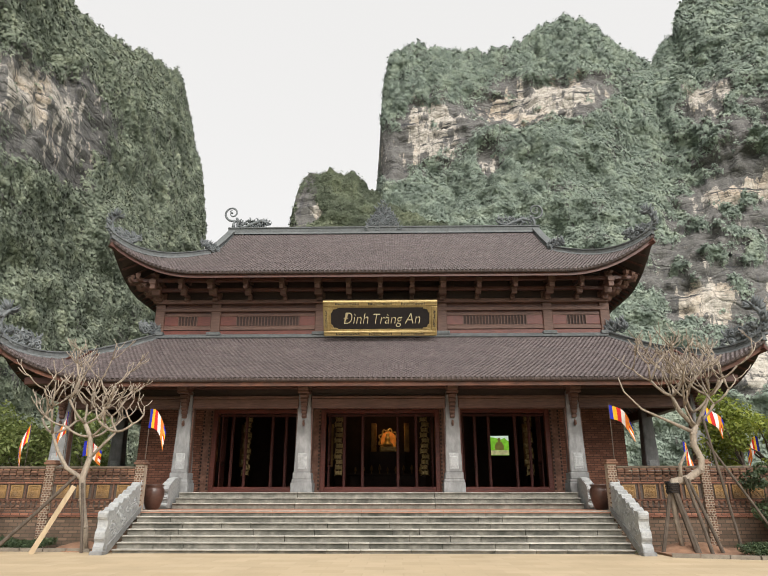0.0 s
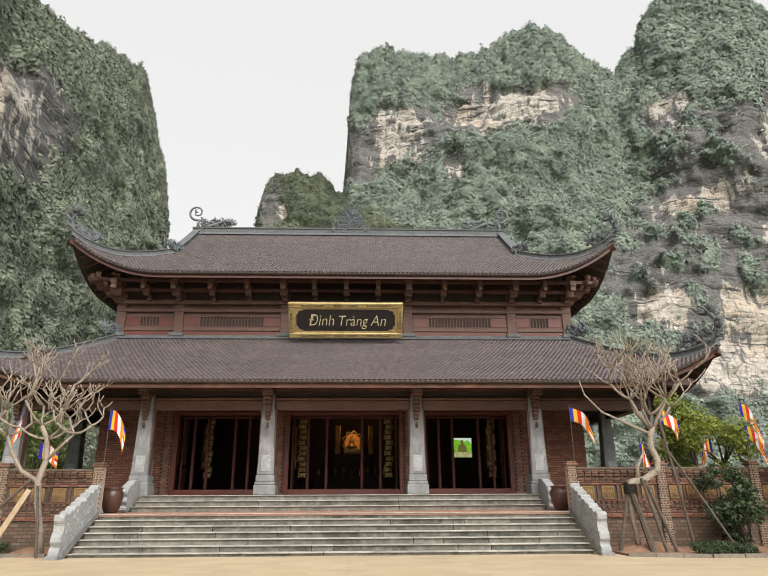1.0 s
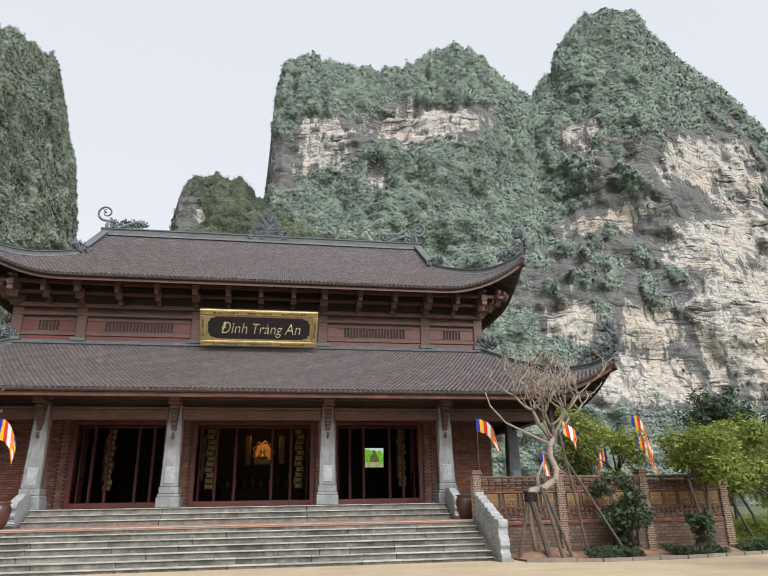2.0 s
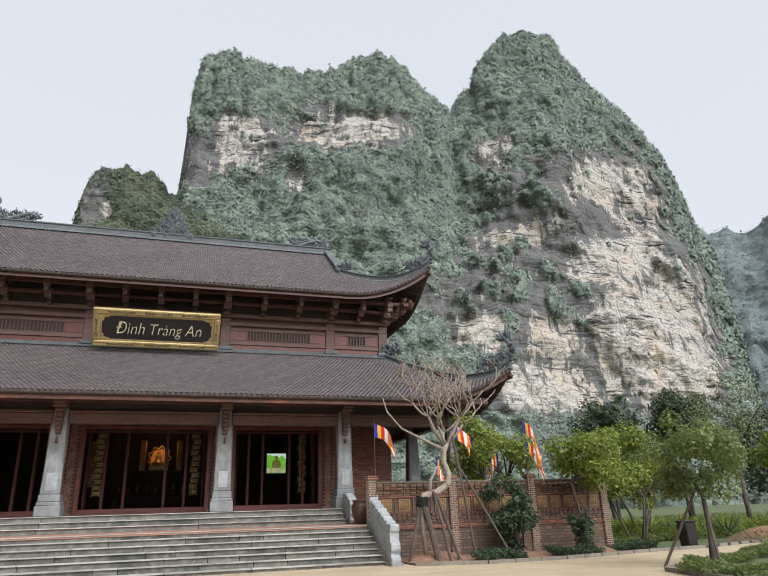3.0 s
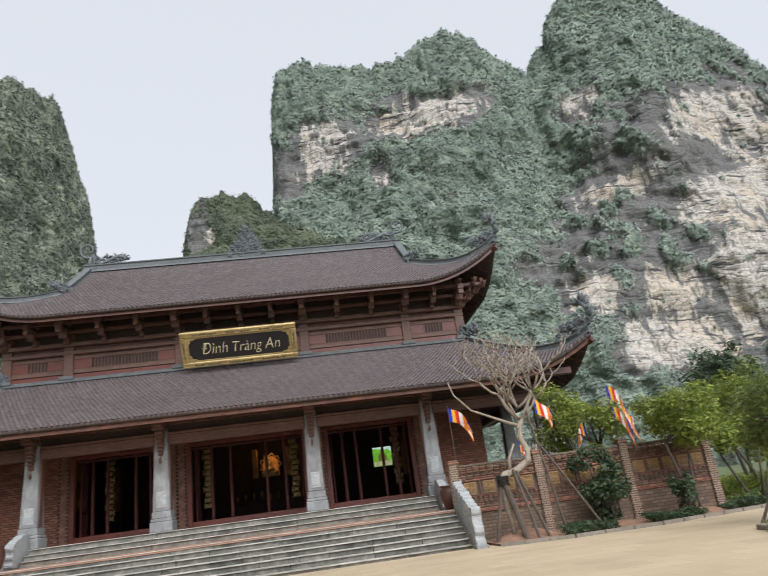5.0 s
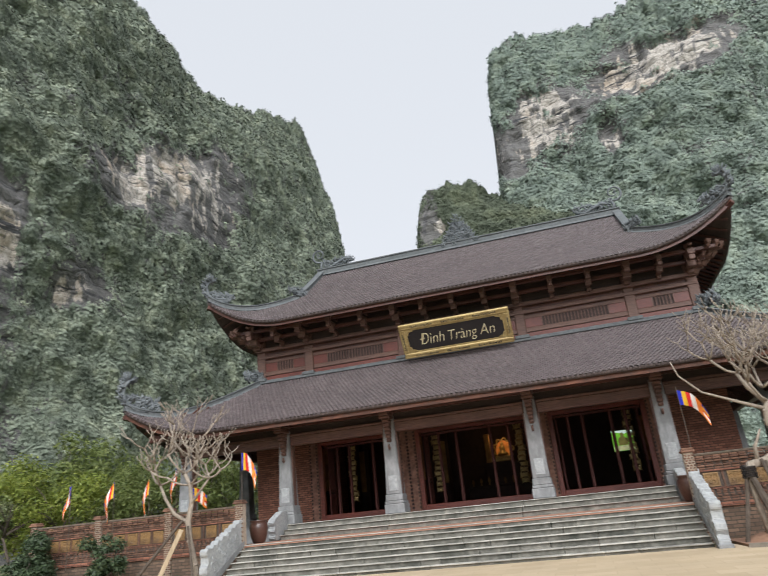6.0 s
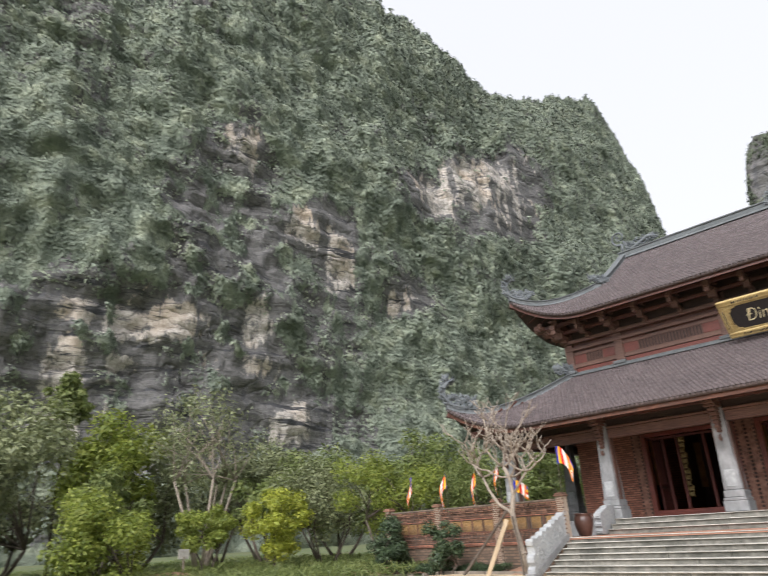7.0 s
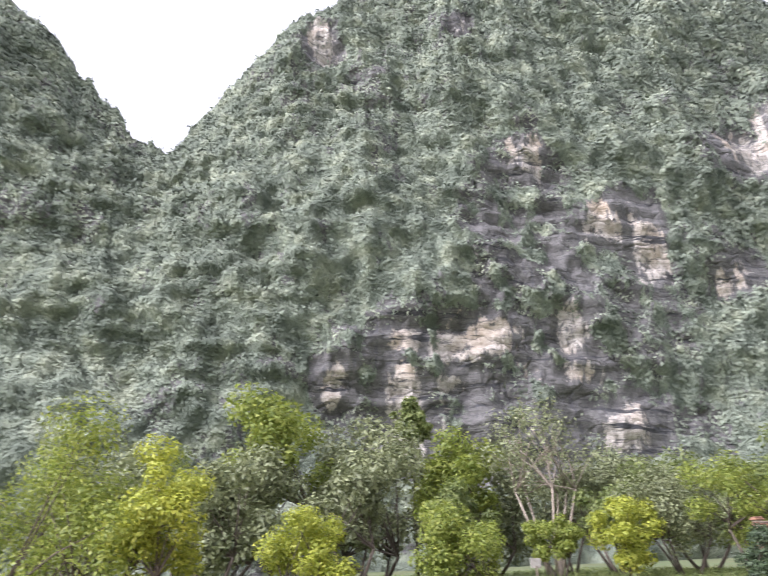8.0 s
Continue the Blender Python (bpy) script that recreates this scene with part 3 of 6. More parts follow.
# body walls of the lower storey
WALL_Y = 9.6
DOORS = ((-7.72, -3.55), (-2.70, 2.70), (3.55, 7.72))
HEAD = 5.42
xs = [-11.1] + [v for d in DOORS for v in d] + [11.1]
for i in range(0, len(xs), 2):
    part("brick_wall", boxes((xs[i], xs[i + 1], WALL_Y, WALL_Y + 0.35, FLOOR - 0.02, 7.6)), BRICKWALL, hall, "reddish brown brick wall")
for a, b in DOORS:
    part("wall_panel", boxes((a, b, WALL_Y + 0.02, WALL_Y + 0.33, HEAD, 7.6)), WOOD, hall, "dark timber panel over a doorway")
for sx in (-1, 1):
    part("brick_wall", boxes((sx * 11.1 - (0.35 if sx > 0 else 0), sx * 11.1 + (0.35 if sx < 0 else 0), WALL_Y + 0.35, 21.7, FLOOR - 0.02, 7.6)), BRICKWALL, hall)
# Rear wall, floor and ceiling are coloured near-black for the unlit hall.
part("back_wall", boxes((-11.1, 11.1, 21.7, 22.0, FLOOR, 9.5)), INTERIOR, hall, "rear wall coloured dark for the unlit hall")
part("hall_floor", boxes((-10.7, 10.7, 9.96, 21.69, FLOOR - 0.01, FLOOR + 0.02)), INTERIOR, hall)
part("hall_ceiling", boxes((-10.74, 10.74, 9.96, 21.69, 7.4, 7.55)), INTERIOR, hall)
part("porch_ceiling", boxes((-13.4, 13.4, 6.75, 9.58, 6.3, 6.36)), WOOD, hall)
# inner timber columns with gilded couplet boards
for x in (-8.2, -3.1, 3.1, 8.2):
    for y in (12.2, 18.0):
        bm = bmesh.new()
        lathe(bm, [(0.28, FLOOR), (0.30, 4.5), (0.26, 7.4)], 14, (x, y, 0))
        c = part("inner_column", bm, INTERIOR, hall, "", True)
        part("couplet_board", boxes((x - 0.16, x + 0.16, y - 0.36, y - 0.31, 3.2, 5.6), bevel=0.015), GOLD_DARK, c, "gilded couplet board")

# gilded openwork hangings just inside the doors
for x in (-6.35, -1.98, 2.06, 6.95):
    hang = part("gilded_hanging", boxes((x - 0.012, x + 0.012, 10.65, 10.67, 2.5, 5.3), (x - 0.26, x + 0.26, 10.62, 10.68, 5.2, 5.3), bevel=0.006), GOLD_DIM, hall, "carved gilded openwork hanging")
    carving = None
    for i in range(11):
        if carving is None:
            bm = bmesh.new()
            for sx in (-1, 1):
                tube(bm, spiral((x + sx * 0.10, 10.63, 2.62), 0.10, 1.4, 1.57 - sx, (Vector((1, 0, 0)), Vector((0, 0, 1))), sx, 12), 0.022, 5)
                tube(bm, [(x + sx * 0.2, 10.64, 2.5), (x + sx * 0.06, 10.6, 2.62), (x + sx * 0.17, 10.63, 2.75)], [0.014, 0.03, 0.012], 5)
            tube(bm, [(x, 10.62, 2.5), (x, 10.585, 2.63), (x, 10.62, 2.75)], [0.012, 0.05, 0.012], 6)
            carving = part("carving", bm, GOLD, hang, "", True)
        else:
            again(carving, (0.05 * math.sin(2.1 * i + x), 0, i * 0.245))

# doors: frames set in the wall, inner leaves folded back behind them
for k, (a, b) in enumerate(DOORS):
    y0, y1 = WALL_Y - 0.06, WALL_Y + 0.2
    door = part("doorway", boxes((a + 0.20, b - 0.20, y0, y1, HEAD - 0.17, HEAD), bevel=0.015), WOOD_RED, hall, "red-brown timber door head")
    part("door_jamb", boxes((a, a + 0.20, y0, y1, FLOOR, HEAD), bevel=0.015), WOOD_RED, door)
    part("door_jamb", boxes((b - 0.20, b, y0, y1, FLOOR, HEAD), bevel=0.015), WOOD_RED, door)
    part("threshold", boxes((a + 0.20, b - 0.20, y0, y1, FLOOR, FLOOR + 0.24), bevel=0.015), WOOD_RED, door)
    w = b - a - 0.40
    for f in (0.165, 0.335, 0.66, 0.83):
        x = a + 0.20 + f * w
        # Stiles and leaves use the shade-darkened red wood.
        part("stile", boxes((x - 0.045, x + 0.045, WALL_Y + 0.36, WALL_Y + 0.44, FLOOR, HEAD - 0.02), (x - 0.07, x + 0.07, WALL_Y + 0.44, WALL_Y + 0.47, FLOOR, HEAD - 0.02), bevel=0.008), WOOD_SHADED, door)
    # a leaf folded inwards at either side, with rails and a carved lower panel
    for sx, x in ((1, a + 0.30), (-1, b - 0.30)):
        leaf = part("door_leaf", boxes((x - 0.03, x + 0.03, WALL_Y + 0.50, WALL_Y + 0.58, FLOOR + 0.03, HEAD - 0.1), (x - 0.03, x + 0.03, WALL_Y + 1.20, WALL_Y + 1.28, FLOOR + 0.03, HEAD - 0.1), (x - 0.015, x + 0.015, WALL_Y + 0.58, WALL_Y + 1.20, FLOOR + 0.1, FLOOR + 1.1), bevel=0.008), WOOD_SHADED, door, "folded-back red timber door leaf")
        for z in (0.06, 0.62, 1.1, 1.3, 3.3):
            part("leaf_rail", boxes((x - 0.028, x + 0.028, WALL_Y + 0.58, WALL_Y + 1.20, FLOOR + z, FLOOR + z + 0.09), bevel=0.006), WOOD_SHADED, leaf)
        for q in range(4):
            yy = WALL_Y + 0.70 + 0.125 * q
            part("leaf_bar", boxes((x - 0.015, x + 0.015, yy - 0.015, yy + 0.015, FLOOR + 1.39, FLOOR + 3.3)), WOOD_SHADED, leaf)
    part("transom", boxes((a + 0.05, b - 0.05, WALL_Y + 0.355, WALL_Y + 0.445, HEAD - 0.28, HEAD - 0.19)), WOOD_SHADED, door)
    part("sill", boxes((a + 0.05, b - 0.05, WALL_Y + 0.355, WALL_Y + 0.445, FLOOR, FLOOR + 0.16)), WOOD_SHADED, door)
    # brick jamb strips beside the frame, edged with dark raised headers
    for x0, x1 in ((a - 0.46, a - 0.02), (b + 0.02, b + 0.46)):
        strip = part("jamb_strip", boxes((x0, x1, y0 - 0.02, WALL_Y, FLOOR, HEAD), bevel=0.015), BRICK_PALE, door, "pale brick jamb strip")
        stud = None
        for i in range(22):
            z = FLOOR + 0.16 + i * 0.162
            if stud is None:
                stud = part("header", boxes((x0 + 0.015, x0 + 0.09, y0 - 0.045, y0 - 0.02, z - 0.045, z + 0.045), bevel=0.01), INTERIOR, strip)
            else:
                again(stud, (0, 0, i * 0.162))
            again(stud, (x1 - x0 - 0.105, 0, i * 0.162))
        for i in range(4):
            z = FLOOR + 0.45 + i * 0.9
            part("rosette", boxes((x0 + 0.12, x1 - 0.12, y0 - 0.04, y0 - 0.02, z - 0.1, z + 0.1), (x0 + 0.16, x1 - 0.16, y0 - 0.055, y0 - 0.04, z - 0.06, z + 0.06), bevel=0.012), BRICK_PALE, strip)

# upper storey
UW = 10.5
part("upper_wall", boxes((-11.1, 11.1, UW, UW + 0.25, 9.0, 12.9)), WOOD, hall, "brown timber upper wall")
for sx in (-1, 1):
    part("upper_wall", boxes((sx * 11.0 - 0.12, sx * 11.0 + 0.12, UW + 0.25, 21.0, 9.0, 12.9)), WOOD, hall)
part("upper_wall", boxes((-11.1, 11.1, 21.0, 21.25, 9.0, 12.9)), WOOD, hall)
part("wall_coping", boxes((-11.4, 11.4, UW - 0.36, UW - 0.02, 9.0, 9.12), (-11.4, 11.4, UW - 0.28, UW - 0.02, 9.12, 9.2), bevel=0.02), RIDGE, hall, "grey mortar coping at the wall foot")
POSTS = (-11.1, -8.28, -3.05, 3.05, 8.28, 11.1)
for x in POSTS:
    post = part("upper_post", boxes((x - 0.24, x + 0.24, UW - 0.14, UW + 0.1, 9.2, 11.4), bevel=0.03), WOOD_PALE, hall, "timber wall post")
    part("base", boxes((x - 0.34, x + 0.34, UW - 0.40, UW - 0.1, 9.12, 9.30), bevel=0.03), RIDGE, post)
for a, b in zip(POSTS, POSTS[1:]):
    a2, b2 = a + 0.24, b - 0.24
    wall = part("sill_rail", boxes((a2, b2, UW - 0.10, UW, 9.46, 9.64), (a2, b2, UW - 0.07, UW, 10.16, 10.30), (a2, b2, UW - 0.05, UW, 9.64, 9.70), bevel=0.012), WOOD_PALE, hall, "weathered timber rail")
    part("red_panel", boxes((a2, b2, UW - 0.04, UW, 9.2, 9.44)), WOOD_RED, wall, "red-stained lower panel")
    w = b2 - a2
    va, vb = a2 + 0.17 * w, b2 - 0.17 * w
    if w < 2.6:
        va, vb = a2 + 0.3 * w, b2 - 0.3 * w
    part("vent_panel", boxes((a2, va, UW - 0.05, UW, 9.70, 10.16), bevel=0.01), WOOD_RED, wall)
    part("vent_panel", boxes((vb, b2, UW - 0.05, UW, 9.70, 10.16), bevel=0.01), WOOD_RED, wall)
    # Dark sheet on the solid wall stands for the shade between the bars.
    part("vent_shade_sheet", boxes((va, vb, UW - 0.012, UW - 0.002, 9.70, 10.16)), INTERIOR, wall)
    bar = None
    count = int((vb - va) / 0.155)
    for i in range(count + 1):
        if bar is None:
            bar = part("vent_bar", boxes((va - 0.022, va + 0.022, UW - 0.075, UW - 0.03, 9.70, 10.16)), WOOD_PALE, wall)
        else:
            again(bar, (i * (vb - va) / count, 0, 0))
for z0, z1, y in ((10.40, 10.58, UW - 0.16), (10.78, 10.98, UW - 0.30)):
    part("wall_beam", boxes((-11.3, 11.3, y, UW, z0, z1), bevel=0.02), WOOD_PALE, hall, "horizontal timber wall beam")

# Board added to paint the dark recess behind the brackets.
part("recess_shade_board", boxes((-11.08, 11.08, UW - 0.04, UW - 0.004, 10.99, 12.6)), WOOD_RECESS, hall, "boards coloured dark for the shaded bracket recess")

# bracket sets and purlins under the upper eave
part("purlin", boxes((-12.2, 12.2, 9.25, 9.43, 11.62, 11.80), bevel=0.02), WOOD, hall, "long eave purlin")
part("purlin", boxes((-11.8, 11.8, 9.78, 9.96, 11.28, 11.46), bevel=0.02), WOOD, hall)
bracket = None
for x in (0, 1.55, -1.55, 3.05, -3.05, 4.79, -4.79, 6.54, -6.54, 8.28, -8.28, 9.72, -9.72, 11.1, -11.1):
    if bracket is None:
        bm = boxes((-0.13, 0.13, 9.60, 10.4, 11.14, 11.28), (-0.11, 0.11, 9.12, 10.4, 11.48, 11.62), (-0.18, 0.18, 9.68, 10.02, 11.46, 11.60), (-0.18, 0.18, 9.14, 9.50, 11.78, 11.9), (-0.17, 0.17, 8.92, 9.22, 11.5, 11.76), (-0.14, 0.14, 8.96, 9.2, 11.26, 11.5), (-0.20, 0.20, 9.5, 9.72, 11.1, 11.44), (-0.10, 0.10, 8.8, 10.4, 11.88, 12.0), (-0.14, 0.14, 10.0, 10.4, 10.95, 11.14), bevel=0.025)
        bracket = part("bracket_set", bm, WOOD_PALE, hall, "stepped timber bracket set")
        bracket.location.z = -0.08
        bracket.scale.x = 0.72
    else:
        o = again(bracket, (x, 0, -0.08))
        o.scale.x = 0.95 if abs(x) in (3.05, 8.28, 11.1) else 0.72


def roof_height(t, a, top, lift, reach):
    """Height above the eave at slope fraction t and distance a from the corner along the eave."""
    near = np.clip(1 - a / reach, 0, 1)
    return top * (0.86 * t + 0.14 * t * t) + lift * near ** 2.1 * np.clip(1 - t * 1.25, 0, 1) ** 1.6


class Roof:
    def __init__(self, ex, y0, y1, dx, dy, z, top, lift, reach, cut):
        self.ex, self.y0, self.y1, self.dx, self.dy, self.z, self.top, self.lift, self.reach, self.cut = ex, y0, y1, dx, dy, z, top, lift, reach, cut

    def front(self, s, t, off=0.0):
        a = self.ex - np.abs(s)
        return np.stack([s, self.y0 + t * self.dy + 0 * s, self.z + roof_height(t, a, self.top, self.lift, self.reach) + off], -1)

    def back(self, s, t, off=0.0):
        p = self.front(s, t, off)
        p[..., 1] = self.y0 + self.y1 - p[..., 1]
        return p

    def side(self, sx):
        def f(s, t, off=0.0):
            mid = (self.y0 + self.y1) / 2
            a = (self.y1 - self.y0) / 2 - np.abs(s - mid)
            return np.stack([sx * (self.ex - t * self.dx) + 0 * s, s, self.z + roof_height(t, a, self.top, self.lift, self.reach) + off], -1)
        return f

    def deck(self, parent):
        """Boards under the tiles, one slab a slope, drawn as a skewed grid from hip to hip."""
        mid, half = (self.y0 + self.y1) / 2, (self.y1 - self.y0) / 2
        for name, f, m, lo, tmax in (("front", self.front, 0, self.ex, 1), ("back", self.back, 0, self.ex, 1), ("right", self.side(1), mid, half, self.cut), ("left", self.side(-1), mid, half, self.cut)):
            inset = self.dx if name in ("front", "back") else self.dy
            nt, ns = 14, 60
            verts, faces = [], []
            for off in (-0.02, -0.17):
                for j in range(nt + 1):
                    t = tmax * j / nt
                    w = lo - inset * min(t, self.cut)
                    s = m + w * np.sin(np.linspace(-1, 1, ns + 1) * math.pi / 2)
                    verts += f(s, np.full(ns + 1, t), off).tolist()
            n = ns + 1
            base = (nt + 1) * n
            for j in range(nt):
                for i in range(ns):
                    a = j * n + i
                    faces.append((a, a + 1, a + n + 1, a + n))
                    faces.append((base + a, base + a + n, base + a + n + 1, base + a + 1))
            for i in range(ns):
                faces.append((i, base + i, base + i + 1, i + 1))
            ob = new("roof_boarding", mesh_from("roof_boarding", verts, faces, ROOF_DECK, True))
            ob.parent = parent

    def tiles(self, parent, w=0.19, gap=0.185):
        """Fish-scale tiles in staggered courses on every slope."""
        mid, half = (self.y0 + self.y1) / 2, (self.y1 - self.y0) / 2
        rnd = np.random.RandomState(5)
        for f, m, lo, inset, tmax, run in ((self.front, 0, self.ex, self.dx, 1, self.dy), (self.side(1), mid, half, self.dy, self.cut, self.dx), (self.side(-1), mid, half, self.dy, self.cut, self.dx)):
            pitch = math.hypot(run, self.top)
            courses = int(pitch * tmax / gap)
            S, T = [], []
            for j in range(courses):
                t = tmax * j / courses
                wid = lo - inset * min(t, self.cut) - 0.05
                k = math.floor(wid / w)
                s = m + w * (np.arange(-k, k) + 0.5 + 0.5 * (j % 2))
                S.append(s)
                T.append(np.full(len(s), t))
            S, T = np.concatenate(S), np.concatenate(T)
            if f == self.front and self.cut == 1.0:
                # the courses next to the middle of the eave are single tiles
                own = (np.abs(S) < 7.05) & (T < 3.5 / courses)
                for t in np.unique(T[own]):
                    row = S[own & (T == t)]
                    dt, h = gap / pitch, w * 0.5
                    P = [f(np.array([u]), np.array([t + v]), o)[0] for u, v, o in ((-h, dt, 0.012), (h, dt, 0.012), (h, 0.15 * dt, 0.05), (0.45 * h, -0.25 * dt, 0.062), (-0.45 * h, -0.25 * dt, 0.062), (-h, 0.15 * dt, 0.05), (h, 0.15 * dt, 0.0), (0.45 * h, -0.25 * dt, 0.01), (-0.45 * h, -0.25 * dt, 0.01), (-h, 0.15 * dt, 0.0))]
                    me = mesh_from("roof_tile", [tuple(p) for p in P], [(0, 1, 2, 3, 4, 5), (2, 6, 7, 3), (3, 7, 8, 4), (4, 8, 9, 5)], ROOF)
                    for u in row:
                        o = new("roof_tile", me)
                        o.parent = parent
                        o.location.x = u
                S, T = S[~own], T[~own]
            n = len(S)
            dt = gap / pitch
            o = rnd.uniform(-0.008, 0.012, n)
            h = w * 0.5
            cols = [f(S - h, np.minimum(T + dt, 1), 0.012), f(S + h, np.minimum(T + dt, 1), 0.012), f(S + h, T + 0.15 * dt, 0.05 + o), f(S + 0.45 * h, T - 0.25 * dt, 0.062 + o), f(S - 0.45 * h, T - 0.25 * dt, 0.062 + o), f(S - h, T + 0.15 * dt, 0.05 + o),
                    f(S + h, T + 0.15 * dt, 0.0), f(S + 0.45 * h, T - 0.25 * dt, 0.01), f(S - 0.45 * h, T - 0.25 * dt, 0.01), f(S - h, T + 0.15 * dt, 0.0)]
            V = np.stack(cols, 1).reshape(-1, 3)
            faces = []
            for k in range(n):
                b = 10 * k
                faces += [(b, b + 1, b + 2, b + 3, b + 4, b + 5), (b + 2, b + 6, b + 7, b + 3), (b + 3, b + 7, b + 8, b + 4), (b + 4, b + 8, b + 9, b + 5)]
            ob = new("roof_tiles", mesh_from("roof_tiles", V.tolist(), faces, ROOF))
            ob.parent = parent
            tagged(ob, "dark purplish-brown fish-scale clay roof tiles", kind="stuff")

    def rafters(self, parent, gap=0.55, depth=2.6):
        """Rafters under the overhang of the front and the sides."""
        mid, half = (self.y0 + self.y1) / 2, (self.y1 - self.y0) / 2
        for f, m, lo, run in ((self.front, 0, self.ex, self.dy), (self.side(1), mid, half, self.dx), (self.side(-1), mid, half, self.dx)):
            for s in np.arange(-lo + 0.3, lo - 0.2, gap):
                t1 = min(depth / run, (lo - abs(s)) / run * 0.98 + 0.03)
                p, q = [f(np.array([m + s]), np.array([t]), -0.24)[0] for t in (0.02, max(t1, 0.04))]
                bm = bmesh.new()
                tube(bm, [p, (p + q) / 2, q], 0.06, 4)
                part("rafter", bm, WOOD, parent)

    def hip_line(self, sx, n=24):
        t = np.linspace(0, self.cut, n)
        s = sx * (self.ex - self.dx * t)
        return self.front(s, t)


LOW = Roof(15.15, 4.4, 26.9, 4.05, 6.0, 6.0, 3.06, 1.45, 4.6, 1.0)
UP = Roof(13.1, 8.2, 23.1, 7.45, 7.45, 11.80, 5.02, 1.75, 4.4, 0.50)
for r, nm, lb in ((LOW, "lower_roof", "lower skirt roof"), (UP, "upper_roof", "upper hip-and-gable roof")):
    roof = new(nm)
    roof.parent = hall
    tagged(roof, lb)
    r.deck(roof)
    r.tiles(roof)
    r.rafters(roof)
    r.node = roof


# ---- ridges and roof ornaments ----
def ridge_bar(name, pts, parent, width, height, sink=0.05):
    """A mortar ridge: a moulded bar swept along points, broader at foot and cap."""
    bm = bmesh.new()
    prof = [(-0.5, 0), (-0.38, 0.2), (-0.30, 0.3), (-0.30, 0.75), (-0.42, 0.82), (-0.42, 0.95), (-0.2, 1.0), (0.2, 1.0), (0.42, 0.95), (0.42, 0.82), (0.30, 0.75), (0.30, 0.3), (0.38, 0.2), (0.5, 0)]
    rings = []
    pts = [Vector(p) for p in pts]
    for i, p in enumerate(pts):
        d = pts[min(i + 1, len(pts) - 1)] - pts[max(i - 1, 0)]
        d.z = 0
        side = Vector((d.y, -d.x, 0)).normalized()
        rings.append([bm.verts.new(p + side * (u * width) + Vector((0, 0, v * height - sink))) for u, v in prof])
    for a, b in zip(rings, rings[1:]):
        for k in range(len(prof) - 1):
            bm.faces.new((a[k], a[k + 1], b[k + 1], b[k]))
    bm.faces.new(rings[0])
    bm.faces.new(rings[-1][::-1])
    return part(name, bm, RIDGE, parent, "grey mortar ridge")


def corner_dragon(parent, tip, out, size, seed):
    """The upswept corner finial: a curling S-shaped neck with a maned head, scrolls and flames behind it."""
    rnd = random.Random(seed)
    bm = bmesh.new()
    tip, u, w = Vector(tip), Vector(out).normalized(), Vector((0, 0, 1))
    neck = [tip + size * (a * u + b * w) for a, b in ((-1.1, -0.18), (-0.6, -0.12), (-0.2, 0.08), (0.02, 0.4), (0.08, 0.75), (0.0, 1.05), (-0.16, 1.25), (-0.34, 1.22))]
    tube(bm, neck, [0.17 * size, 0.16 * size, 0.14 * size, 0.11 * size, 0.09 * size, 0.10 * size, 0.13 * size, 0.07 * size], 7)
    # fins along the outer side of the neck
    for k in range(44):
        a = rnd.uniform(0.6, 5.9)
        i = int(a)
        p = neck[i].lerp(neck[i + 1], a - i)
        d = (u * rnd.uniform(0.35, 0.8) + w * rnd.uniform(-0.25, 0.5) + u.cross(w) * rnd.uniform(-0.5, 0.5)) * 0.46 * size
        tube(bm, [p, p + d * 0.65, p + d + w * 0.07 * size], [0.09 * size, 0.065 * size, 0.01], 4)
    for k in range(46):
        i = rnd.randrange(1, 7)
        p = neck[i]
        d = (u * rnd.uniform(-0.3, 0.9) + w * rnd.uniform(-0.1, 1)) * size * rnd.uniform(0.28, 0.5)
        tube(bm, [p, p + d * 0.6, p + d + w * 0.06 * size], [0.07 * size, 0.045 * size, 0.008], 4)
    for k in range(30):
        d = u * rnd.uniform(-1.0, 0.6) + w * rnd.uniform(-0.2, 0.9) + u.cross(w) * rnd.uniform(-0.5, 0.5)
        p = neck[6]
        tube(bm, [p, p + d.normalized() * 0.26 * size, p + d.normalized() * 0.46 * size + w * 0.06], [0.07 * size, 0.05 * size, 0.008], 4)
    for c, r in ((-0.38, 0.3), (-0.75, 0.24), (-1.1, 0.19), (-1.45, 0.14)):
        cc = tip + size * (c * u + (0.28 + 0.1 * (c + 0.4)) * w)
        tube(bm, spiral(cc, r * size, 1.4, -1.5, (u, w), 1), [0.07 * size * (1 - 0.03 * k) for k in range(19)], 5)
        tube(bm, spiral(cc + 0.28 * size * (w * 0.6 - u * 0.4), r * 0.55 * size, 1.2, 2.0, (u, w), -1), [0.05 * size * (1 - 0.03 * k) for k in range(19)], 5)
        for k in range(9):
            q = cc + size * (u * rnd.uniform(-0.25, 0.25) + w * rnd.uniform(-0.3, 0.25) + u.cross(w) * rnd.uniform(-0.12, 0.12))
            tube(bm, spiral(q, 0.12 * size, 1.1, rnd.uniform(0, 6), (u, w), 1 - 2 * (k % 2), 9), 0.052 * size, 4)
        for k in range(8):
            d = w * rnd.uniform(0.25, 0.6) + u * rnd.uniform(-0.4, 0.4)
            tube(bm, [cc, cc + d * 0.6 * size, cc + d * size * 0.85 + u * 0.08], [0.06 * size, 0.04 * size, 0.006], 4)
    return part("corner_finial", bm, ORNAMENT, parent, "curling grey ceramic dragon finial", True)


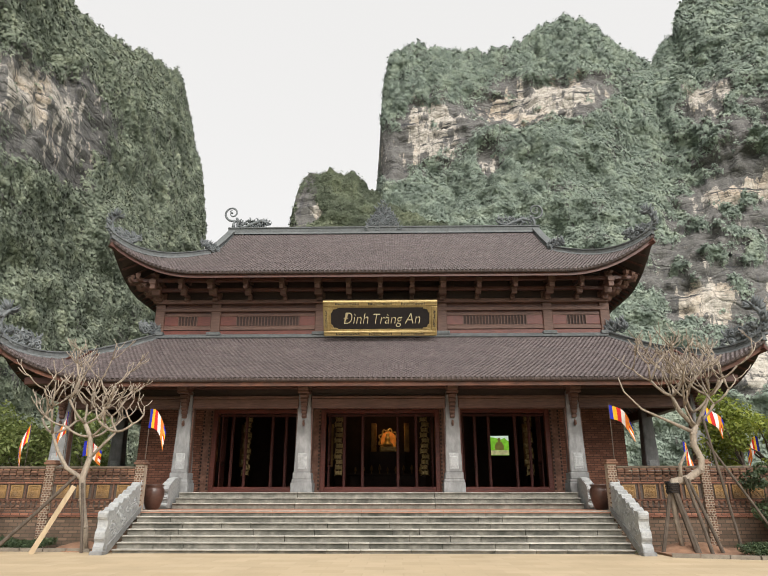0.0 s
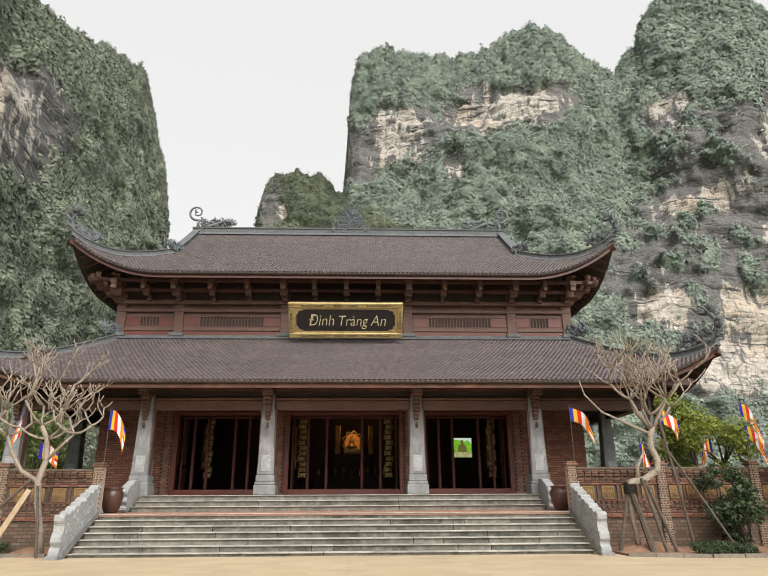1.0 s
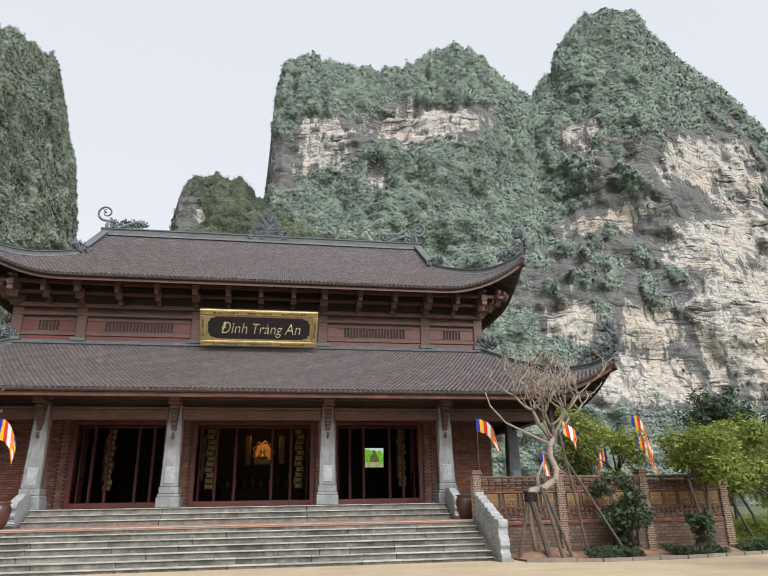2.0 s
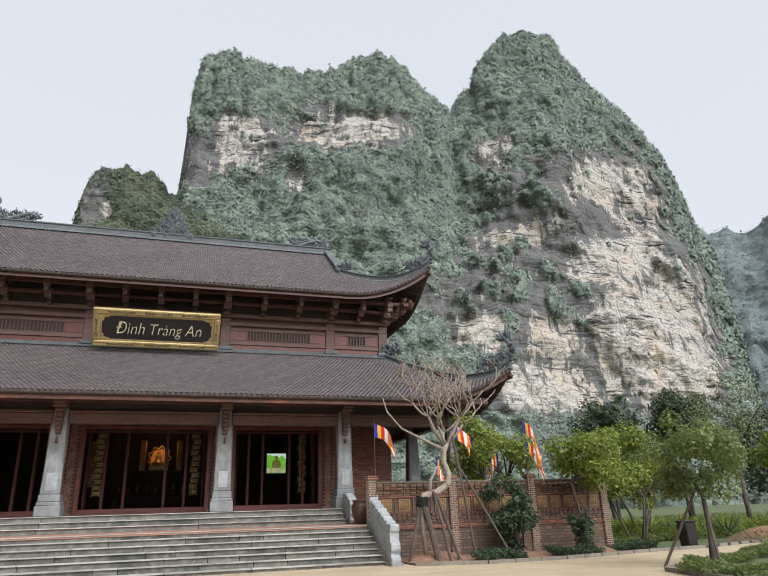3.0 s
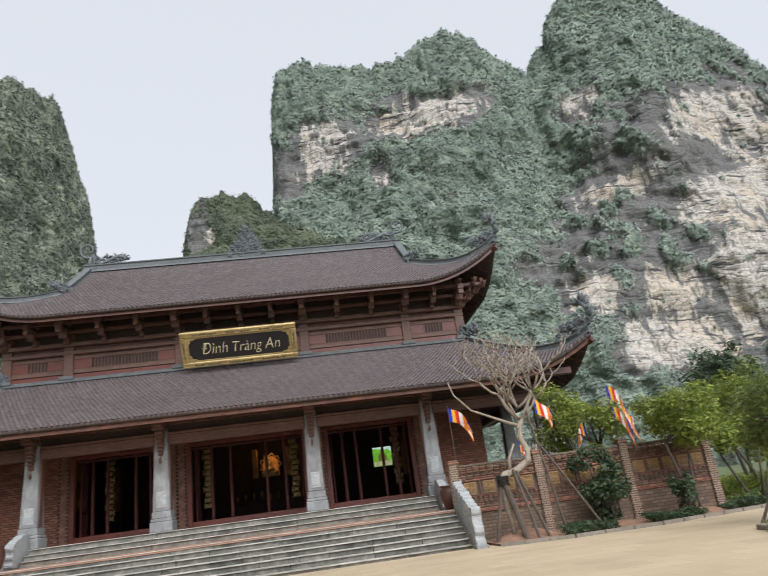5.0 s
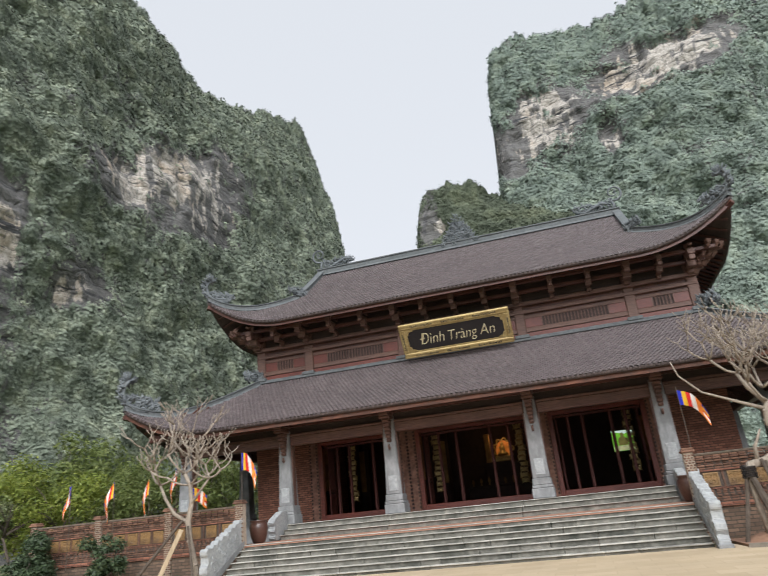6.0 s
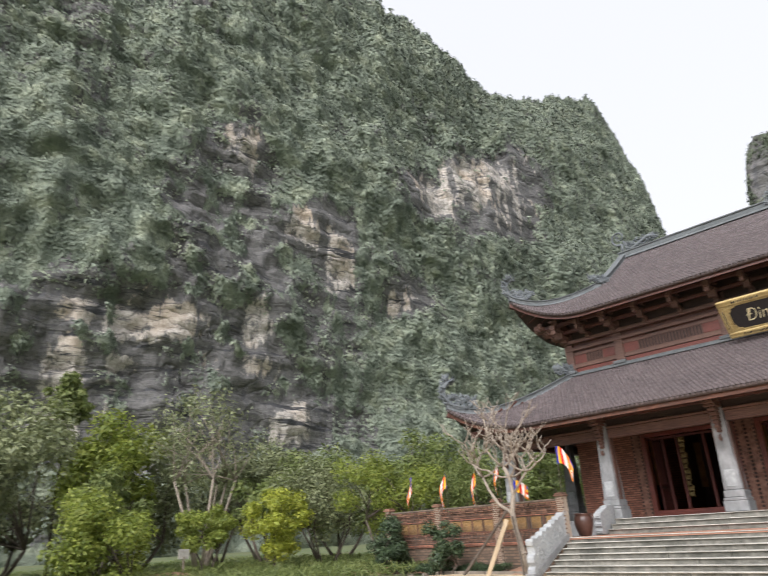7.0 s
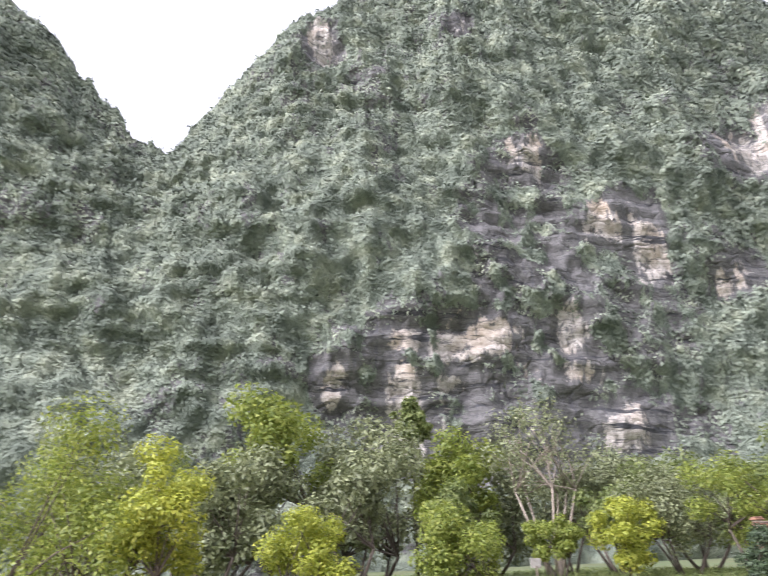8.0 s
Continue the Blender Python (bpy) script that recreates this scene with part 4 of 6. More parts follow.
def scaly_cluster(parent, at, u, length, height, seed, name="ridge_beast"):
    """A small crouching ceramic beast: lumpy body with mane spikes and scrolls."""
    rnd = random.Random(seed)
    bm = bmesh.new()
    at, u, w = Vector(at), Vector(u).normalized(), Vector((0, 0, 1))
    body = [at + length * t * u + w * height * (0.35 + 0.25 * math.sin(t * 6)) for t in (-0.5, -0.25, 0, 0.25, 0.5)]
    tube(bm, body, [0.04, height * 0.11, height * 0.13, height * 0.15, 0.05], 7)
    for k in range(95):
        t = rnd.uniform(-0.5, 0.5)
        p = at + length * t * u + w * height * rnd.uniform(0.1, 0.6)
        d = u * rnd.uniform(-0.5, 0.5) + w * rnd.uniform(0.05, 0.8) + u.cross(w) * rnd.uniform(-0.4, 0.4)
        q = p + d * height * 0.5
        tube(bm, [p, (p + q) / 2 + u * 0.03, q], [0.06 * height + 0.015, 0.045 * height + 0.01, 0.006], 4)
    for k in range(6):
        c = at + length * rnd.uniform(-0.45, 0.45) * u + w * height * rnd.uniform(0.2, 0.5) - u.cross(w) * 0.12
        tube(bm, spiral(c, height * 0.22, 1.3, rnd.uniform(0, 6), (u, w)), 0.035, 4)
    return part(name, bm, ORNAMENT, parent, "ceramic ridge beast", True)


RTOP = UP.z + UP.top
ridge = ridge_bar("main_ridge", [(x, 15.65, RTOP) for x in np.linspace(-9.5, 9.5, 9)], UP.node, 0.5, 0.5)
# gable triangles, barge boards and the ridges that run down them
GX = UP.ex - UP.dx * UP.cut
for sx in (-1, 1):
    t = np.linspace(UP.cut, 1, 14)
    line = UP.front(np.full(14, sx * (GX - 0.1)), t).tolist()
    ridge_bar("descending_ridge", line, UP.node, 0.5, 0.42)
    bm = bmesh.new()
    prism(bm, [(UP.y0 + UP.cut * UP.dy, UP.z + UP.top * 0.45), (15.65, RTOP - 0.05), (UP.y1 - UP.cut * UP.dy, UP.z + UP.top * 0.45)], "x", sx * (GX - 0.3) - 0.08, sx * (GX - 0.3) + 0.08)
    part("gable", bm, WOOD, UP.node, "timber gable panel")
    part("barge_board", boxes((sx * (GX + 0.1) - 0.05, sx * (GX + 0.1) + 0.05, 12.1, 12.5, UP.z + 2.6, UP.z + 2.9)), NOSING, UP.node)
    for r, size, reach in ((UP, 0.86, 0), (LOW, 0.98, 0)):
        hip = r.hip_line(sx)
        ridge_bar("hip_ridge", hip.tolist(), r.node, 0.42, 0.34)
        out = hip[0] - hip[4]
        out[2] = 0
        corner_dragon(r.node, hip[0] + np.array([0, 0, 0.12]), out, size, sx * 7 + int(size * 20))
    top = UP.hip_line(sx)[-1]
    scaly_cluster(UP.node, top + np.array([0, -0.1, 0.1]), (0.5 * sx, -0.6, 0), 1.0, 0.75, 11 + sx)
    lt = LOW.hip_line(sx)[-2]
    scaly_cluster(LOW.node, lt + np.array([0.1 * sx, -0.1, 0.15]), (0.6 * sx, -0.8, 0), 1.1, 0.95, 23 + sx)
    # ridge-end dragons: scroll tail and maned head facing the centre
    scaly_cluster(UP.node, (sx * 8.05, 15.65, RTOP + 0.42), (1, 0, 0), 2.1, 0.85, 31 + sx, "ridge_dragon")
    bm = bmesh.new()
    c = Vector((sx * 9.35, 15.65, RTOP + 1.45))
    tube(bm, spiral(c, 0.52, 1.35, -1.9, (Vector((sx, 0, 0)), Vector((0, 0, 1))), 1, 26), [0.075 - 0.0016 * k for k in range(27)], 6)
    tube(bm, [(sx * 9.2, 15.65, RTOP + 0.4), (sx * 9.25, 15.65, RTOP + 0.7), (sx * 9.15, 15.65, RTOP + 0.98)], [0.14, 0.09, 0.07], 6)
    tube(bm, [(sx * 9.0, 15.65, RTOP + 0.4), (sx * 8.95, 15.65, RTOP + 0.8), (sx * 9.1, 15.65, RTOP + 1.15)], [0.1, 0.07, 0.05], 6)
    tube(bm, [(sx * 9.35, 15.65, RTOP + 1.45), (sx * 9.5, 15.65, RTOP + 1.6), (sx * 9.38, 15.65, RTOP + 1.68)], [0.06, 0.05, 0.03], 5)
    part("dragon_tail", bm, ORNAMENT, UP.node, "looped ceramic dragon tail", True)
# centre flame ornament of stacked cloud scrolls
bm = bmesh.new()
rnd = random.Random(4)
for row, (half, z) in enumerate(((1.15, 0.2), (1.05, 0.45), (0.95, 0.7), (0.8, 0.95), (0.62, 1.2), (0.5, 1.45), (0.35, 1.7), (0.12, 1.95))):
    n = max(1, int(half * 2 / 0.3))
    for k in range(n):
        x = -half + 2 * half * (k + 0.5) / n + rnd.uniform(-0.04, 0.04)
        c = Vector((x, 15.5 + rnd.uniform(-0.06, 0.06), RTOP + 0.1 + z))
        s = 1 if x > 0 else -1
        tube(bm, spiral(c, 0.17, 1.2, rnd.uniform(0, 6), (Vector((s, 0, 0)), Vector((0, 0, 1))), s, 12), 0.035, 4)
        tip_to = c + Vector((s * rnd.uniform(0.05, 0.22), 0, rnd.uniform(0.16, 0.3)))
        tube(bm, [c, (c + tip_to) / 2 + Vector((s * 0.04, 0, 0)), tip_to], [0.06, 0.045, 0.006], 4)
prism(bm, [(-1.1, RTOP + 0.1), (1.1, RTOP + 0.1), (0.85, RTOP + 0.9), (0.3, RTOP + 1.75), (-0.3, RTOP + 1.75), (-0.85, RTOP + 0.9)], "y", 15.6, 15.68)
part("flame_ornament", bm, ORNAMENT, UP.node, "flame-shaped ceramic ridge ornament", True)
# drip tiles along the eaves
for r in (LOW, UP):
    bm = bmesh.new()
    for f, m, lo in ((r.front, 0, r.ex), (r.side(1), (r.y0 + r.y1) / 2, (r.y1 - r.y0) / 2), (r.side(-1), (r.y0 + r.y1) / 2, (r.y1 - r.y0) / 2)):
        s = m + np.arange(-lo + 0.1, lo, 0.2)
        P = f(s, np.full(len(s), -0.006), -0.06)
        Q = f(s, np.full(len(s), 0.02), -0.03)
        for p, q in zip(P, Q):
            tube(bm, [p, q], [0.055, 0.045], 5)
    tagged(part("drip_tiles", bm, ROOF, r.node, "row of round brown eave tile ends"), kind="stuff")
    # painted eave board behind the drip tiles
    for f in (r.front,):
        ss = np.linspace(-r.ex + 0.05, r.ex - 0.05, 80)
        A, B = f(ss, np.full(80, 0.012), -0.14), f(ss, np.full(80, 0.012), -0.36)
        C, D = A + np.array([0, 0.06, 0]), B + np.array([0, 0.06, 0])
        V = np.concatenate([A, B, C, D]).tolist()
        F = []
        for i in range(79):
            F += [(i, 80 + i, 81 + i, i + 1), (160 + i, 161 + i, 241 + i, 240 + i), (80 + i, 240 + i, 241 + i, 81 + i)]
        ob = new("eave_board", mesh_from("eave_board", V, F, RUST if r is LOW else WOOD))
        ob.parent = r.node

# corner bracket arms under the upper roof corners
for sx in (-1, 1):
    # tiers of bracket arms fan out from the corner post, each with a block at its end
    for k in range(4):
        z, reach = 10.92 + 0.27 * k, 0.42 + 0.34 * k
        for dx, dy in ((0, -1), (0.5, -0.87), (0.72, -0.72), (0.87, -0.5), (1, 0)):
            u = Vector((sx * dx, dy, 0))
            a = Vector((sx * 11.05, UW + 0.05, z))
            e = a + u * reach * (1.25 if dx * dy else 1.0)
            bm = bmesh.new()
            tube(bm, [a, e - u * 0.12 + Vector((0, 0, 0.0)), e + Vector((0, 0, 0.13))], [0.11, 0.11, 0.07], 4)
            tube(bm, [e - u * 0.1 + Vector((0, 0, 0.06)), e - u * 0.1 + Vector((0, 0, 0.25))], [0.11, 0.17], 4)
            part("corner_arm", bm, WOOD_PALE, hall, "pale-edged timber bracket arm")
    hip = UP.hip_line(sx)
    bm = bmesh.new()
    tube(bm, [Vector(p) + Vector((0, 0, -0.34)) for p in hip[::4]], 0.15, 4)
    part("hip_rafter", bm, WOOD, hall)
    hip = LOW.hip_line(sx)
    bm = bmesh.new()
    tube(bm, [Vector(p) + Vector((0, 0, -0.34)) for p in hip[::4]], 0.15, 4)
    part("hip_rafter", bm, WOOD, hall)

# ---- name board ----
board = thing("name_board", "black lacquered name board in a carved gilded frame", "sign", at=(0, 8.95, 9.62))
board.rotation_euler = (radians(34.6), 0, 0)
BW, BH = 2.70, 0.885


part("back_panel", boxes((-BW + 0.1, BW - 0.1, 0.02, 0.09, -BH + 0.1, BH - 0.1)), BLACK, board, "black lacquer field")
for u0, u1, v0, v1 in ((-BW, BW, BH - 0.27, BH), (-BW, BW, -BH, -BH + 0.27), (-BW, -BW + 0.27, -BH + 0.27, BH - 0.27), (BW - 0.27, BW, -BH + 0.27, BH - 0.27)):
    rail = part("frame_rail", boxes((u0, u1, -0.07, 0.1, v0, v1), bevel=0.03), GOLD, board, "gilded frame rail")
    a, b, c, d = u0 + 0.05, u1 - 0.05, v0 + 0.05, v1 - 0.05
    part("bead", boxes((a, b, -0.088, -0.07, c, c + 0.035), (a, b, -0.088, -0.07, d - 0.035, d)) if u1 - u0 > 1 else boxes((a, a + 0.035, -0.088, -0.07, c, d), (b - 0.035, b, -0.088, -0.07, c, d)), GOLD, rail)
for sx in (-1, 1):
    for sz in (-1, 1):
        bm = bmesh.new()
        x, z = sx * (BW - 0.27), sz * (BH - 0.27)
        prism(bm, [(x, z), (x - sx * 0.42, z), (x - sx * 0.40, z - sz * 0.12), (x - sx * 0.2, z - sz * 0.16), (x - sx * 0.16, z - sz * 0.3), (x, z - sz * 0.34)], "y", -0.04, 0.03)
        for k in range(3):
            tube(bm, spiral((x - sx * (0.1 + 0.09 * k), -0.045, z - sz * 0.08), 0.05, 1.2, k, (Vector((1, 0, 0)), Vector((0, 0, 1))), 1, 10), 0.012, 4)
        part("corner_carving", bm, GOLD, board)
CARVE_X = (-1.55, 0.0, 1.55)
for sz in (-1, 1):
    for x in CARVE_X:
        bm = boxes((x - 0.55, x + 0.55, -0.082, -0.07, sz * (BH - 0.135) - 0.075, sz * (BH - 0.135) + 0.075), bevel=0.004)
        field = part("carved_cartouche", bm, BLACK, board, "dark pierced carving on the frame")
        bm = bmesh.new()
        for k in range(9):
            tube(bm, spiral((x - 0.46 + 0.115 * k, -0.088, sz * (BH - 0.135)), 0.06, 1.3, k * 2.1, (Vector((1, 0, 0)), Vector((0, 0, 1))), 1 - 2 * (k % 2), 12), 0.010, 4)
        tagged(part("scroll", bm, GOLD, field), kind="stuff")
for sx in (-1, 1):
    x = sx * (BW - 0.135)
    field = part("carved_cartouche", boxes((x - 0.075, x + 0.075, -0.082, -0.07, -0.42, 0.42), bevel=0.004), BLACK, board)
    bm = bmesh.new()
    for k in range(7):
        tube(bm, spiral((x, -0.088, -0.36 + 0.12 * k), 0.06, 1.3, k * 2.1, (Vector((1, 0, 0)), Vector((0, 0, 1))), 1 - 2 * (k % 2), 12), 0.010, 4)
    tagged(part("scroll", bm, GOLD, field), kind="stuff")
part("inner_frame", boxes((-BW + 0.27, BW - 0.27, -0.02, 0.03, BH - 0.34, BH - 0.27), (-BW + 0.27, BW - 0.27, -0.02, 0.03, -BH + 0.27, -BH + 0.34), (-BW + 0.27, -BW + 0.36, -0.02, 0.03, -BH + 0.34, BH - 0.34), (BW - 0.36, BW - 0.27, -0.02, 0.03, -BH + 0.34, BH - 0.34)), GOLD, board)
for word, x, size in (("Đình", -1.80, 0.80), ("Tràng", -0.42, 0.76), ("An", 1.16, 0.80)):
    font = bpy.data.curves.new("word", "FONT")
    font.body, font.size, font.extrude, font.bevel_depth, font.shear = word, size, 0.012, 0.002, 0.22
    font.offset = -0.016
    tmp = bpy.data.objects.new("word", font)
    me = bpy.data.meshes.new_from_object(tmp)
    bpy.data.objects.remove(tmp)
    me.materials.clear()
    me.materials.append(LETTER)
    ob = new("gilded_word", me)
    ob.parent = board
    ob.rotation_euler = (radians(90), 0, 0)
    ob.location = (x, -0.005, -0.27)
    ob.scale = (0.80, 0.98, 1.0)

# ---- altar and lit picture inside the hall ----
def glow(name, colour, strength):
    m, nt, bsdf = node_mat(name)
    n = noise_tex(nt, 3.0, 3)
    col = ramp(nt, n, [(0.3, tuple(c * 0.6 for c in colour)), (0.7, colour)])
    nt.links.new(col, bsdf.inputs["Base Color"])
    nt.links.new(col, bsdf.inputs["Emission Color"])
    bsdf.inputs["Emission Strength"].default_value = strength
    return m


altar = thing("altar", "gilded altar shrine with a seated statue, lit by warm lamps", "altar", at=(0.2, 19.3, FLOOR - 0.33))
# Table and shrine base take the same near-black in place of shade.
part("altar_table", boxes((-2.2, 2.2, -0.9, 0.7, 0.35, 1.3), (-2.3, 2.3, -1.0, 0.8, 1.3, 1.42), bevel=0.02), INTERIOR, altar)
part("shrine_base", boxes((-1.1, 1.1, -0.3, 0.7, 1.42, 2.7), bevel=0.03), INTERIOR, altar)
# The panel's lamp-lit look is its own emission.
bm = bmesh.new()
prism(bm, [(0.04 + 0.46 * math.cos(a), 3.45 + 0.52 * math.sin(a)) for a in np.linspace(0, math.pi, 14)] + [(-0.46, 2.8), (0.54, 2.8)], "y", 0.55, 0.65)
part("shrine_back", bm, glow("glowing_gilding", (0.75, 0.25, 0.035), 0.26), altar, "gilded arched back panel with its warm glow put in as emission")
bm = bmesh.new()
tube(bm, [(0.04 + (0.56 + 0.07 * math.cos(9 * a)) * math.cos(a), 0.52, 3.45 + (0.60 + 0.07 * math.cos(9 * a)) * math.sin(a)) for a in np.linspace(-0.7, math.pi + 0.7, 60)], 0.05, 6)
part("shrine_arch", bm, GOLD, altar, "gilded arch")
for k in range(9):
    # offerings and candlesticks in a row on the altar table
    bm = bmesh.new()
    h = 0.28 + 0.16 * (k * 5 % 4) / 3
    lathe(bm, [(0.07, 0), (0.03, 0.05), (0.03, 0.4 * h), (0.09, 0.6 * h), (0.05, h), (0.02, h + 0.08)], 10, (-1.9 + 0.475 * k, -0.6, 1.42))
    part("offering_vessel", bm, GOLD_DARK, altar, "small gilded vessel", True)
for x in (-0.85, 1.15):
    part("shrine_post", boxes((x - 0.16, x + 0.16, -0.1, 0.3, 2.7, 4.4), bevel=0.03), GOLD_DARK, altar)
bm = bmesh.new()
lathe(bm, [(0.30, 0), (0.33, 0.07), (0.27, 0.17), (0.17, 0.24), (0.15, 0.40), (0.17, 0.50), (0.07, 0.57), (0.09, 0.64), (0.10, 0.71), (0.05, 0.79)], 16, (0.0, 0.2, 3.05))
single(bm, "statue", GOLD, "small seated gilded statue on the altar", "statue", smooth=True).location = (0.2, 19.3, FLOOR - 0.33)
part("lotus_base", boxes((-0.5, 0.5, -0.05, 0.5, 2.7, 3.05), bevel=0.08), GOLD, altar)
lamp = bpy.data.lights.new("altar_lamp", "POINT")
lamp.energy, lamp.color, lamp.shadow_soft_size = 16, (1.0, 0.52, 0.16), 0.15
new("altar_lamp", lamp).location = (0.25, 18.95, FLOOR + 3.87)

picture = thing("lit_picture", "backlit picture of green hills behind a seated statue", "picture", at=(7.28, 21.6, 4.66))
picture.scale = (0.86, 1, 0.86)
part("picture_frame", boxes((-0.76, 0.76, 0.0, 0.08, -0.76, 0.76), bevel=0.02), BLACK, picture)
part("backlit_sheet", boxes((-0.70, 0.70, -0.02, 0.0, -0.70, 0.70)), glow("lit_green", (0.22, 0.55, 0.04), 0.9), picture, "bright green backlit sheet")
bm = bmesh.new()
prism(bm, [(-0.70, 0.62), (-0.2, 0.55), (0.1, 0.42), (0.4, 0.55), (0.7, 0.30), (0.70, 0.70), (-0.70, 0.70)], "y", -0.03, -0.021)
part("printed_sky", bm, glow("lit_pale_sky", (0.7, 0.85, 0.7), 1.0), picture)
bm = bmesh.new()
prism(bm, [(-0.32, -0.32), (-0.34, -0.05), (-0.2, 0.22), (-0.1, 0.28), (-0.12, 0.48), (0, 0.58), (0.12, 0.48), (0.1, 0.28), (0.2, 0.22), (0.34, -0.05), (0.32, -0.32)], "y", -0.035, -0.022)
part("printed_figure", bm, glow("lit_ochre", (0.30, 0.26, 0.07), 0.5), picture)
part("printed_foreground", boxes((-0.68, 0.68, -0.035, -0.022, -0.68, -0.34)), glow("lit_sand", (0.62, 0.6, 0.3), 0.7), picture)


# ---- parapets on the terrace edge ----
BRICK_MESH = None


def brick_at(parent, x, y, z, long=True):
    global BRICK_MESH
    if BRICK_MESH is None:
        bm = boxes((-0.105, 0.105, -0.05, 0.05, -0.028, 0.028), bevel=0.006)
        BRICK_MESH = bpy.data.meshes.new("brick")
        bm.to_mesh(BRICK_MESH)
        bm.free()
        BRICK_MESH.materials.append(BRICK)
    o = new("brick", BRICK_MESH)
    o.parent = parent
    o.location = (x, y, z)
    if not long:
        o.scale = (0.52, 1, 1)
    return o


TILE_MESH = None


def parapet(x0, x1):
    """One bay of brick parapet: lower wall, dentil course, ochre tile panels, corbelled coping."""
    global TILE_MESH
    p = thing("parapet", "low brick parapet with ochre openwork tiles and corbelled coping", "parapet wall", "parapet bays on the terrace edge", (x0, 1.92, 0))
    L = x1 - x0
    part("footing", boxes((0, L, 0.02, 0.2, -0.05, 0.96), bevel=0.008), MOSSBRICK, p, "stained masonry footing")
    part("ledge", boxes((0, L, -0.04, 0.2, 0.96, 1.02), (0, L, -0.01, 0.2, 1.02, 1.08), bevel=0.008), BRICKWALL, p)
    part("core", boxes((0, L, 0.05, 0.2, 1.08, 2.36)), MORTAR, p, "dark mortar core")
    part("panel_rail", boxes((0, L, -0.005, 0.12, 1.47, 1.52), (0, L, -0.005, 0.12, 1.99, 2.05), bevel=0.006), BRICKWALL, p)
    n = int(L / 0.235)
    for j, (z, y, lo) in enumerate(((1.14, 0.03, 1), (1.215, 0.03, 1), (1.29, 0.0, 0), (1.365, 0.045, 0), (1.43, 0.0, 0), (2.1, 0.02, 1), (2.17, -0.01, 1), (2.24, 0.03, 0), (2.31, -0.03, 1), (2.38, -0.06, 1), (2.45, -0.02, 1))):
        m = n if lo else int(n * 1.45)
        for k in range(m):
            brick_at(p, L * (k + 0.5) / m, y + 0.05, z, lo)
    part("coping", boxes((0, L, -0.03, 0.24, 2.48, 2.56), bevel=0.02), RETAIN, p, "weathered dark coping")
    q = max(2, int(L / 0.56))
    for k in range(q):
        cx = L * (k + 0.5) / q
        if TILE_MESH is None:
            bm = boxes((-0.19, 0.19, 0.02, 0.05, -0.19, 0.19))
            for s in (-1, 1):
                box(bm, -0.21, 0.21, -0.01, 0.03, s * 0.19 - 0.02, s * 0.19 + 0.02)
                box(bm, s * 0.19 - 0.02, s * 0.19 + 0.02, -0.01, 0.03, -0.17, 0.17)
            for i in range(3):
                for j in range(3):
                    tube(bm, spiral(((i - 1) * 0.115, 0.012, (j - 1) * 0.115), 0.055, 1.0, i + j, (Vector((1, 0, 0)), Vector((0, 0, 1))), 1, 7), 0.014, 4)
            TILE_MESH = bpy.data.meshes.new("openwork_tile")
            bm.to_mesh(TILE_MESH)
            bm.free()
            TILE_MESH.materials.append(OCHRE)
        o = new("openwork_tile", TILE_MESH)
        o.parent = p
        o.location = (cx, 0.01, 1.755)
        tagged(o, "glazed ochre openwork tile")
        if k:
            part("mullion", boxes((cx - L / q / 2 - 0.03, cx - L / q / 2 + 0.03, 0.0, 0.1, 1.52, 1.99), bevel=0.006), BRICK, p)
    return p


def pier(x, top):
    p = thing("brick_pier", "square brick pier with pale mortar joints and stepped cap", "pier", "piers of the terrace parapet", (x, 1.98, 0))
    part("core", boxes((-0.14, 0.14, -0.12, 0.2, -0.05, top - 0.1)), surface("pale_joint", (0.34, 0.27, 0.2), (0.5, 0.42, 0.33), 12, 2, 0.9, 0.2), p, "pale mortar core")
    z = 0.05
    row = 0
    while z < top - 0.12:
        for k in range(3):
            w = 0.086
            cx = -0.1 + 0.1 * k + (0.03 if row % 2 else 0) - 0.015
            o = brick_at(p, cx, -0.10, z, True)
            o.scale = (0.31, 1, 0.8)
        z += 0.075
        row += 1
    part("cap", boxes((-0.2, 0.2, -0.2, 0.24, top - 0.1, top - 0.03), (-0.16, 0.16, -0.16, 0.2, top - 0.03, top + 0.04), bevel=0.015), BRICK, p)


PIERS = (7.86, 10.9, 14.12, 17.25)
for s in (-1, 1):
    for i, x in enumerate(PIERS):
        pier(s * x, 2.72)
    for a, b in zip(PIERS, PIERS[1:]):
        parapet(*(sorted((s * a, s * b))[0] + 0.16, sorted((s * a, s * b))[1] - 0.16))


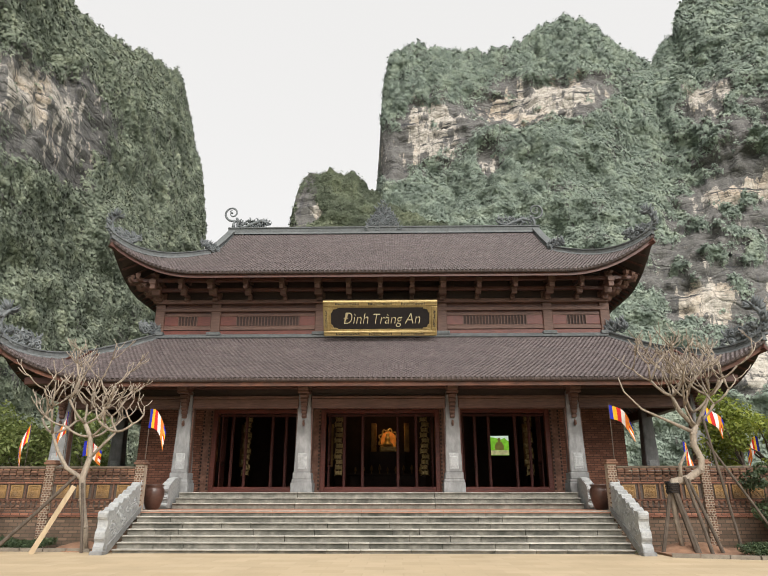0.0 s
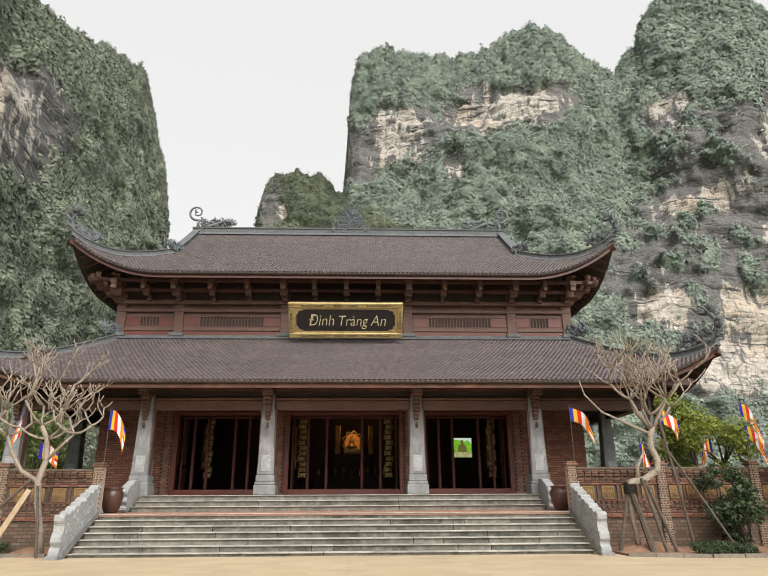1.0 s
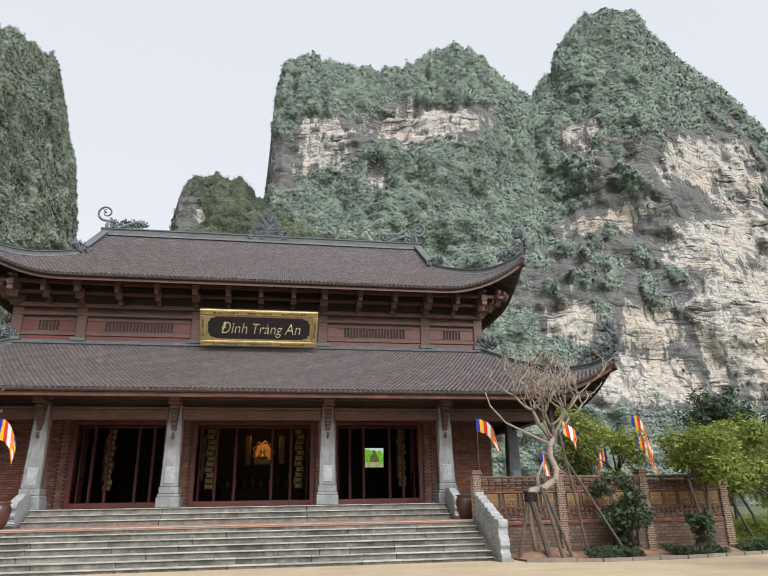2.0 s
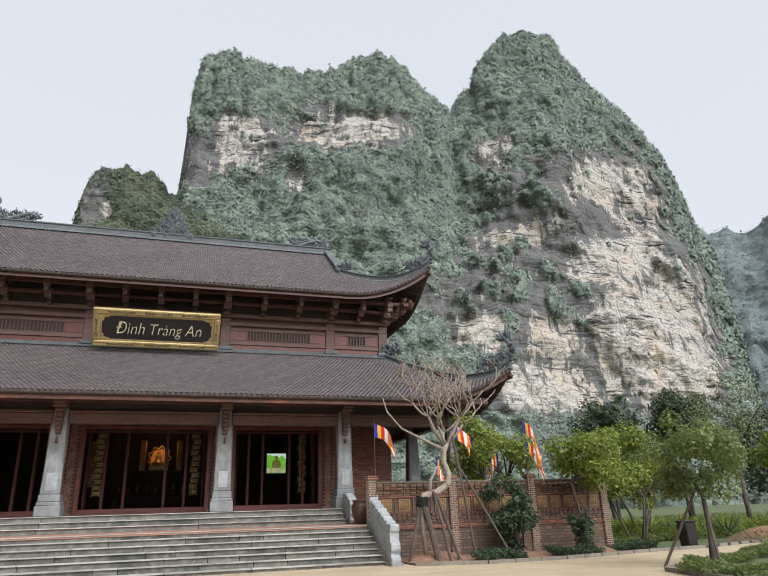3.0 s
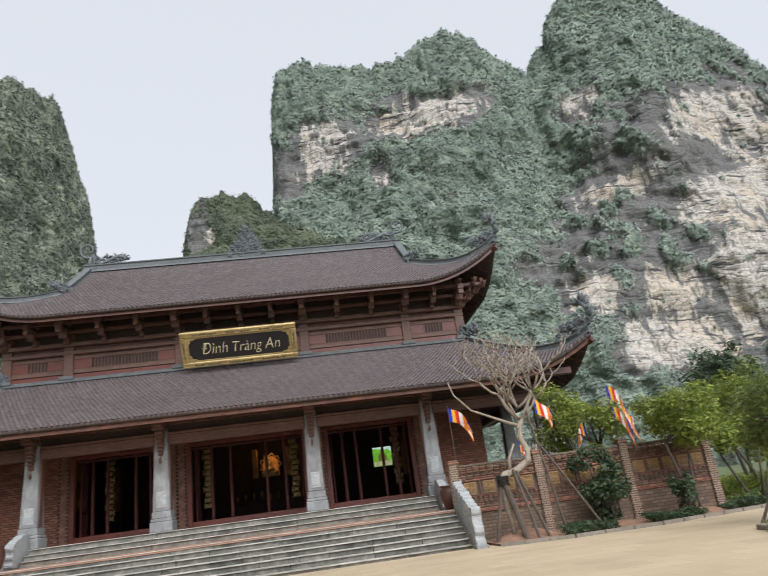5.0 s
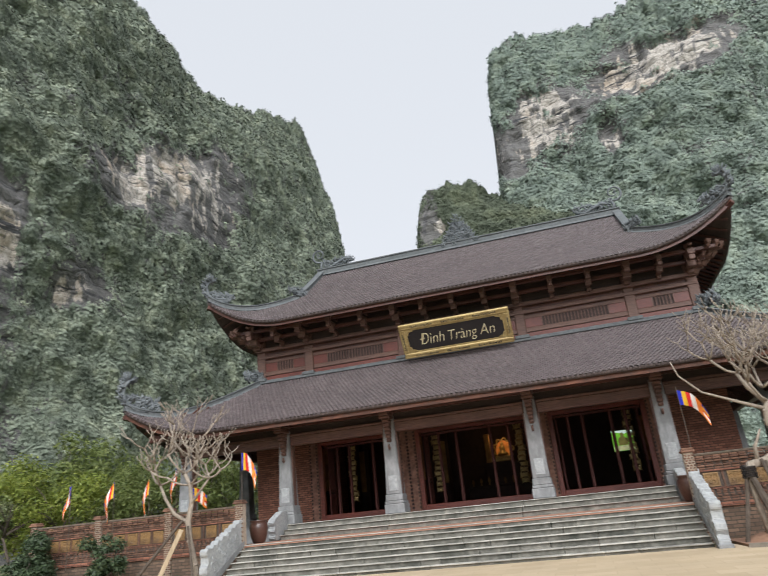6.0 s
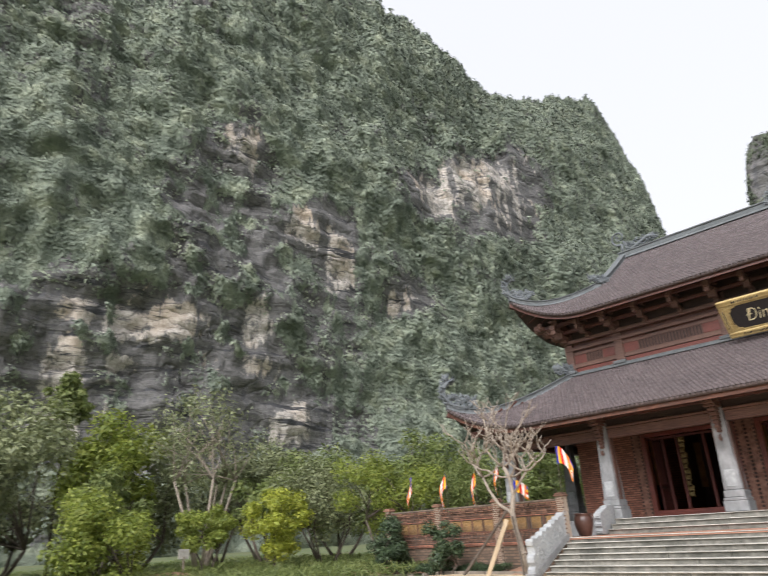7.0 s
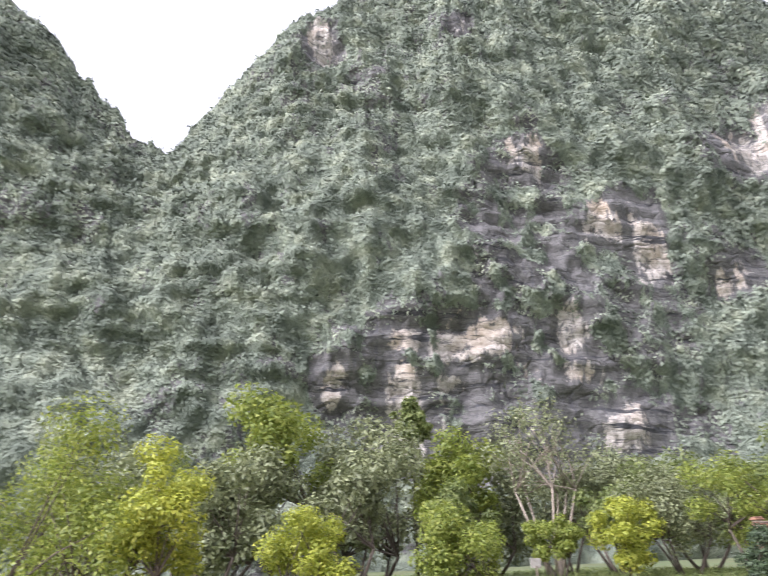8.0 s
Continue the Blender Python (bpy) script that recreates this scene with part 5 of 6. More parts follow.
# ---- stair balustrades, newels and jars ----
def balustrade(sx):
    p = thing("stair_balustrade", "carved grey stone stair balustrade with a stepped cloud-scroll top", "balustrade", "stair balustrades", (sx * 7.88, 0, 0))
    top = []
    n = 7
    for i in range(n):
        y = 1.95 - i * 0.30
        z = 2.02 - i * 0.125
        top += [(y, z), (y - 0.03, z + 0.03), (y - 0.16, z + 0.03), (y - 0.24, z - 0.03), (y - 0.24, z - 0.09)]
    out = [(2.05, 1.1), (2.05, 2.05)] + top + [(-0.40, 1.2), (-0.46, 1.12), (-0.44, 1.0), (-0.36, 0.92), (-0.36, 0.72), (-0.48, 0.62), (-0.5, 0.45), (-0.4, 0.33), (-0.52, 0.2), (-0.52, 0.0), (-0.1, 0.0)]
    bm = bmesh.new()
    prism(bm, out, "x", -0.15, 0.15)
    bmesh.ops.bevel(bm, geom=[e for e in bm.edges], offset=0.018, segments=2, affect="EDGES")
    body = part("carved_slab", bm, CARVED, p)
    rnd = random.Random(3)
    bm = bmesh.new()
    for s in (-1, 1):
        for k in range(26):
            t = rnd.random()
            y = 1.9 - 2.2 * t
            z = (0.25 + 1.1 * (1 - t)) + rnd.uniform(0.05, 0.7)
            tube(bm, spiral((s * 0.15, y, z), rnd.uniform(0.07, 0.13), 1.3, rnd.uniform(0, 6), (Vector((0, 1, 0)), Vector((0, 0, 1))), 1, 9), 0.022, 4)
    tagged(part("relief", bm, CARVED, body, "carved cloud relief"), kind="stuff")
    part("string", boxes((-0.19, 0.19, -0.62, -0.2, -0.03, 0.1), bevel=0.02), STONE, p)
    bm = bmesh.new()
    prism(bm, [(-0.3, 0.0), (2.0, 1.12), (2.0, 1.32), (-0.3, 0.22)], "x", -0.18, 0.18)
    part("sloping_base", bm, STONE, p)


def newel(sx):
    p = thing("stair_newel", "small scroll-shaped grey stone newel beside the porch steps", "newel", "porch stair newels", (sx * 7.95, 0, 1.155))
    bm = bmesh.new()
    prism(bm, [(4.75, 0), (4.66, 0.12), (4.76, 0.24), (4.64, 0.38), (4.74, 0.52), (4.62, 0.68), (4.74, 0.84), (4.95, 0.88), (5.05, 0.98), (5.3, 1.02), (5.4, 1.12), (5.95, 1.16), (5.95, 0)], "x", -0.16, 0.16)
    bmesh.ops.bevel(bm, geom=list(bm.edges), offset=0.03, segments=2, affect="EDGES")
    part("scroll_block", bm, CARVED, p)


def jar(sx):
    bm = bmesh.new()
    lathe(bm, [(0.2, 0), (0.24, 0.04), (0.33, 0.3), (0.37, 0.52), (0.35, 0.68), (0.30, 0.76), (0.34, 0.80), (0.34, 0.84), (0.28, 0.84), (0.27, 0.7), (0.1, 0.6)], 24)
    o = single(bm, "water_jar", POT, "large brown glazed earthenware jar on the terrace", "jar", "jars flanking the stairs", smooth=True)
    o.location = (sx * 7.9, 3.5, 1.155)


for sx in (-1, 1):
    balustrade(sx)
    newel(sx)
    jar(sx)


# ---- plants ----
LEAF_OLIVE = leaf_mat("olive_leaves", (0.11, 0.15, 0.042), (0.215, 0.265, 0.078), (0.32, 0.355, 0.12), 0.55, 0.45)
LEAF_BRIGHT = leaf_mat("bright_leaves", (0.14, 0.19, 0.03), (0.27, 0.325, 0.055), (0.40, 0.43, 0.085), 0.55, 0.45)
LEAF_YELLOW = leaf_mat("yellow_green_leaves", (0.24, 0.28, 0.03), (0.39, 0.43, 0.05), (0.54, 0.55, 0.08), 0.55, 0.4)
LEAF_DARK = leaf_mat("dark_leaves", (0.035, 0.058, 0.026), (0.065, 0.10, 0.043), (0.11, 0.155, 0.07))
LEAF_GREY = leaf_mat("grey_green_leaves", (0.13, 0.155, 0.075), (0.24, 0.265, 0.125), (0.35, 0.375, 0.19))
LEAF_AGAVE = leaf_mat("agave_leaves", (0.06, 0.10, 0.075), (0.10, 0.15, 0.12), (0.16, 0.2, 0.16))


def leaf_mesh(name, pos, size, rng, material, up=0.45, slim=0.45, out=None):
    """One small folded leaf at every position."""
    n = len(pos)
    nrm = rng.normal(size=(n, 3)) * (1.0 if out is None else 0.55) + np.array([0, 0, up * 2])
    if out is not None:
        nrm += 0.9 * out
    nrm /= np.linalg.norm(nrm, axis=1)[:, None]
    t = np.cross(nrm, rng.normal(size=(n, 3)))
    t /= np.linalg.norm(t, axis=1)[:, None] + 1e-9
    b = np.cross(nrm, t)
    s = (size * rng.uniform(0.6, 1.35, n))[:, None]
    V = np.stack([pos - t * s, pos + b * s * slim + nrm * s * 0.12, pos + t * s, pos - b * s * slim + nrm * s * 0.12], 1).reshape(-1, 3)
    k = np.arange(n) * 4
    F = np.stack([np.stack([k, k + 2, k + 1], 1), np.stack([k, k + 3, k + 2], 1)], 1).reshape(-1, 3)
    me = bpy.data.meshes.new(name)
    me.vertices.add(4 * n)
    me.vertices.foreach_set("co", V.astype(np.float32).ravel())
    me.loops.add(6 * n)
    me.loops.foreach_set("vertex_index", F.astype(np.int32).ravel())
    me.polygons.add(2 * n)
    me.polygons.foreach_set("loop_start", np.arange(0, 6 * n, 3, dtype=np.int32))
    me.update(calc_edges=True)
    me.materials.append(material)
    return me


def blob_points(rng, blobs, n):
    """Points shared over lumpy blobs (x, y, z, r), most near their skins."""
    B = np.array(blobs)
    w = B[:, 3] ** 2
    idx = rng.choice(len(B), n, p=w / w.sum())
    d = rng.normal(size=(n, 3))
    d /= np.linalg.norm(d, axis=1)[:, None]
    r = B[idx, 3] * rng.uniform(0.12, 1.25, n) ** 0.55
    return B[idx, :3] + d * r[:, None] * np.array([1, 1, 0.85]), d


def crown_blobs(rng, centre, radius, flat, count):
    out = []
    for _ in range(count):
        d = rng.normal(size=3)
        d /= np.linalg.norm(d)
        k = rng.uniform(0.3, 0.95)
        out.append((centre[0] + d[0] * radius * k, centre[1] + d[1] * radius * k, centre[2] + d[2] * radius * flat * k, radius * rng.uniform(0.16, 0.38)))
    return out


def tree(name, label, base, crown_z, radius, material, leaves, size, seed, flat=0.8, trunk=0.07, stems=1, lean=(0, 0), bark=None, group="", category="tree", lumps=24):
    """Trunk or several stems with limbs reaching into a lumpy leaf crown."""
    rng = np.random.RandomState(seed)
    t = thing(name, label, category, group, (base[0], base[1], base[2] if len(base) > 2 else 0))
    c = np.array([lean[0], lean[1], crown_z])
    blobs = crown_blobs(rng, c, radius, flat, lumps)
    bm = bmesh.new()
    for k in range(stems):
        a = 2 * math.pi * k / max(stems, 1) + rng.uniform(0, 1)
        foot = Vector((0.12 * stems ** 0.5 * math.cos(a), 0.12 * stems ** 0.5 * math.sin(a), -0.1)) if stems > 1 else Vector((0, 0, -0.1))
        spread = 0.45 * radius if stems > 1 else 0.1
        fork = Vector((c[0] * 0.6 + spread * math.cos(a), c[1] * 0.6 + spread * math.sin(a), crown_z - radius * flat * 0.75))
        if fork.z < 0.25:
            fork.z = 0.25
        mid = (foot + fork) / 2 + Vector((rng.uniform(-0.1, 0.1), rng.uniform(-0.1, 0.1), 0))
        tube(bm, [foot, mid, fork], [trunk * 1.25, trunk, trunk * 0.8], 6)
        for bx, by, bz, br in blobs[k::stems][:8]:
            e = Vector((bx, by, bz))
            tube(bm, [fork, (fork + e) / 2 + Vector((rng.uniform(-0.1, 0.1), rng.uniform(-0.1, 0.1), 0.05 * radius)), e], [trunk * 0.6, trunk * 0.4, trunk * 0.12], 5)
    part("trunk", bm, bark or BARK_DARK, t, "", True)
    pts, out = blob_points(rng, blobs, leaves)
    pts[:, 2] = np.maximum(pts[:, 2], 0.03)
    ob = new("crown", leaf_mesh("crown", pts, size, rng, material, 0.3, 0.45, out))
    ob.parent = t
    return t


GR, GL, GB = "garden trees beside the terrace", "garden trees along the court edge", "trees behind the garden"
SHRUB = ("rounded {} shrub with dense small leaves")
# east garden
tree("shade_tree", "young tree with fresh green leaves beside the parapet", (13.0, 3.0, 1.1), 2.8, 1.7, LEAF_BRIGHT, 8000, 0.075, 1, 1.0, 0.07, 2, group=GR)
tree("shrub", "dense dark green shrub at the parapet foot", (12.6, 0.9), 1.35, 1.1, LEAF_DARK, 5200, 0.07, 2, 1.35, 0.04, 3, group=GR, category="shrub")
tree("shade_tree", "rounded green tree with slender trunk on a mulched bed", (15.7, 0.7), 3.25, 1.6, LEAF_BRIGHT, 8000, 0.075, 3, 0.75, 0.05, 2, group=GR)
tree("shrub", "small dark green shrub at the parapet foot", (15.2, 0.6), 0.75, 0.55, LEAF_DARK, 2200, 0.06, 4, 1.3, 0.03, 3, group=GR, category="shrub")
tree("shade_tree", "rounded olive-green garden tree on thin stems", (19.9, 3.6), 3.0, 2.1, LEAF_BRIGHT, 9000, 0.08, 5, 0.75, 0.05, 3, group=GR)
tree("shade_tree", "leaning olive-green tree with a thick trunk propped by stakes", (14.5, -6.1), 2.75, 1.5, LEAF_OLIVE, 8000, 0.06, 6, 0.85, 0.075, 1, (0.1, 0.1), group=GR)
tree("shade_tree", "rounded green tree beyond the clipped hedges", (24.8, -0.9), 3.5, 1.9, LEAF_BRIGHT, 7000, 0.085, 7, 0.85, 0.06, 3, group=GR)
tree("shade_tree", "broad green tree beyond the terrace corner", (22.5, 6.5), 3.4, 2.2, LEAF_OLIVE, 7000, 0.09, 8, 0.75, 0.06, 3, group=GR)
tree("shade_tree", "dark glossy-leaved tree behind the garden", (28.3, 16.1), 6.6, 2.5, LEAF_DARK, 6000, 0.13, 9, 0.9, 0.1, 2, group=GB)
tree("shade_tree", "dark glossy-leaved tree behind the garden", (32.4, 14.2), 6.9, 2.7, LEAF_DARK, 6500, 0.13, 10, 0.9, 0.1, 2, group=GB)
tree("shade_tree", "dark rounded tree at the lawn edge", (37.2, 12.0), 4.4, 3.2, LEAF_DARK, 6500, 0.14, 11, 0.85, 0.12, 2, group=GB)
tree("shade_tree", "dark rounded tree at the lawn edge", (41.5, 10.6), 5.6, 3.0, LEAF_DARK, 6500, 0.14, 12, 0.85, 0.12, 2, group=GB)
tree("shade_tree", "dark rounded tree at the lawn edge", (44.5, 4.0), 4.2, 3.3, LEAF_DARK, 6000, 0.14, 13, 0.85, 0.12, 2, group=GB)
tree("sparse_tree", "tall half-bare grey tree with thin foliage", (31.8, 9.2), 6.6, 3.6, LEAF_GREY, 2600, 0.085, 14, 0.95, 0.13, 1, group=GB, lumps=26)
tree("shade_tree", "green tree seen through the open side porch", (21.5, 27), 1.6, 2.0, LEAF_BRIGHT, 5000, 0.12, 16, 0.8, 0.1, 2, group=GB)
# west garden
Y = SHRUB.format("yellow-green")
tree("shrub", Y, (-24.3, -15.9), 2.0, 2.36, LEAF_YELLOW, 8419, 0.102, 21, 0.85, 0.06, 3, group=GL, category="shrub")
tree("shrub", SHRUB.format("bright green"), (-24.4, -8.4), 1.9, 2.83, LEAF_BRIGHT, 9622, 0.102, 22, 0.8, 0.07, 3, group=GL, category="shrub")
tree("shrub", Y, (-26.1, -2.6), 2.5, 1.65, LEAF_BRIGHT, 6615, 0.097, 23, 0.9, 0.06, 2, group=GL, category="shrub")
tree("shrub", Y, (-24.3, 0.2), 2.6, 1.89, LEAF_YELLOW, 7217, 0.097, 24, 0.95, 0.06, 1, group=GL, category="shrub")
tree("shade_tree", "grey-green multi-stemmed tree with small leaves", (-24.6, 4.0), 4.1, 3.07, LEAF_GREY, 9622, 0.092, 25, 0.85, 0.06, 5, group=GL)
tree("shade_tree", "broad fresh green tree near the parapet", (-19.2, 3.8), 3.9, 2.71, LEAF_BRIGHT, 9622, 0.092, 26, 0.75, 0.06, 3, group=GL)
tree("shade_tree", "broad fresh green tree near the parapet", (-18.6, 8.0), 3.8, 2.71, LEAF_OLIVE, 8419, 0.097, 27, 0.8, 0.06, 3, group=GL)
tree("shade_tree", "broad green tree behind the parapet", (-15.4, 6.8), 3.3, 2.12, LEAF_OLIVE, 7217, 0.092, 28, 0.9, 0.06, 3, group=GL)
tree("shrub", "dense dark green shrub at the parapet foot", (-16.2, 0.8), 1.2, 1.12, LEAF_DARK, 5412, 0.075, 29, 1.15, 0.04, 3, group=GL, category="shrub")
tree("shrub", "dense dark green shrub at the parapet foot", (-12.6, 0.6), 1.2, 0.89, LEAF_DARK, 4329, 0.070, 30, 1.3, 0.04, 3, group=GL, category="shrub")
tree("shade_tree", "tall fresh green tree with a domed crown", (-42.4, -15.3), 8.9, 5.66, LEAF_BRIGHT, 9266, 0.224, 31, 0.9, 0.14, 2, group=GB)
tree("shade_tree", "dark rounded tree along the garden edge", (-38.6, -19.3), 5.3, 5.10, LEAF_GREY, 8108, 0.196, 32, 0.95, 0.12, 3, group=GB)
tree("shade_tree", "dark rounded tree along the garden edge", (-41.1, -8.3), 6.1, 5.95, LEAF_GREY, 9266, 0.210, 33, 0.95, 0.12, 3, group=GB)
tree("slender_tree", "slender tree with a small tufted crown", (-42.3, -5.2), 11.6, 1.70, LEAF_OLIVE, 3706, 0.210, 34, 1.15, 0.1, 1, group=GB)
tree("shade_tree", "yellow-green tree along the garden edge", (-40.0, -2.2), 6.5, 3.96, LEAF_BRIGHT, 6949, 0.196, 35, 0.9, 0.1, 3, group=GB)
tree("sparse_tree", "fan-shaped pale-branched tree with thin foliage", (-35.0, 1.9), 8.7, 4.54, LEAF_GREY, 3011, 0.140, 36, 0.9, 0.09, 6, group=GB, bark=BARK, lumps=30)
tree("shade_tree", "dark rounded tree along the garden edge", (-42.9, 1.0), 5.3, 4.81, LEAF_GREY, 7528, 0.196, 37, 0.9, 0.12, 3, group=GB)
tree("shade_tree", "dark rounded tree along the garden edge", (-36.2, 7.6), 5.5, 4.10, LEAF_GREY, 7528, 0.168, 38, 0.9, 0.1, 3, group=GB)
tree("shade_tree", "green tree along the garden edge", (-31.0, 10.5), 5.1, 4.25, LEAF_OLIVE, 7528, 0.168, 39, 0.85, 0.1, 3, group=GB)
tree("shade_tree", "green tree along the garden edge", (-27.0, 15.0), 5.1, 4.54, LEAF_OLIVE, 7528, 0.168, 40, 0.85, 0.1, 3, group=GB)
tree("shade_tree", "green tree seen through the open side porch", (-18.5, 19), 4.1, 3.68, LEAF_OLIVE, 5791, 0.168, 41, 0.9, 0.1, 2, group=GB)
tree("shade_tree", "airy yellow-green tree at the court edge", (-18.4, -25.0), 3.4, 3.83, LEAF_BRIGHT, 12509, 0.086, 42, 0.9, 0.07, 4, group=GL)
tree("shrub", Y, (-16.6, -22.0), 3.0, 2.12, LEAF_YELLOW, 9381, 0.086, 43, 1.1, 0.05, 3, group=GL, category="shrub")
tree("shade_tree", "dark rounded tree along the garden edge", (-34, -27), 5.1, 5.10, LEAF_GREY, 7528, 0.196, 44, 0.95, 0.12, 3, group=GB)
for k, (x, y, z, r, mt) in enumerate(((-33, -12, 4.4, 3.0, LEAF_GREY), (-46, -23, 6.0, 4.0, LEAF_OLIVE), (-31, 4.5, 4.0, 2.6, LEAF_OLIVE), (-29, -20, 4.0, 2.8, LEAF_GREY), (-48, -1, 6.5, 4.2, LEAF_GREY), (-33, -5.5, 3.8, 2.4, LEAF_OLIVE), (-45, 9, 6.0, 3.8, LEAF_GREY))):
    tree("shade_tree", "leafy garden tree filling the edge of the court", (x, y), z, r, mt, 5000, 0.17, 90 + k, 0.95, 0.1, 3, group=GB)


def bare_tree(base, stems, crowns, seed, label):
    """A leafless frangipani. stems: crooked trunk and limbs as (points, radii); crowns: where boughs start, as (point, reach)."""
    rnd = random.Random(seed)
    t = thing("bare_tree", label, "tree", "bare trees flanking the stairs", base)
    bm, twigs = bmesh.new(), bmesh.new()
    for pts, radii in stems:
        radii = [0.78 * r for r in radii]
        tube(bm, pts, radii, 9)
        for p, r in zip(pts[1:-1], radii[1:-1]):
            # knots and healed stumps
            for k in range(3):
                d = Vector((rnd.uniform(-1, 1), rnd.uniform(-1, 1), rnd.uniform(-0.3, 0.6))).normalized()
                tube(bm, [Vector(p), Vector(p) + d * r * 0.9, Vector(p) + d * r * 1.35], [r * 0.7, r * 0.5, r * 0.2], 6)

    def grow(p, d, length, r, depth):
        """A twig that droops outwards, then turns up, and forks at its tip."""
        side = Vector((rnd.uniform(-1, 1), rnd.uniform(-1, 1), 0)) * 0.16
        m1 = p + d * length * 0.35 + Vector((0, 0, -0.03 * length))
        d2 = (d + Vector((0, 0, 0.28)) + side).normalized()
        m2 = m1 + d2 * length * 0.35
        d3 = (d2 + Vector((0, 0, 0.25)) - side * 0.6).normalized()
        q = m2 + d3 * length * 0.32
        tube(bm if depth < 2 else twigs, [p, m1, m2, q], [r, r * 0.9, r * 0.85, r * 0.95], 6 if depth < 2 else 5)
        if depth >= 4 or (depth == 3 and rnd.random() < 0.45):
            return
        for k in range(3 if rnd.random() < (0.3 if depth < 2 else 0.12) else 2):
            a = rnd.uniform(0, 6.28)
            fan = Vector((math.cos(a), math.sin(a), rnd.uniform(-0.25, 0.35)))
            grow(q, (d3 * 0.75 + fan * 0.75).normalized(), length * rnd.uniform(0.62, 0.95), max(r * 0.74, 0.013), depth + 1)

    for point, reach in crowns:
        a = rnd.uniform(0, 6.28)
        for k in range(3):
            a += 2.09 + rnd.uniform(-0.35, 0.35)
            d = Vector((math.cos(a) * 1.0, math.sin(a) * 0.8, rnd.uniform(0.15, 0.9))).normalized()
            grow(Vector(point), d, reach * rnd.uniform(0.36, 0.5), 0.042, 0)
    part("trunk", bm, BARK, t, "pale knobbly trunk and limbs", True)
    tagged(part("twig_tangle", twigs, BARK, t, "tangle of pale upturned twigs", True), kind="stuff")
    return t


# the eastern tree leans over its props in an S; a long low bough reaches towards the stairs
bare_tree((0, 0, 0), (
    ([(9.22, 0.35, -0.1), (9.10, 0.28, 0.9), (9.04, 0.2, 1.75), (9.15, 0.2, 2.02), (9.6, 0.2, 2.12), (10.02, 0.2, 2.38), (10.06, 0.2, 2.7), (9.90, 0.2, 3.1), (9.93, 0.2, 3.45), (10.06, 0.2, 3.7)], [0.10, 0.10, 0.13, 0.16, 0.14, 0.14, 0.13, 0.13, 0.13, 0.11]),
    ([(9.35, 0.2, 2.05), (9.38, 0.15, 2.5), (9.62, 0.1, 2.95)], [0.09, 0.06, 0.035]),
    ([(9.93, 0.2, 3.5), (9.2, 0.0, 3.78), (8.35, -0.1, 4.15), (7.85, -0.1, 4.7), (7.72, -0.1, 5.15)], [0.08, 0.055, 0.04, 0.03, 0.02]),
    ([(10.06, 0.2, 3.65), (10.35, 0.25, 4.1), (10.6, 0.2, 4.6)], [0.10, 0.08, 0.06]),
    ([(10.0, 0.2, 3.65), (9.65, 0.25, 4.15), (9.45, 0.2, 4.6)], [0.09, 0.075, 0.055])),
    (((10.06, 0.2, 3.7), 2.0), ((10.6, 0.2, 4.6), 1.75), ((9.45, 0.2, 4.6), 1.75), ((10.03, 0.2, 4.1), 1.9)), 5,
    "leafless frangipani tree with a crooked pale trunk, propped by stakes")
bare_tree((0, 0, 0), (
    ([(-8.72, 0.55, -0.1), (-8.80, 0.5, 0.7), (-8.98, 0.45, 1.5), (-9.07, 0.45, 2.15), (-8.92, 0.45, 2.8), (-9.0, 0.45, 3.4), (-9.22, 0.45, 3.8)], [0.15, 0.13, 0.12, 0.13, 0.11, 0.10, 0.085]),
    ([(-9.07, 0.45, 2.12), (-9.6, 0.4, 2.45), (-9.95, 0.35, 3.0), (-10.15, 0.3, 3.5)], [0.10, 0.08, 0.07, 0.055]),
    ([(-8.92, 0.45, 2.75), (-8.5, 0.4, 3.2), (-8.15, 0.35, 3.55)], [0.07, 0.055, 0.045])),
    (((-9.22, 0.45, 3.8), 2.0), ((-10.15, 0.3, 3.5), 1.8), ((-8.15, 0.35, 3.55), 1.45), ((-9.0, 0.45, 3.4), 1.9)), 8,
    "leafless frangipani tree with pale forking branches, propped by a board")


def stake(a, b, r, label, material=BARK_DARK, flat=False):
    bm = bmesh.new()
    if flat:
        tube(bm, [a, b], r, 4)
    else:
        m = (Vector(a) + Vector(b)) / 2 + Vector((0.02, 0.01, 0))
        tube(bm, [a, m, b], [r, r * 0.95, r * 0.85], 7)
    return single(bm, "prop_stake", material, label, "stake", "stakes propping the trees")


ST = "rough wooden stake propping a bare tree"
stake((11.85, -0.5, 0), (10.25, 0.1, 3.2), 0.04, ST)
stake((10.8, 0.05, 0), (10.22, 0.05, 3.95), 0.045, ST)
stake((8.55, 0.2, 0), (9.0, 0.12, 1.95), 0.06, ST)
stake((9.45, -0.1, 0), (9.02, 0.08, 1.95), 0.10, "thick weathered timber post propping a bare tree", BARK_DARK)
stake((9.75, -0.35, 0), (9.42, 0.05, 2.15), 0.055, ST)
stake((10.15, -0.15, 0), (9.5, 0.05, 2.1), 0.055, ST)
stake((-9.95, -0.25, 0), (-9.2, 0.25, 1.9), 0.10, "pale sawn timber board propping a bare tree", BOARD, True)
stake((-11.3, 0.0, 0), (-9.2, 0.3, 2.2), 0.06, ST)
stake((-8.62, 0.1, 0), (-8.98, 0.3, 2.0), 0.045, ST)
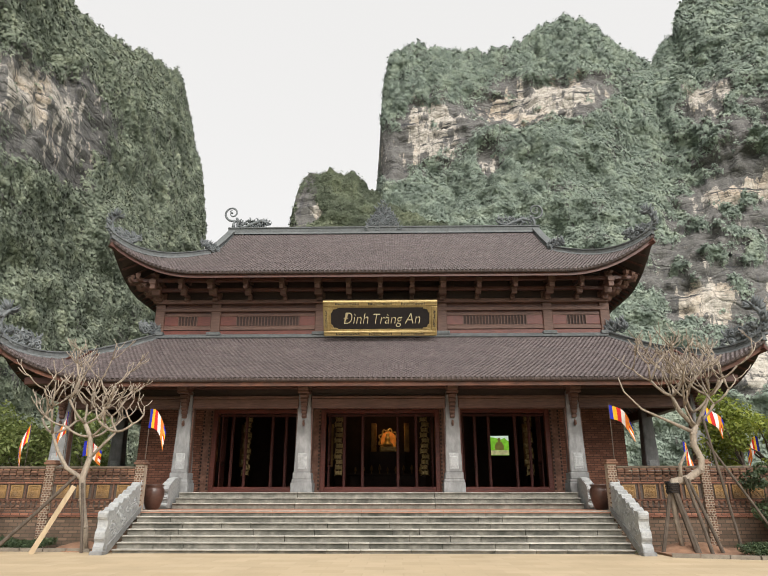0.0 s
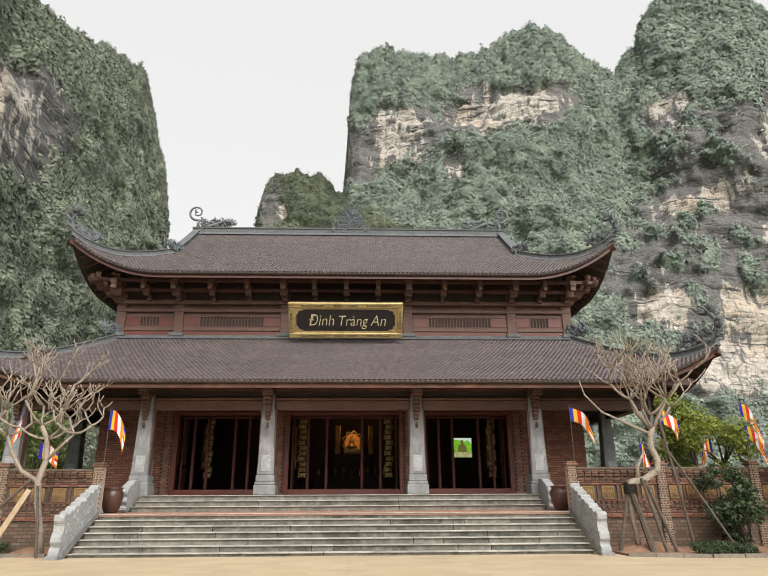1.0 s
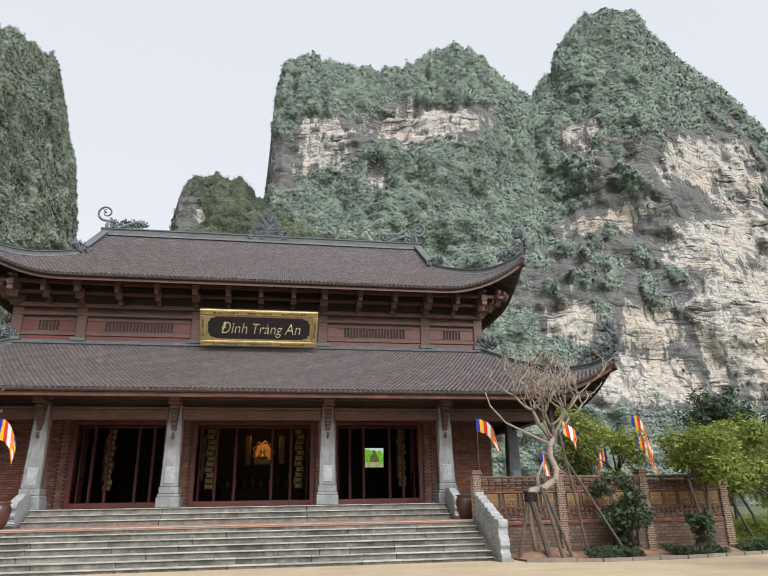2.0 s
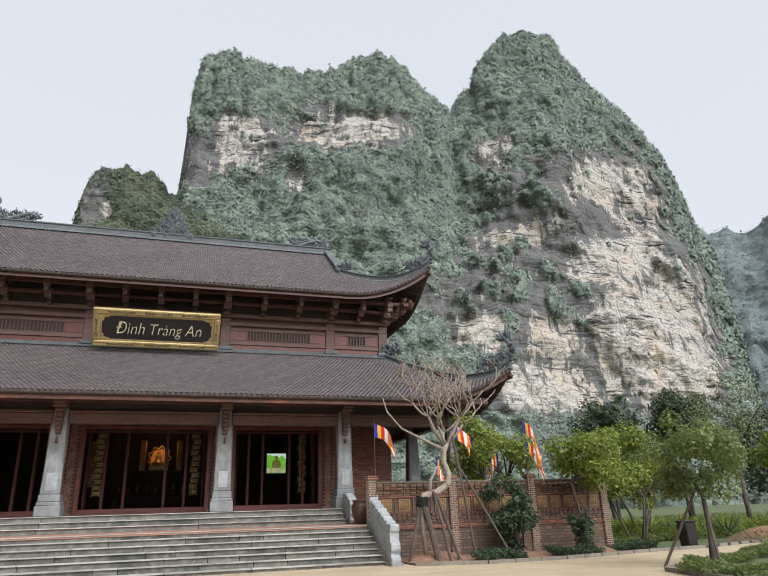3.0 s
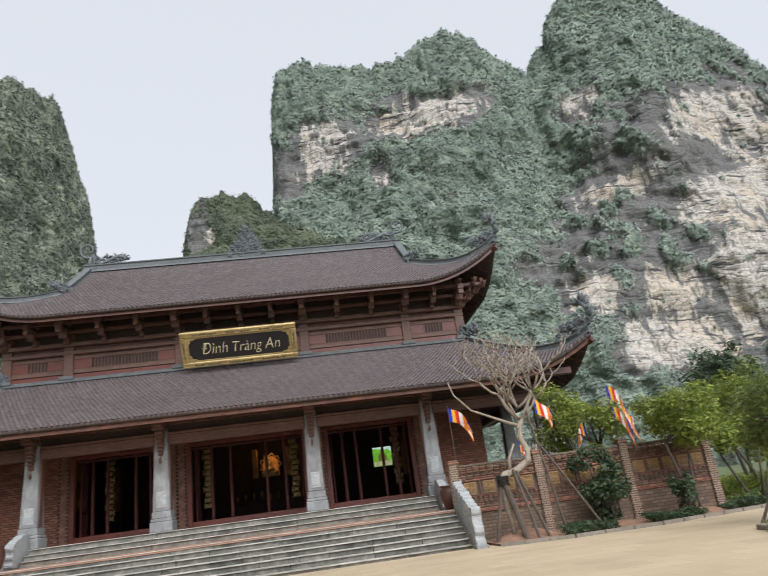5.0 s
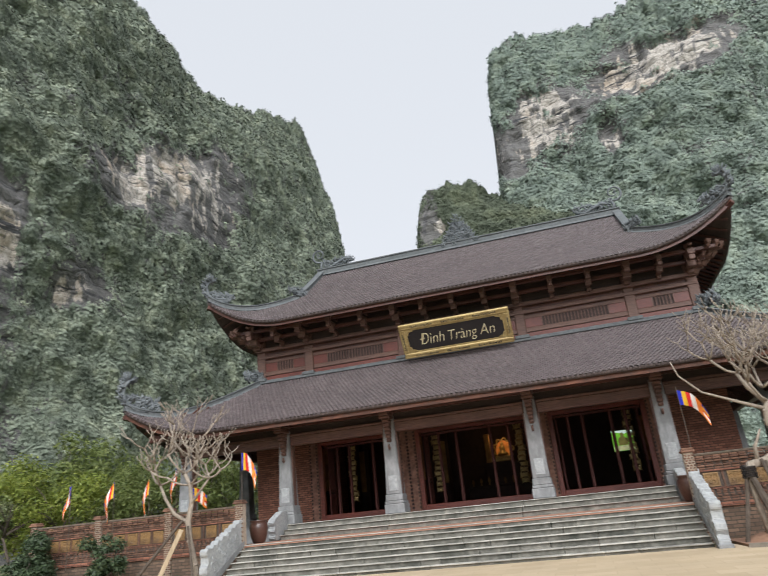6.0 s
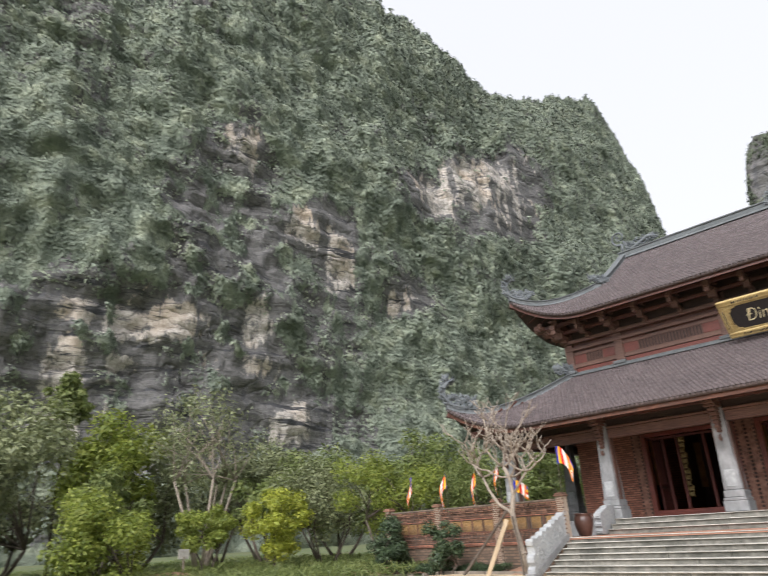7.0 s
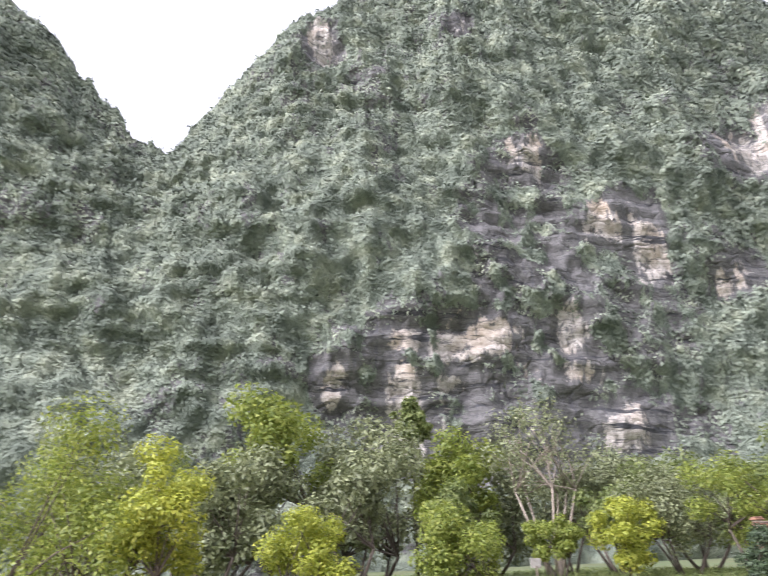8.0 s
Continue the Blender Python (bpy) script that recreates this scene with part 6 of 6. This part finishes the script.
stake((14.0, -6.9, 0), (14.55, -6.1, 1.7), 0.04, ST)
stake((13.6, -5.4, 0), (14.4, -6.0, 1.8), 0.04, ST)
bm = bmesh.new()
tube(bm, [(9.06 + (0.17 + 0.015 * math.sin(3 * k)) * math.cos(0.6 * k), 0.15 + 0.17 * math.sin(0.6 * k), 1.68 + 0.0055 * k) for k in range(60)], 0.033, 5)
single(bm, "cord_binding", BLACK, "dark cord bound round a bare tree and its props", "cord")


# ---- prayer flags on poles ----
FLAG = [surface("flag_" + n, tuple(c * 0.85 for c in col), col, 6, 2, 0.8, 0.1) for n, col in (("blue", (0.012, 0.02, 0.42)), ("yellow", (0.85, 0.48, 0.01)), ("red", (0.65, 0.02, 0.012)), ("white", (0.85, 0.8, 0.75)), ("orange", (0.85, 0.22, 0.02)))]


def flag(x, y, z0, z1, w, h, turn, droop, seed):
    t = thing("prayer_flag", "small striped flag in blue, yellow, red, white and orange", "flag", "striped flags", (x, y, z0))
    rnd = random.Random(seed)
    H = z1 - z0
    bm = bmesh.new()
    tube(bm, [(0, 0, -0.05), (0.01, 0, H / 2), (0, 0, H + 0.04)], [0.014, 0.012, 0.009], 6)
    part("pole", bm, BARK_DARK, t)
    ph = rnd.uniform(0, 6)
    n, rows = 6, 8
    c, s = math.cos(turn), math.sin(turn)

    def at(u, v):
        k = u * w
        sag = droop * u * u * w + 0.06 * math.sin(u * 5 + ph) * w
        wave = 0.12 * w * math.sin(u * 6.5 + v * 2 + ph) * (0.3 + u)
        across = k * (1 - 0.35 * min(1, droop))
        return (across * c - wave * s, across * s + wave * c, H - 0.03 - v * h * (1 - 0.06 * u) - sag)
    for i in range(5):
        bm = bmesh.new()
        g = [[bm.verts.new(at((i + a / n) / 6, b / rows)) for b in range(rows + 1)] for a in range(n + 1)]
        for a in range(n):
            for b in range(rows):
                bm.faces.new((g[a][b], g[a + 1][b], g[a + 1][b + 1], g[a][b + 1]))
        part("stripe", bm, FLAG[i], t, "", True)
    for i in range(5):
        bm = bmesh.new()
        g = [[bm.verts.new(at((5 + a / 3) / 6, (i + b / 2) / 5)) for b in range(3)] for a in range(4)]
        for a in range(3):
            for b in range(2):
                bm.faces.new((g[a][b], g[a + 1][b], g[a + 1][b + 1], g[a][b + 1]))
        part("end_block", bm, FLAG[i], t, "", True)


flag(8.0, 1.95, 2.7, 4.66, 1.05, 0.48, -0.2, 0.85, 1)
flag(11.2, 1.95, 2.5, 4.6, 0.85, 0.55, 0.1, 0.8, 2)
flag(14.05, 1.95, 2.6, 4.8, 0.85, 0.55, -0.4, 1.3, 3)
flag(13.9, 1.6, 0.9, 4.0, 0.8, 0.5, -0.4, 1.35, 4)
flag(10.35, 2.0, 2.4, 3.35, 0.55, 0.55, 0.2, 1.6, 5)
flag(12.2, 6.2, 1.7, 3.3, 0.55, 0.5, 0.3, 1.4, 6)
flag(13.2, 2.6, 1.1, 3.6, 0.6, 0.5, 2.8, 1.0, 12)
flag(14.9, 2.6, 1.1, 3.7, 0.6, 0.5, 0.3, 1.0, 13)
flag(-7.75, 1.95, 2.7, 4.55, 0.85, 0.66, 0.1, 0.95, 7)
flag(-10.55, 1.9, 2.5, 4.45, 0.62, 0.7, 2.6, 1.5, 8)
flag(-11.8, 1.9, 2.5, 4.0, 0.55, 0.6, 2.8, 1.9, 9)
flag(-9.9, 1.95, 2.5, 3.4, 0.72, 0.5, 0.2, 0.4, 10)
flag(-13.2, 1.6, 1.4, 4.0, 0.75, 0.6, 2.9, 1.3, 11)
flag(-15.1, 1.4, 0.9, 4.05, 0.5, 0.6, 2.9, 1.7, 14)


# ---- garden beds, kerbs and small things ----
def kerb(points, label):
    k = thing("kerb", label, "kerb", kind="structure")
    for a, b in zip(points, points[1:]):
        a, b = Vector((*a, 0)), Vector((*b, 0))
        d = b - a
        n = max(1, round(d.length / 0.8))
        side = Vector((-d.y, d.x, 0)).normalized() * 0.07
        for i in range(n):
            p, q = a + d * (i / n + 0.005), a + d * ((i + 1) / n - 0.005)
            bm = bmesh.new()
            prism(bm, [(p + side)[:2], (p - side)[:2], (q - side)[:2], (q + side)[:2]], "z", -0.1, 0.10)
            part("kerb_stone", bm, KERB, k)


kerb([(8.35, -0.9), (10.4, -1.6), (13.1, -1.55), (17.6, -0.55), (19.6, -0.35), (40, 6.3)], "low stone kerb round the planting bed")
kerb([(12.25, -20), (12.3, -10.0), (12.9, -6.3), (18.6, -3.4), (38, 2.3)], "low stone kerb round the hedge island")
kerb([(-8.5, 0.45), (-13, 0.85), (-13.1, -60)], "low stone kerb along the court edge")


def mound(x, y, rx, ry, h, label, material=EARTH, seed=0, z=0.0):
    bm = bmesh.new()
    n, m = 28, 8
    rows = []
    for j in range(m + 1):
        r = j / m
        rows.append([bm.verts.new((x + rx * r * math.cos(2 * math.pi * i / n) * (1 + 0.15 * noise.noise((i * 0.5, seed, 1))), y + ry * r * math.sin(2 * math.pi * i / n), z + h * (1 - r * r) + 0.18 * h * noise.noise((i * 0.7, j * 0.9, seed)) * (1 - r) - 0.05)) for i in range(n)])
    for a, b in zip(rows, rows[1:]):
        for i in range(n):
            bm.faces.new((a[i], a[(i + 1) % n], b[(i + 1) % n], b[i]))
    return single(bm, "earth_mound", material, label, "earth mound", "mulched earth mounds", smooth=True)


EM = "low mound of reddish mulched earth round a tree"
mound(9.6, 0.6, 1.3, 0.9, 0.35, EM, seed=1)
mound(15.6, 0.5, 1.0, 0.8, 0.25, EM, seed=2)
mound(12.6, 0.6, 1.2, 0.8, 0.22, EM, seed=3)
mound(-9.0, 1.1, 1.2, 0.8, 0.3, EM, seed=4)
mound(26.6, 3.3, 2.2, 1.4, 0.5, "heap of brown rubble and earth on the lawn", seed=5)
mound(-25.5, 1.0, 4.0, 2.5, 0.3, EM, seed=6)
mound(-24.5, -5.5, 3.0, 2.5, 0.5, EM, seed=7)
mound(-18.0, 2.0, 3.0, 1.5, 0.25, EM, seed=8)
bm = bmesh.new()
prism(bm, [(8.45, -0.8), (10.4, -1.5), (13.1, -1.45), (17.6, -0.45), (17.6, 2.0), (8.3, 2.0)], "z", -0.1, 0.05)
single(bm, "planting_bed", EARTH, "reddish earth planting bed below the parapet", "ground", kind="structure")


def planted(name, label, category, n, size, material, seed, area, z0, z1, up=0.6, slim=0.35):
    """Low planting: leaves strewn through boxes (x0, x1, y0, y1) between two heights."""
    rng = np.random.RandomState(seed)
    A = np.array(area)
    w = (A[:, 1] - A[:, 0]) * (A[:, 3] - A[:, 2])
    i = rng.choice(len(A), n, p=w / w.sum())
    u = rng.uniform(size=(n, 3))
    pos = np.stack([A[i, 0] + u[:, 0] * (A[i, 1] - A[i, 0]), A[i, 2] + u[:, 1] * (A[i, 3] - A[i, 2]), z0 + (z1 - z0) * u[:, 2] ** 0.6], 1)
    pos[:, 2] += 0.06 * np.sin(pos[:, 0] * 3) + 0.05 * np.sin(pos[:, 1] * 4 + pos[:, 0])
    ob = new(name, leaf_mesh(name, pos, size, rng, material, up, slim))
    return tagged(ob, label, category, kind="stuff")


planted("ground_cover", "low dark green strappy ground cover along the kerb", "ground cover", 9000, 0.09, LEAF_DARK, 61, ((10.4, 11.9, -1.4, -0.4), (13.2, 14.9, -1.2, -0.1), (16.2, 17.6, -0.4, 0.6), (-12.9, -10.2, 1.0, 1.7), (-15, -13.2, 0.2, 1.6)), 0.05, 0.26, 0.2, 0.2)
ISLAND, ALONG, INWARD = np.array([12.9, -6.3]), np.array([0.891, 0.453]), np.array([0.453, -0.891])
for (u0, u1, v0, v1), lab, mt, sd, top in (((0.3, 9.5, 0.25, 0.85), "clipped green hedge edging the island bed", LEAF_OLIVE, 62, 0.24), ((2.2, 9.5, 1.9, 3.6), "broad clipped bright green hedge", LEAF_BRIGHT, 64, 0.42), ((1.2, 9.5, 4.4, 6.6), "broad clipped bright green hedge", LEAF_BRIGHT, 65, 0.42), ((10.0, 22, 0.3, 1.5), "clipped green hedge along the path", LEAF_OLIVE, 66, 0.35), ((9.5, 20, -6.5, -5.4), "low clipped hedge behind the path", LEAF_OLIVE, 67, 0.3)):
    h = planted("clipped_hedge", lab, "hedge", int(1300 * (u1 - u0) * (v1 - v0) ** 0.8), 0.05, mt, sd, ((u0, u1, v0, v1),), 0.03, top)
    h.matrix_world = Matrix(((ALONG[0], INWARD[0], 0, ISLAND[0]), (ALONG[1], INWARD[1], 0, ISLAND[1]), (0, 0, 1, 0), (0, 0, 0, 1)))
planted("clipped_hedge", "clipped green hedge edging the island bed", "hedge", 9000, 0.05, LEAF_OLIVE, 68, ((12.55, 13.2, -18, -7.0),), 0.03, 0.24)
planted("lawn_grass", "rough tall grass and weeds behind the garden", "grass", 40000, 0.16, LEAF_OLIVE, 71, ((19, 60, 8, 40), (22, 60, -2, 9), (-60, -17, -30, 20)), 0.0, 0.35, 0.0, 0.12)

planted("lawn_grass", "tall rough grass and weeds behind the garden trees", "grass", 26000, 0.30, LEAF_BRIGHT, 72, ((18.5, 34, 4.5, 15), (28, 44, -2, 8)), 0.0, 0.55, 0.0, 0.07)
planted("lawn_grass", "rough weeds and grass among the garden shrubs", "grass", 22000, 0.26, LEAF_OLIVE, 73, ((-30, -14.0, -24, 2.0), (-34, -17.5, 2, 12)), 0.0, 0.42, 0.0, 0.08)


def agave(x, y, size, seed):
    rnd = random.Random(seed)
    t = thing("agave", "spiky blue-green agave plant with arching blades", "plant", "agaves by the lawn", (x, y, 0))
    blade = None
    for k in range(22):
        a = k * 2.4
        rise = rnd.uniform(0.25, 1.0)
        bm = bmesh.new()
        L = size * rnd.uniform(0.8, 1.1)
        pts = []
        for i in range(6):
            s = i / 5
            w = 0.06 * size * (1 - s) * (1.2 if i else 0.8) + 0.004
            r = L * s * (1 - 0.35 * rise)
            z = L * (rise * s - 0.35 * s * s * (1.1 - rise)) + 0.05
            pts.append(((r, -w, z), (r, 0, z - 0.03), (r, w, z)))
        vs = [[bm.verts.new(p) for p in row] for row in pts]
        for p, q in zip(vs, vs[1:]):
            for i in range(2):
                bm.faces.new((p[i], p[i + 1], q[i + 1], q[i]))
        ob = part("blade", bm, LEAF_AGAVE, t, "", True)
        ob.rotation_euler = (0, 0, a)


for i, (x, y, s) in enumerate(((25.4, 1.0, 1.2), (26.6, 0.5, 1.3), (27.3, 1.7, 1.1), (24.6, 5.2, 1.1), (23.4, 5.6, 1.0), (25.6, 4.7, 1.1))):
    agave(x, y, s, i)

bin_ob = thing("litter_bin", "dark plastic litter bin with a lid beside the path", "bin", at=(19.6, 0.4, 0))
bm = bmesh.new()
prism(bm, [(-0.2, 0), (0.2, 0), (0.26, 0.85), (-0.26, 0.85)], "y", -0.24, 0.24)
bmesh.ops.bevel(bm, geom=list(bm.edges), offset=0.03, segments=2, affect="EDGES")
part("body", bm, BLACK, bin_ob)
part("lid", boxes((-0.28, 0.28, -0.27, 0.27, 0.85, 0.93), bevel=0.03), BLACK, bin_ob)
sign = thing("garden_sign", "small pale board on a post among the shrubs", "sign", at=(-25.6, -4.2, 0))
part("post", boxes((-0.04, 0.04, -0.04, 0.04, -0.05, 1.1)), BARK, sign)
part("board", boxes((-0.05, -0.01 + 0.04, -0.28, 0.28, 1.0, 1.45), bevel=0.01), NOSING, sign, "pale blank board")


# ---- scrub on the mountains ----
def scrub_mat(name, greens):
    m, nt, bsdf = node_mat(name)
    col, clumps = foliage(nt, *greens)
    geo = nt.nodes.new("ShaderNodeNewGeometry")
    col = mix(nt, 0.09, col, ramp(nt, geo.outputs["Random Per Island"], [(0.0, greens[0]), (1.0, greens[2])]))
    nt.links.new(col, bsdf.inputs["Base Color"])
    bsdf.inputs["Roughness"].default_value = 0.9
    bsdf.inputs["Specular IOR Level"].default_value = 0.2
    return m


# Scrub repeats the haze-paled greens of its slope.
SCRUB_NEAR, SCRUB_FAR = scrub_mat("scrub_leaves", GREENS_NEAR), scrub_mat("hazed_scrub_leaves", GREENS_FAR)


def scrub(mount, count, seed, size, label, mat):
    """Leaf tufts over the swelling crowns of the slope, wherever it is not bare rock; they shade as their crown does."""
    ob, verts, cover, m, rows = mount
    rng = np.random.RandomState(seed)
    nrm = np.empty(len(verts) * 3, np.float32)
    ob.data.vertices.foreach_get("normal", nrm)
    nrm = nrm.reshape(-1, 3)
    toward = np.array([3.0, -20.0]) - verts[:, :2]
    flip = np.sign((nrm[:, :2] * toward).sum(1) + 20 * nrm[:, 2])
    nrm *= flip[:, None]
    n = len(verts) // m
    far = np.linalg.norm(verts[m // 2::m][:n, :2] - np.array([3.0, -20.0]), axis=1)
    i = rng.choice(n, count * 2, p=far ** 1.5 / (far ** 1.5).sum())
    j = (rng.uniform(0.02, 1.0, count * 2) ** 0.9 * (rows + 1)).astype(int)
    k = i * m + j
    k = k[cover[k, 0] + rng.normal(0, 0.06, len(k)) < 0.54][:count]
    up = nrm[k]
    size = size * np.clip(np.linalg.norm(toward[k], axis=1) / far.min(), 1.0, 2.0)
    pos = verts[k] + up * (size * rng.uniform(-0.1, 0.7, len(k)))[:, None] + rng.normal(0, 0.55, (len(k), 3)) * size[:, None]
    me = leaf_mesh("mountain_scrub", pos, size, rng, mat, 0.1, 0.55, 1.6 * up)
    shade = up + rng.normal(0, 0.16, up.shape) + np.array([0, 0, 0.1])
    shade = np.repeat(shade / np.linalg.norm(shade, axis=1)[:, None], 4, axis=0)
    me.polygons.foreach_set("use_smooth", np.ones(len(me.polygons), bool))
    me.normals_split_custom_set_from_vertices(shade.astype(np.float32))
    return tagged(new("mountain_scrub", me), label, "scrub", kind="stuff")


SLOPE = "dense green scrub and small trees on a karst slope"
scrub(LEFT, 270000, 81, 0.40, SLOPE, SCRUB_NEAR)
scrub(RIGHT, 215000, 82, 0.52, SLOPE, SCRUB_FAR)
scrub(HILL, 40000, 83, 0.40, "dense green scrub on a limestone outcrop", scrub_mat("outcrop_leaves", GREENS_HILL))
scrub(FAR, 26000, 84, 1.0, "dense green scrub on a distant mountain, haze put in its colour", scrub_mat("hazed_distant_leaves", GREENS_DISTANT))
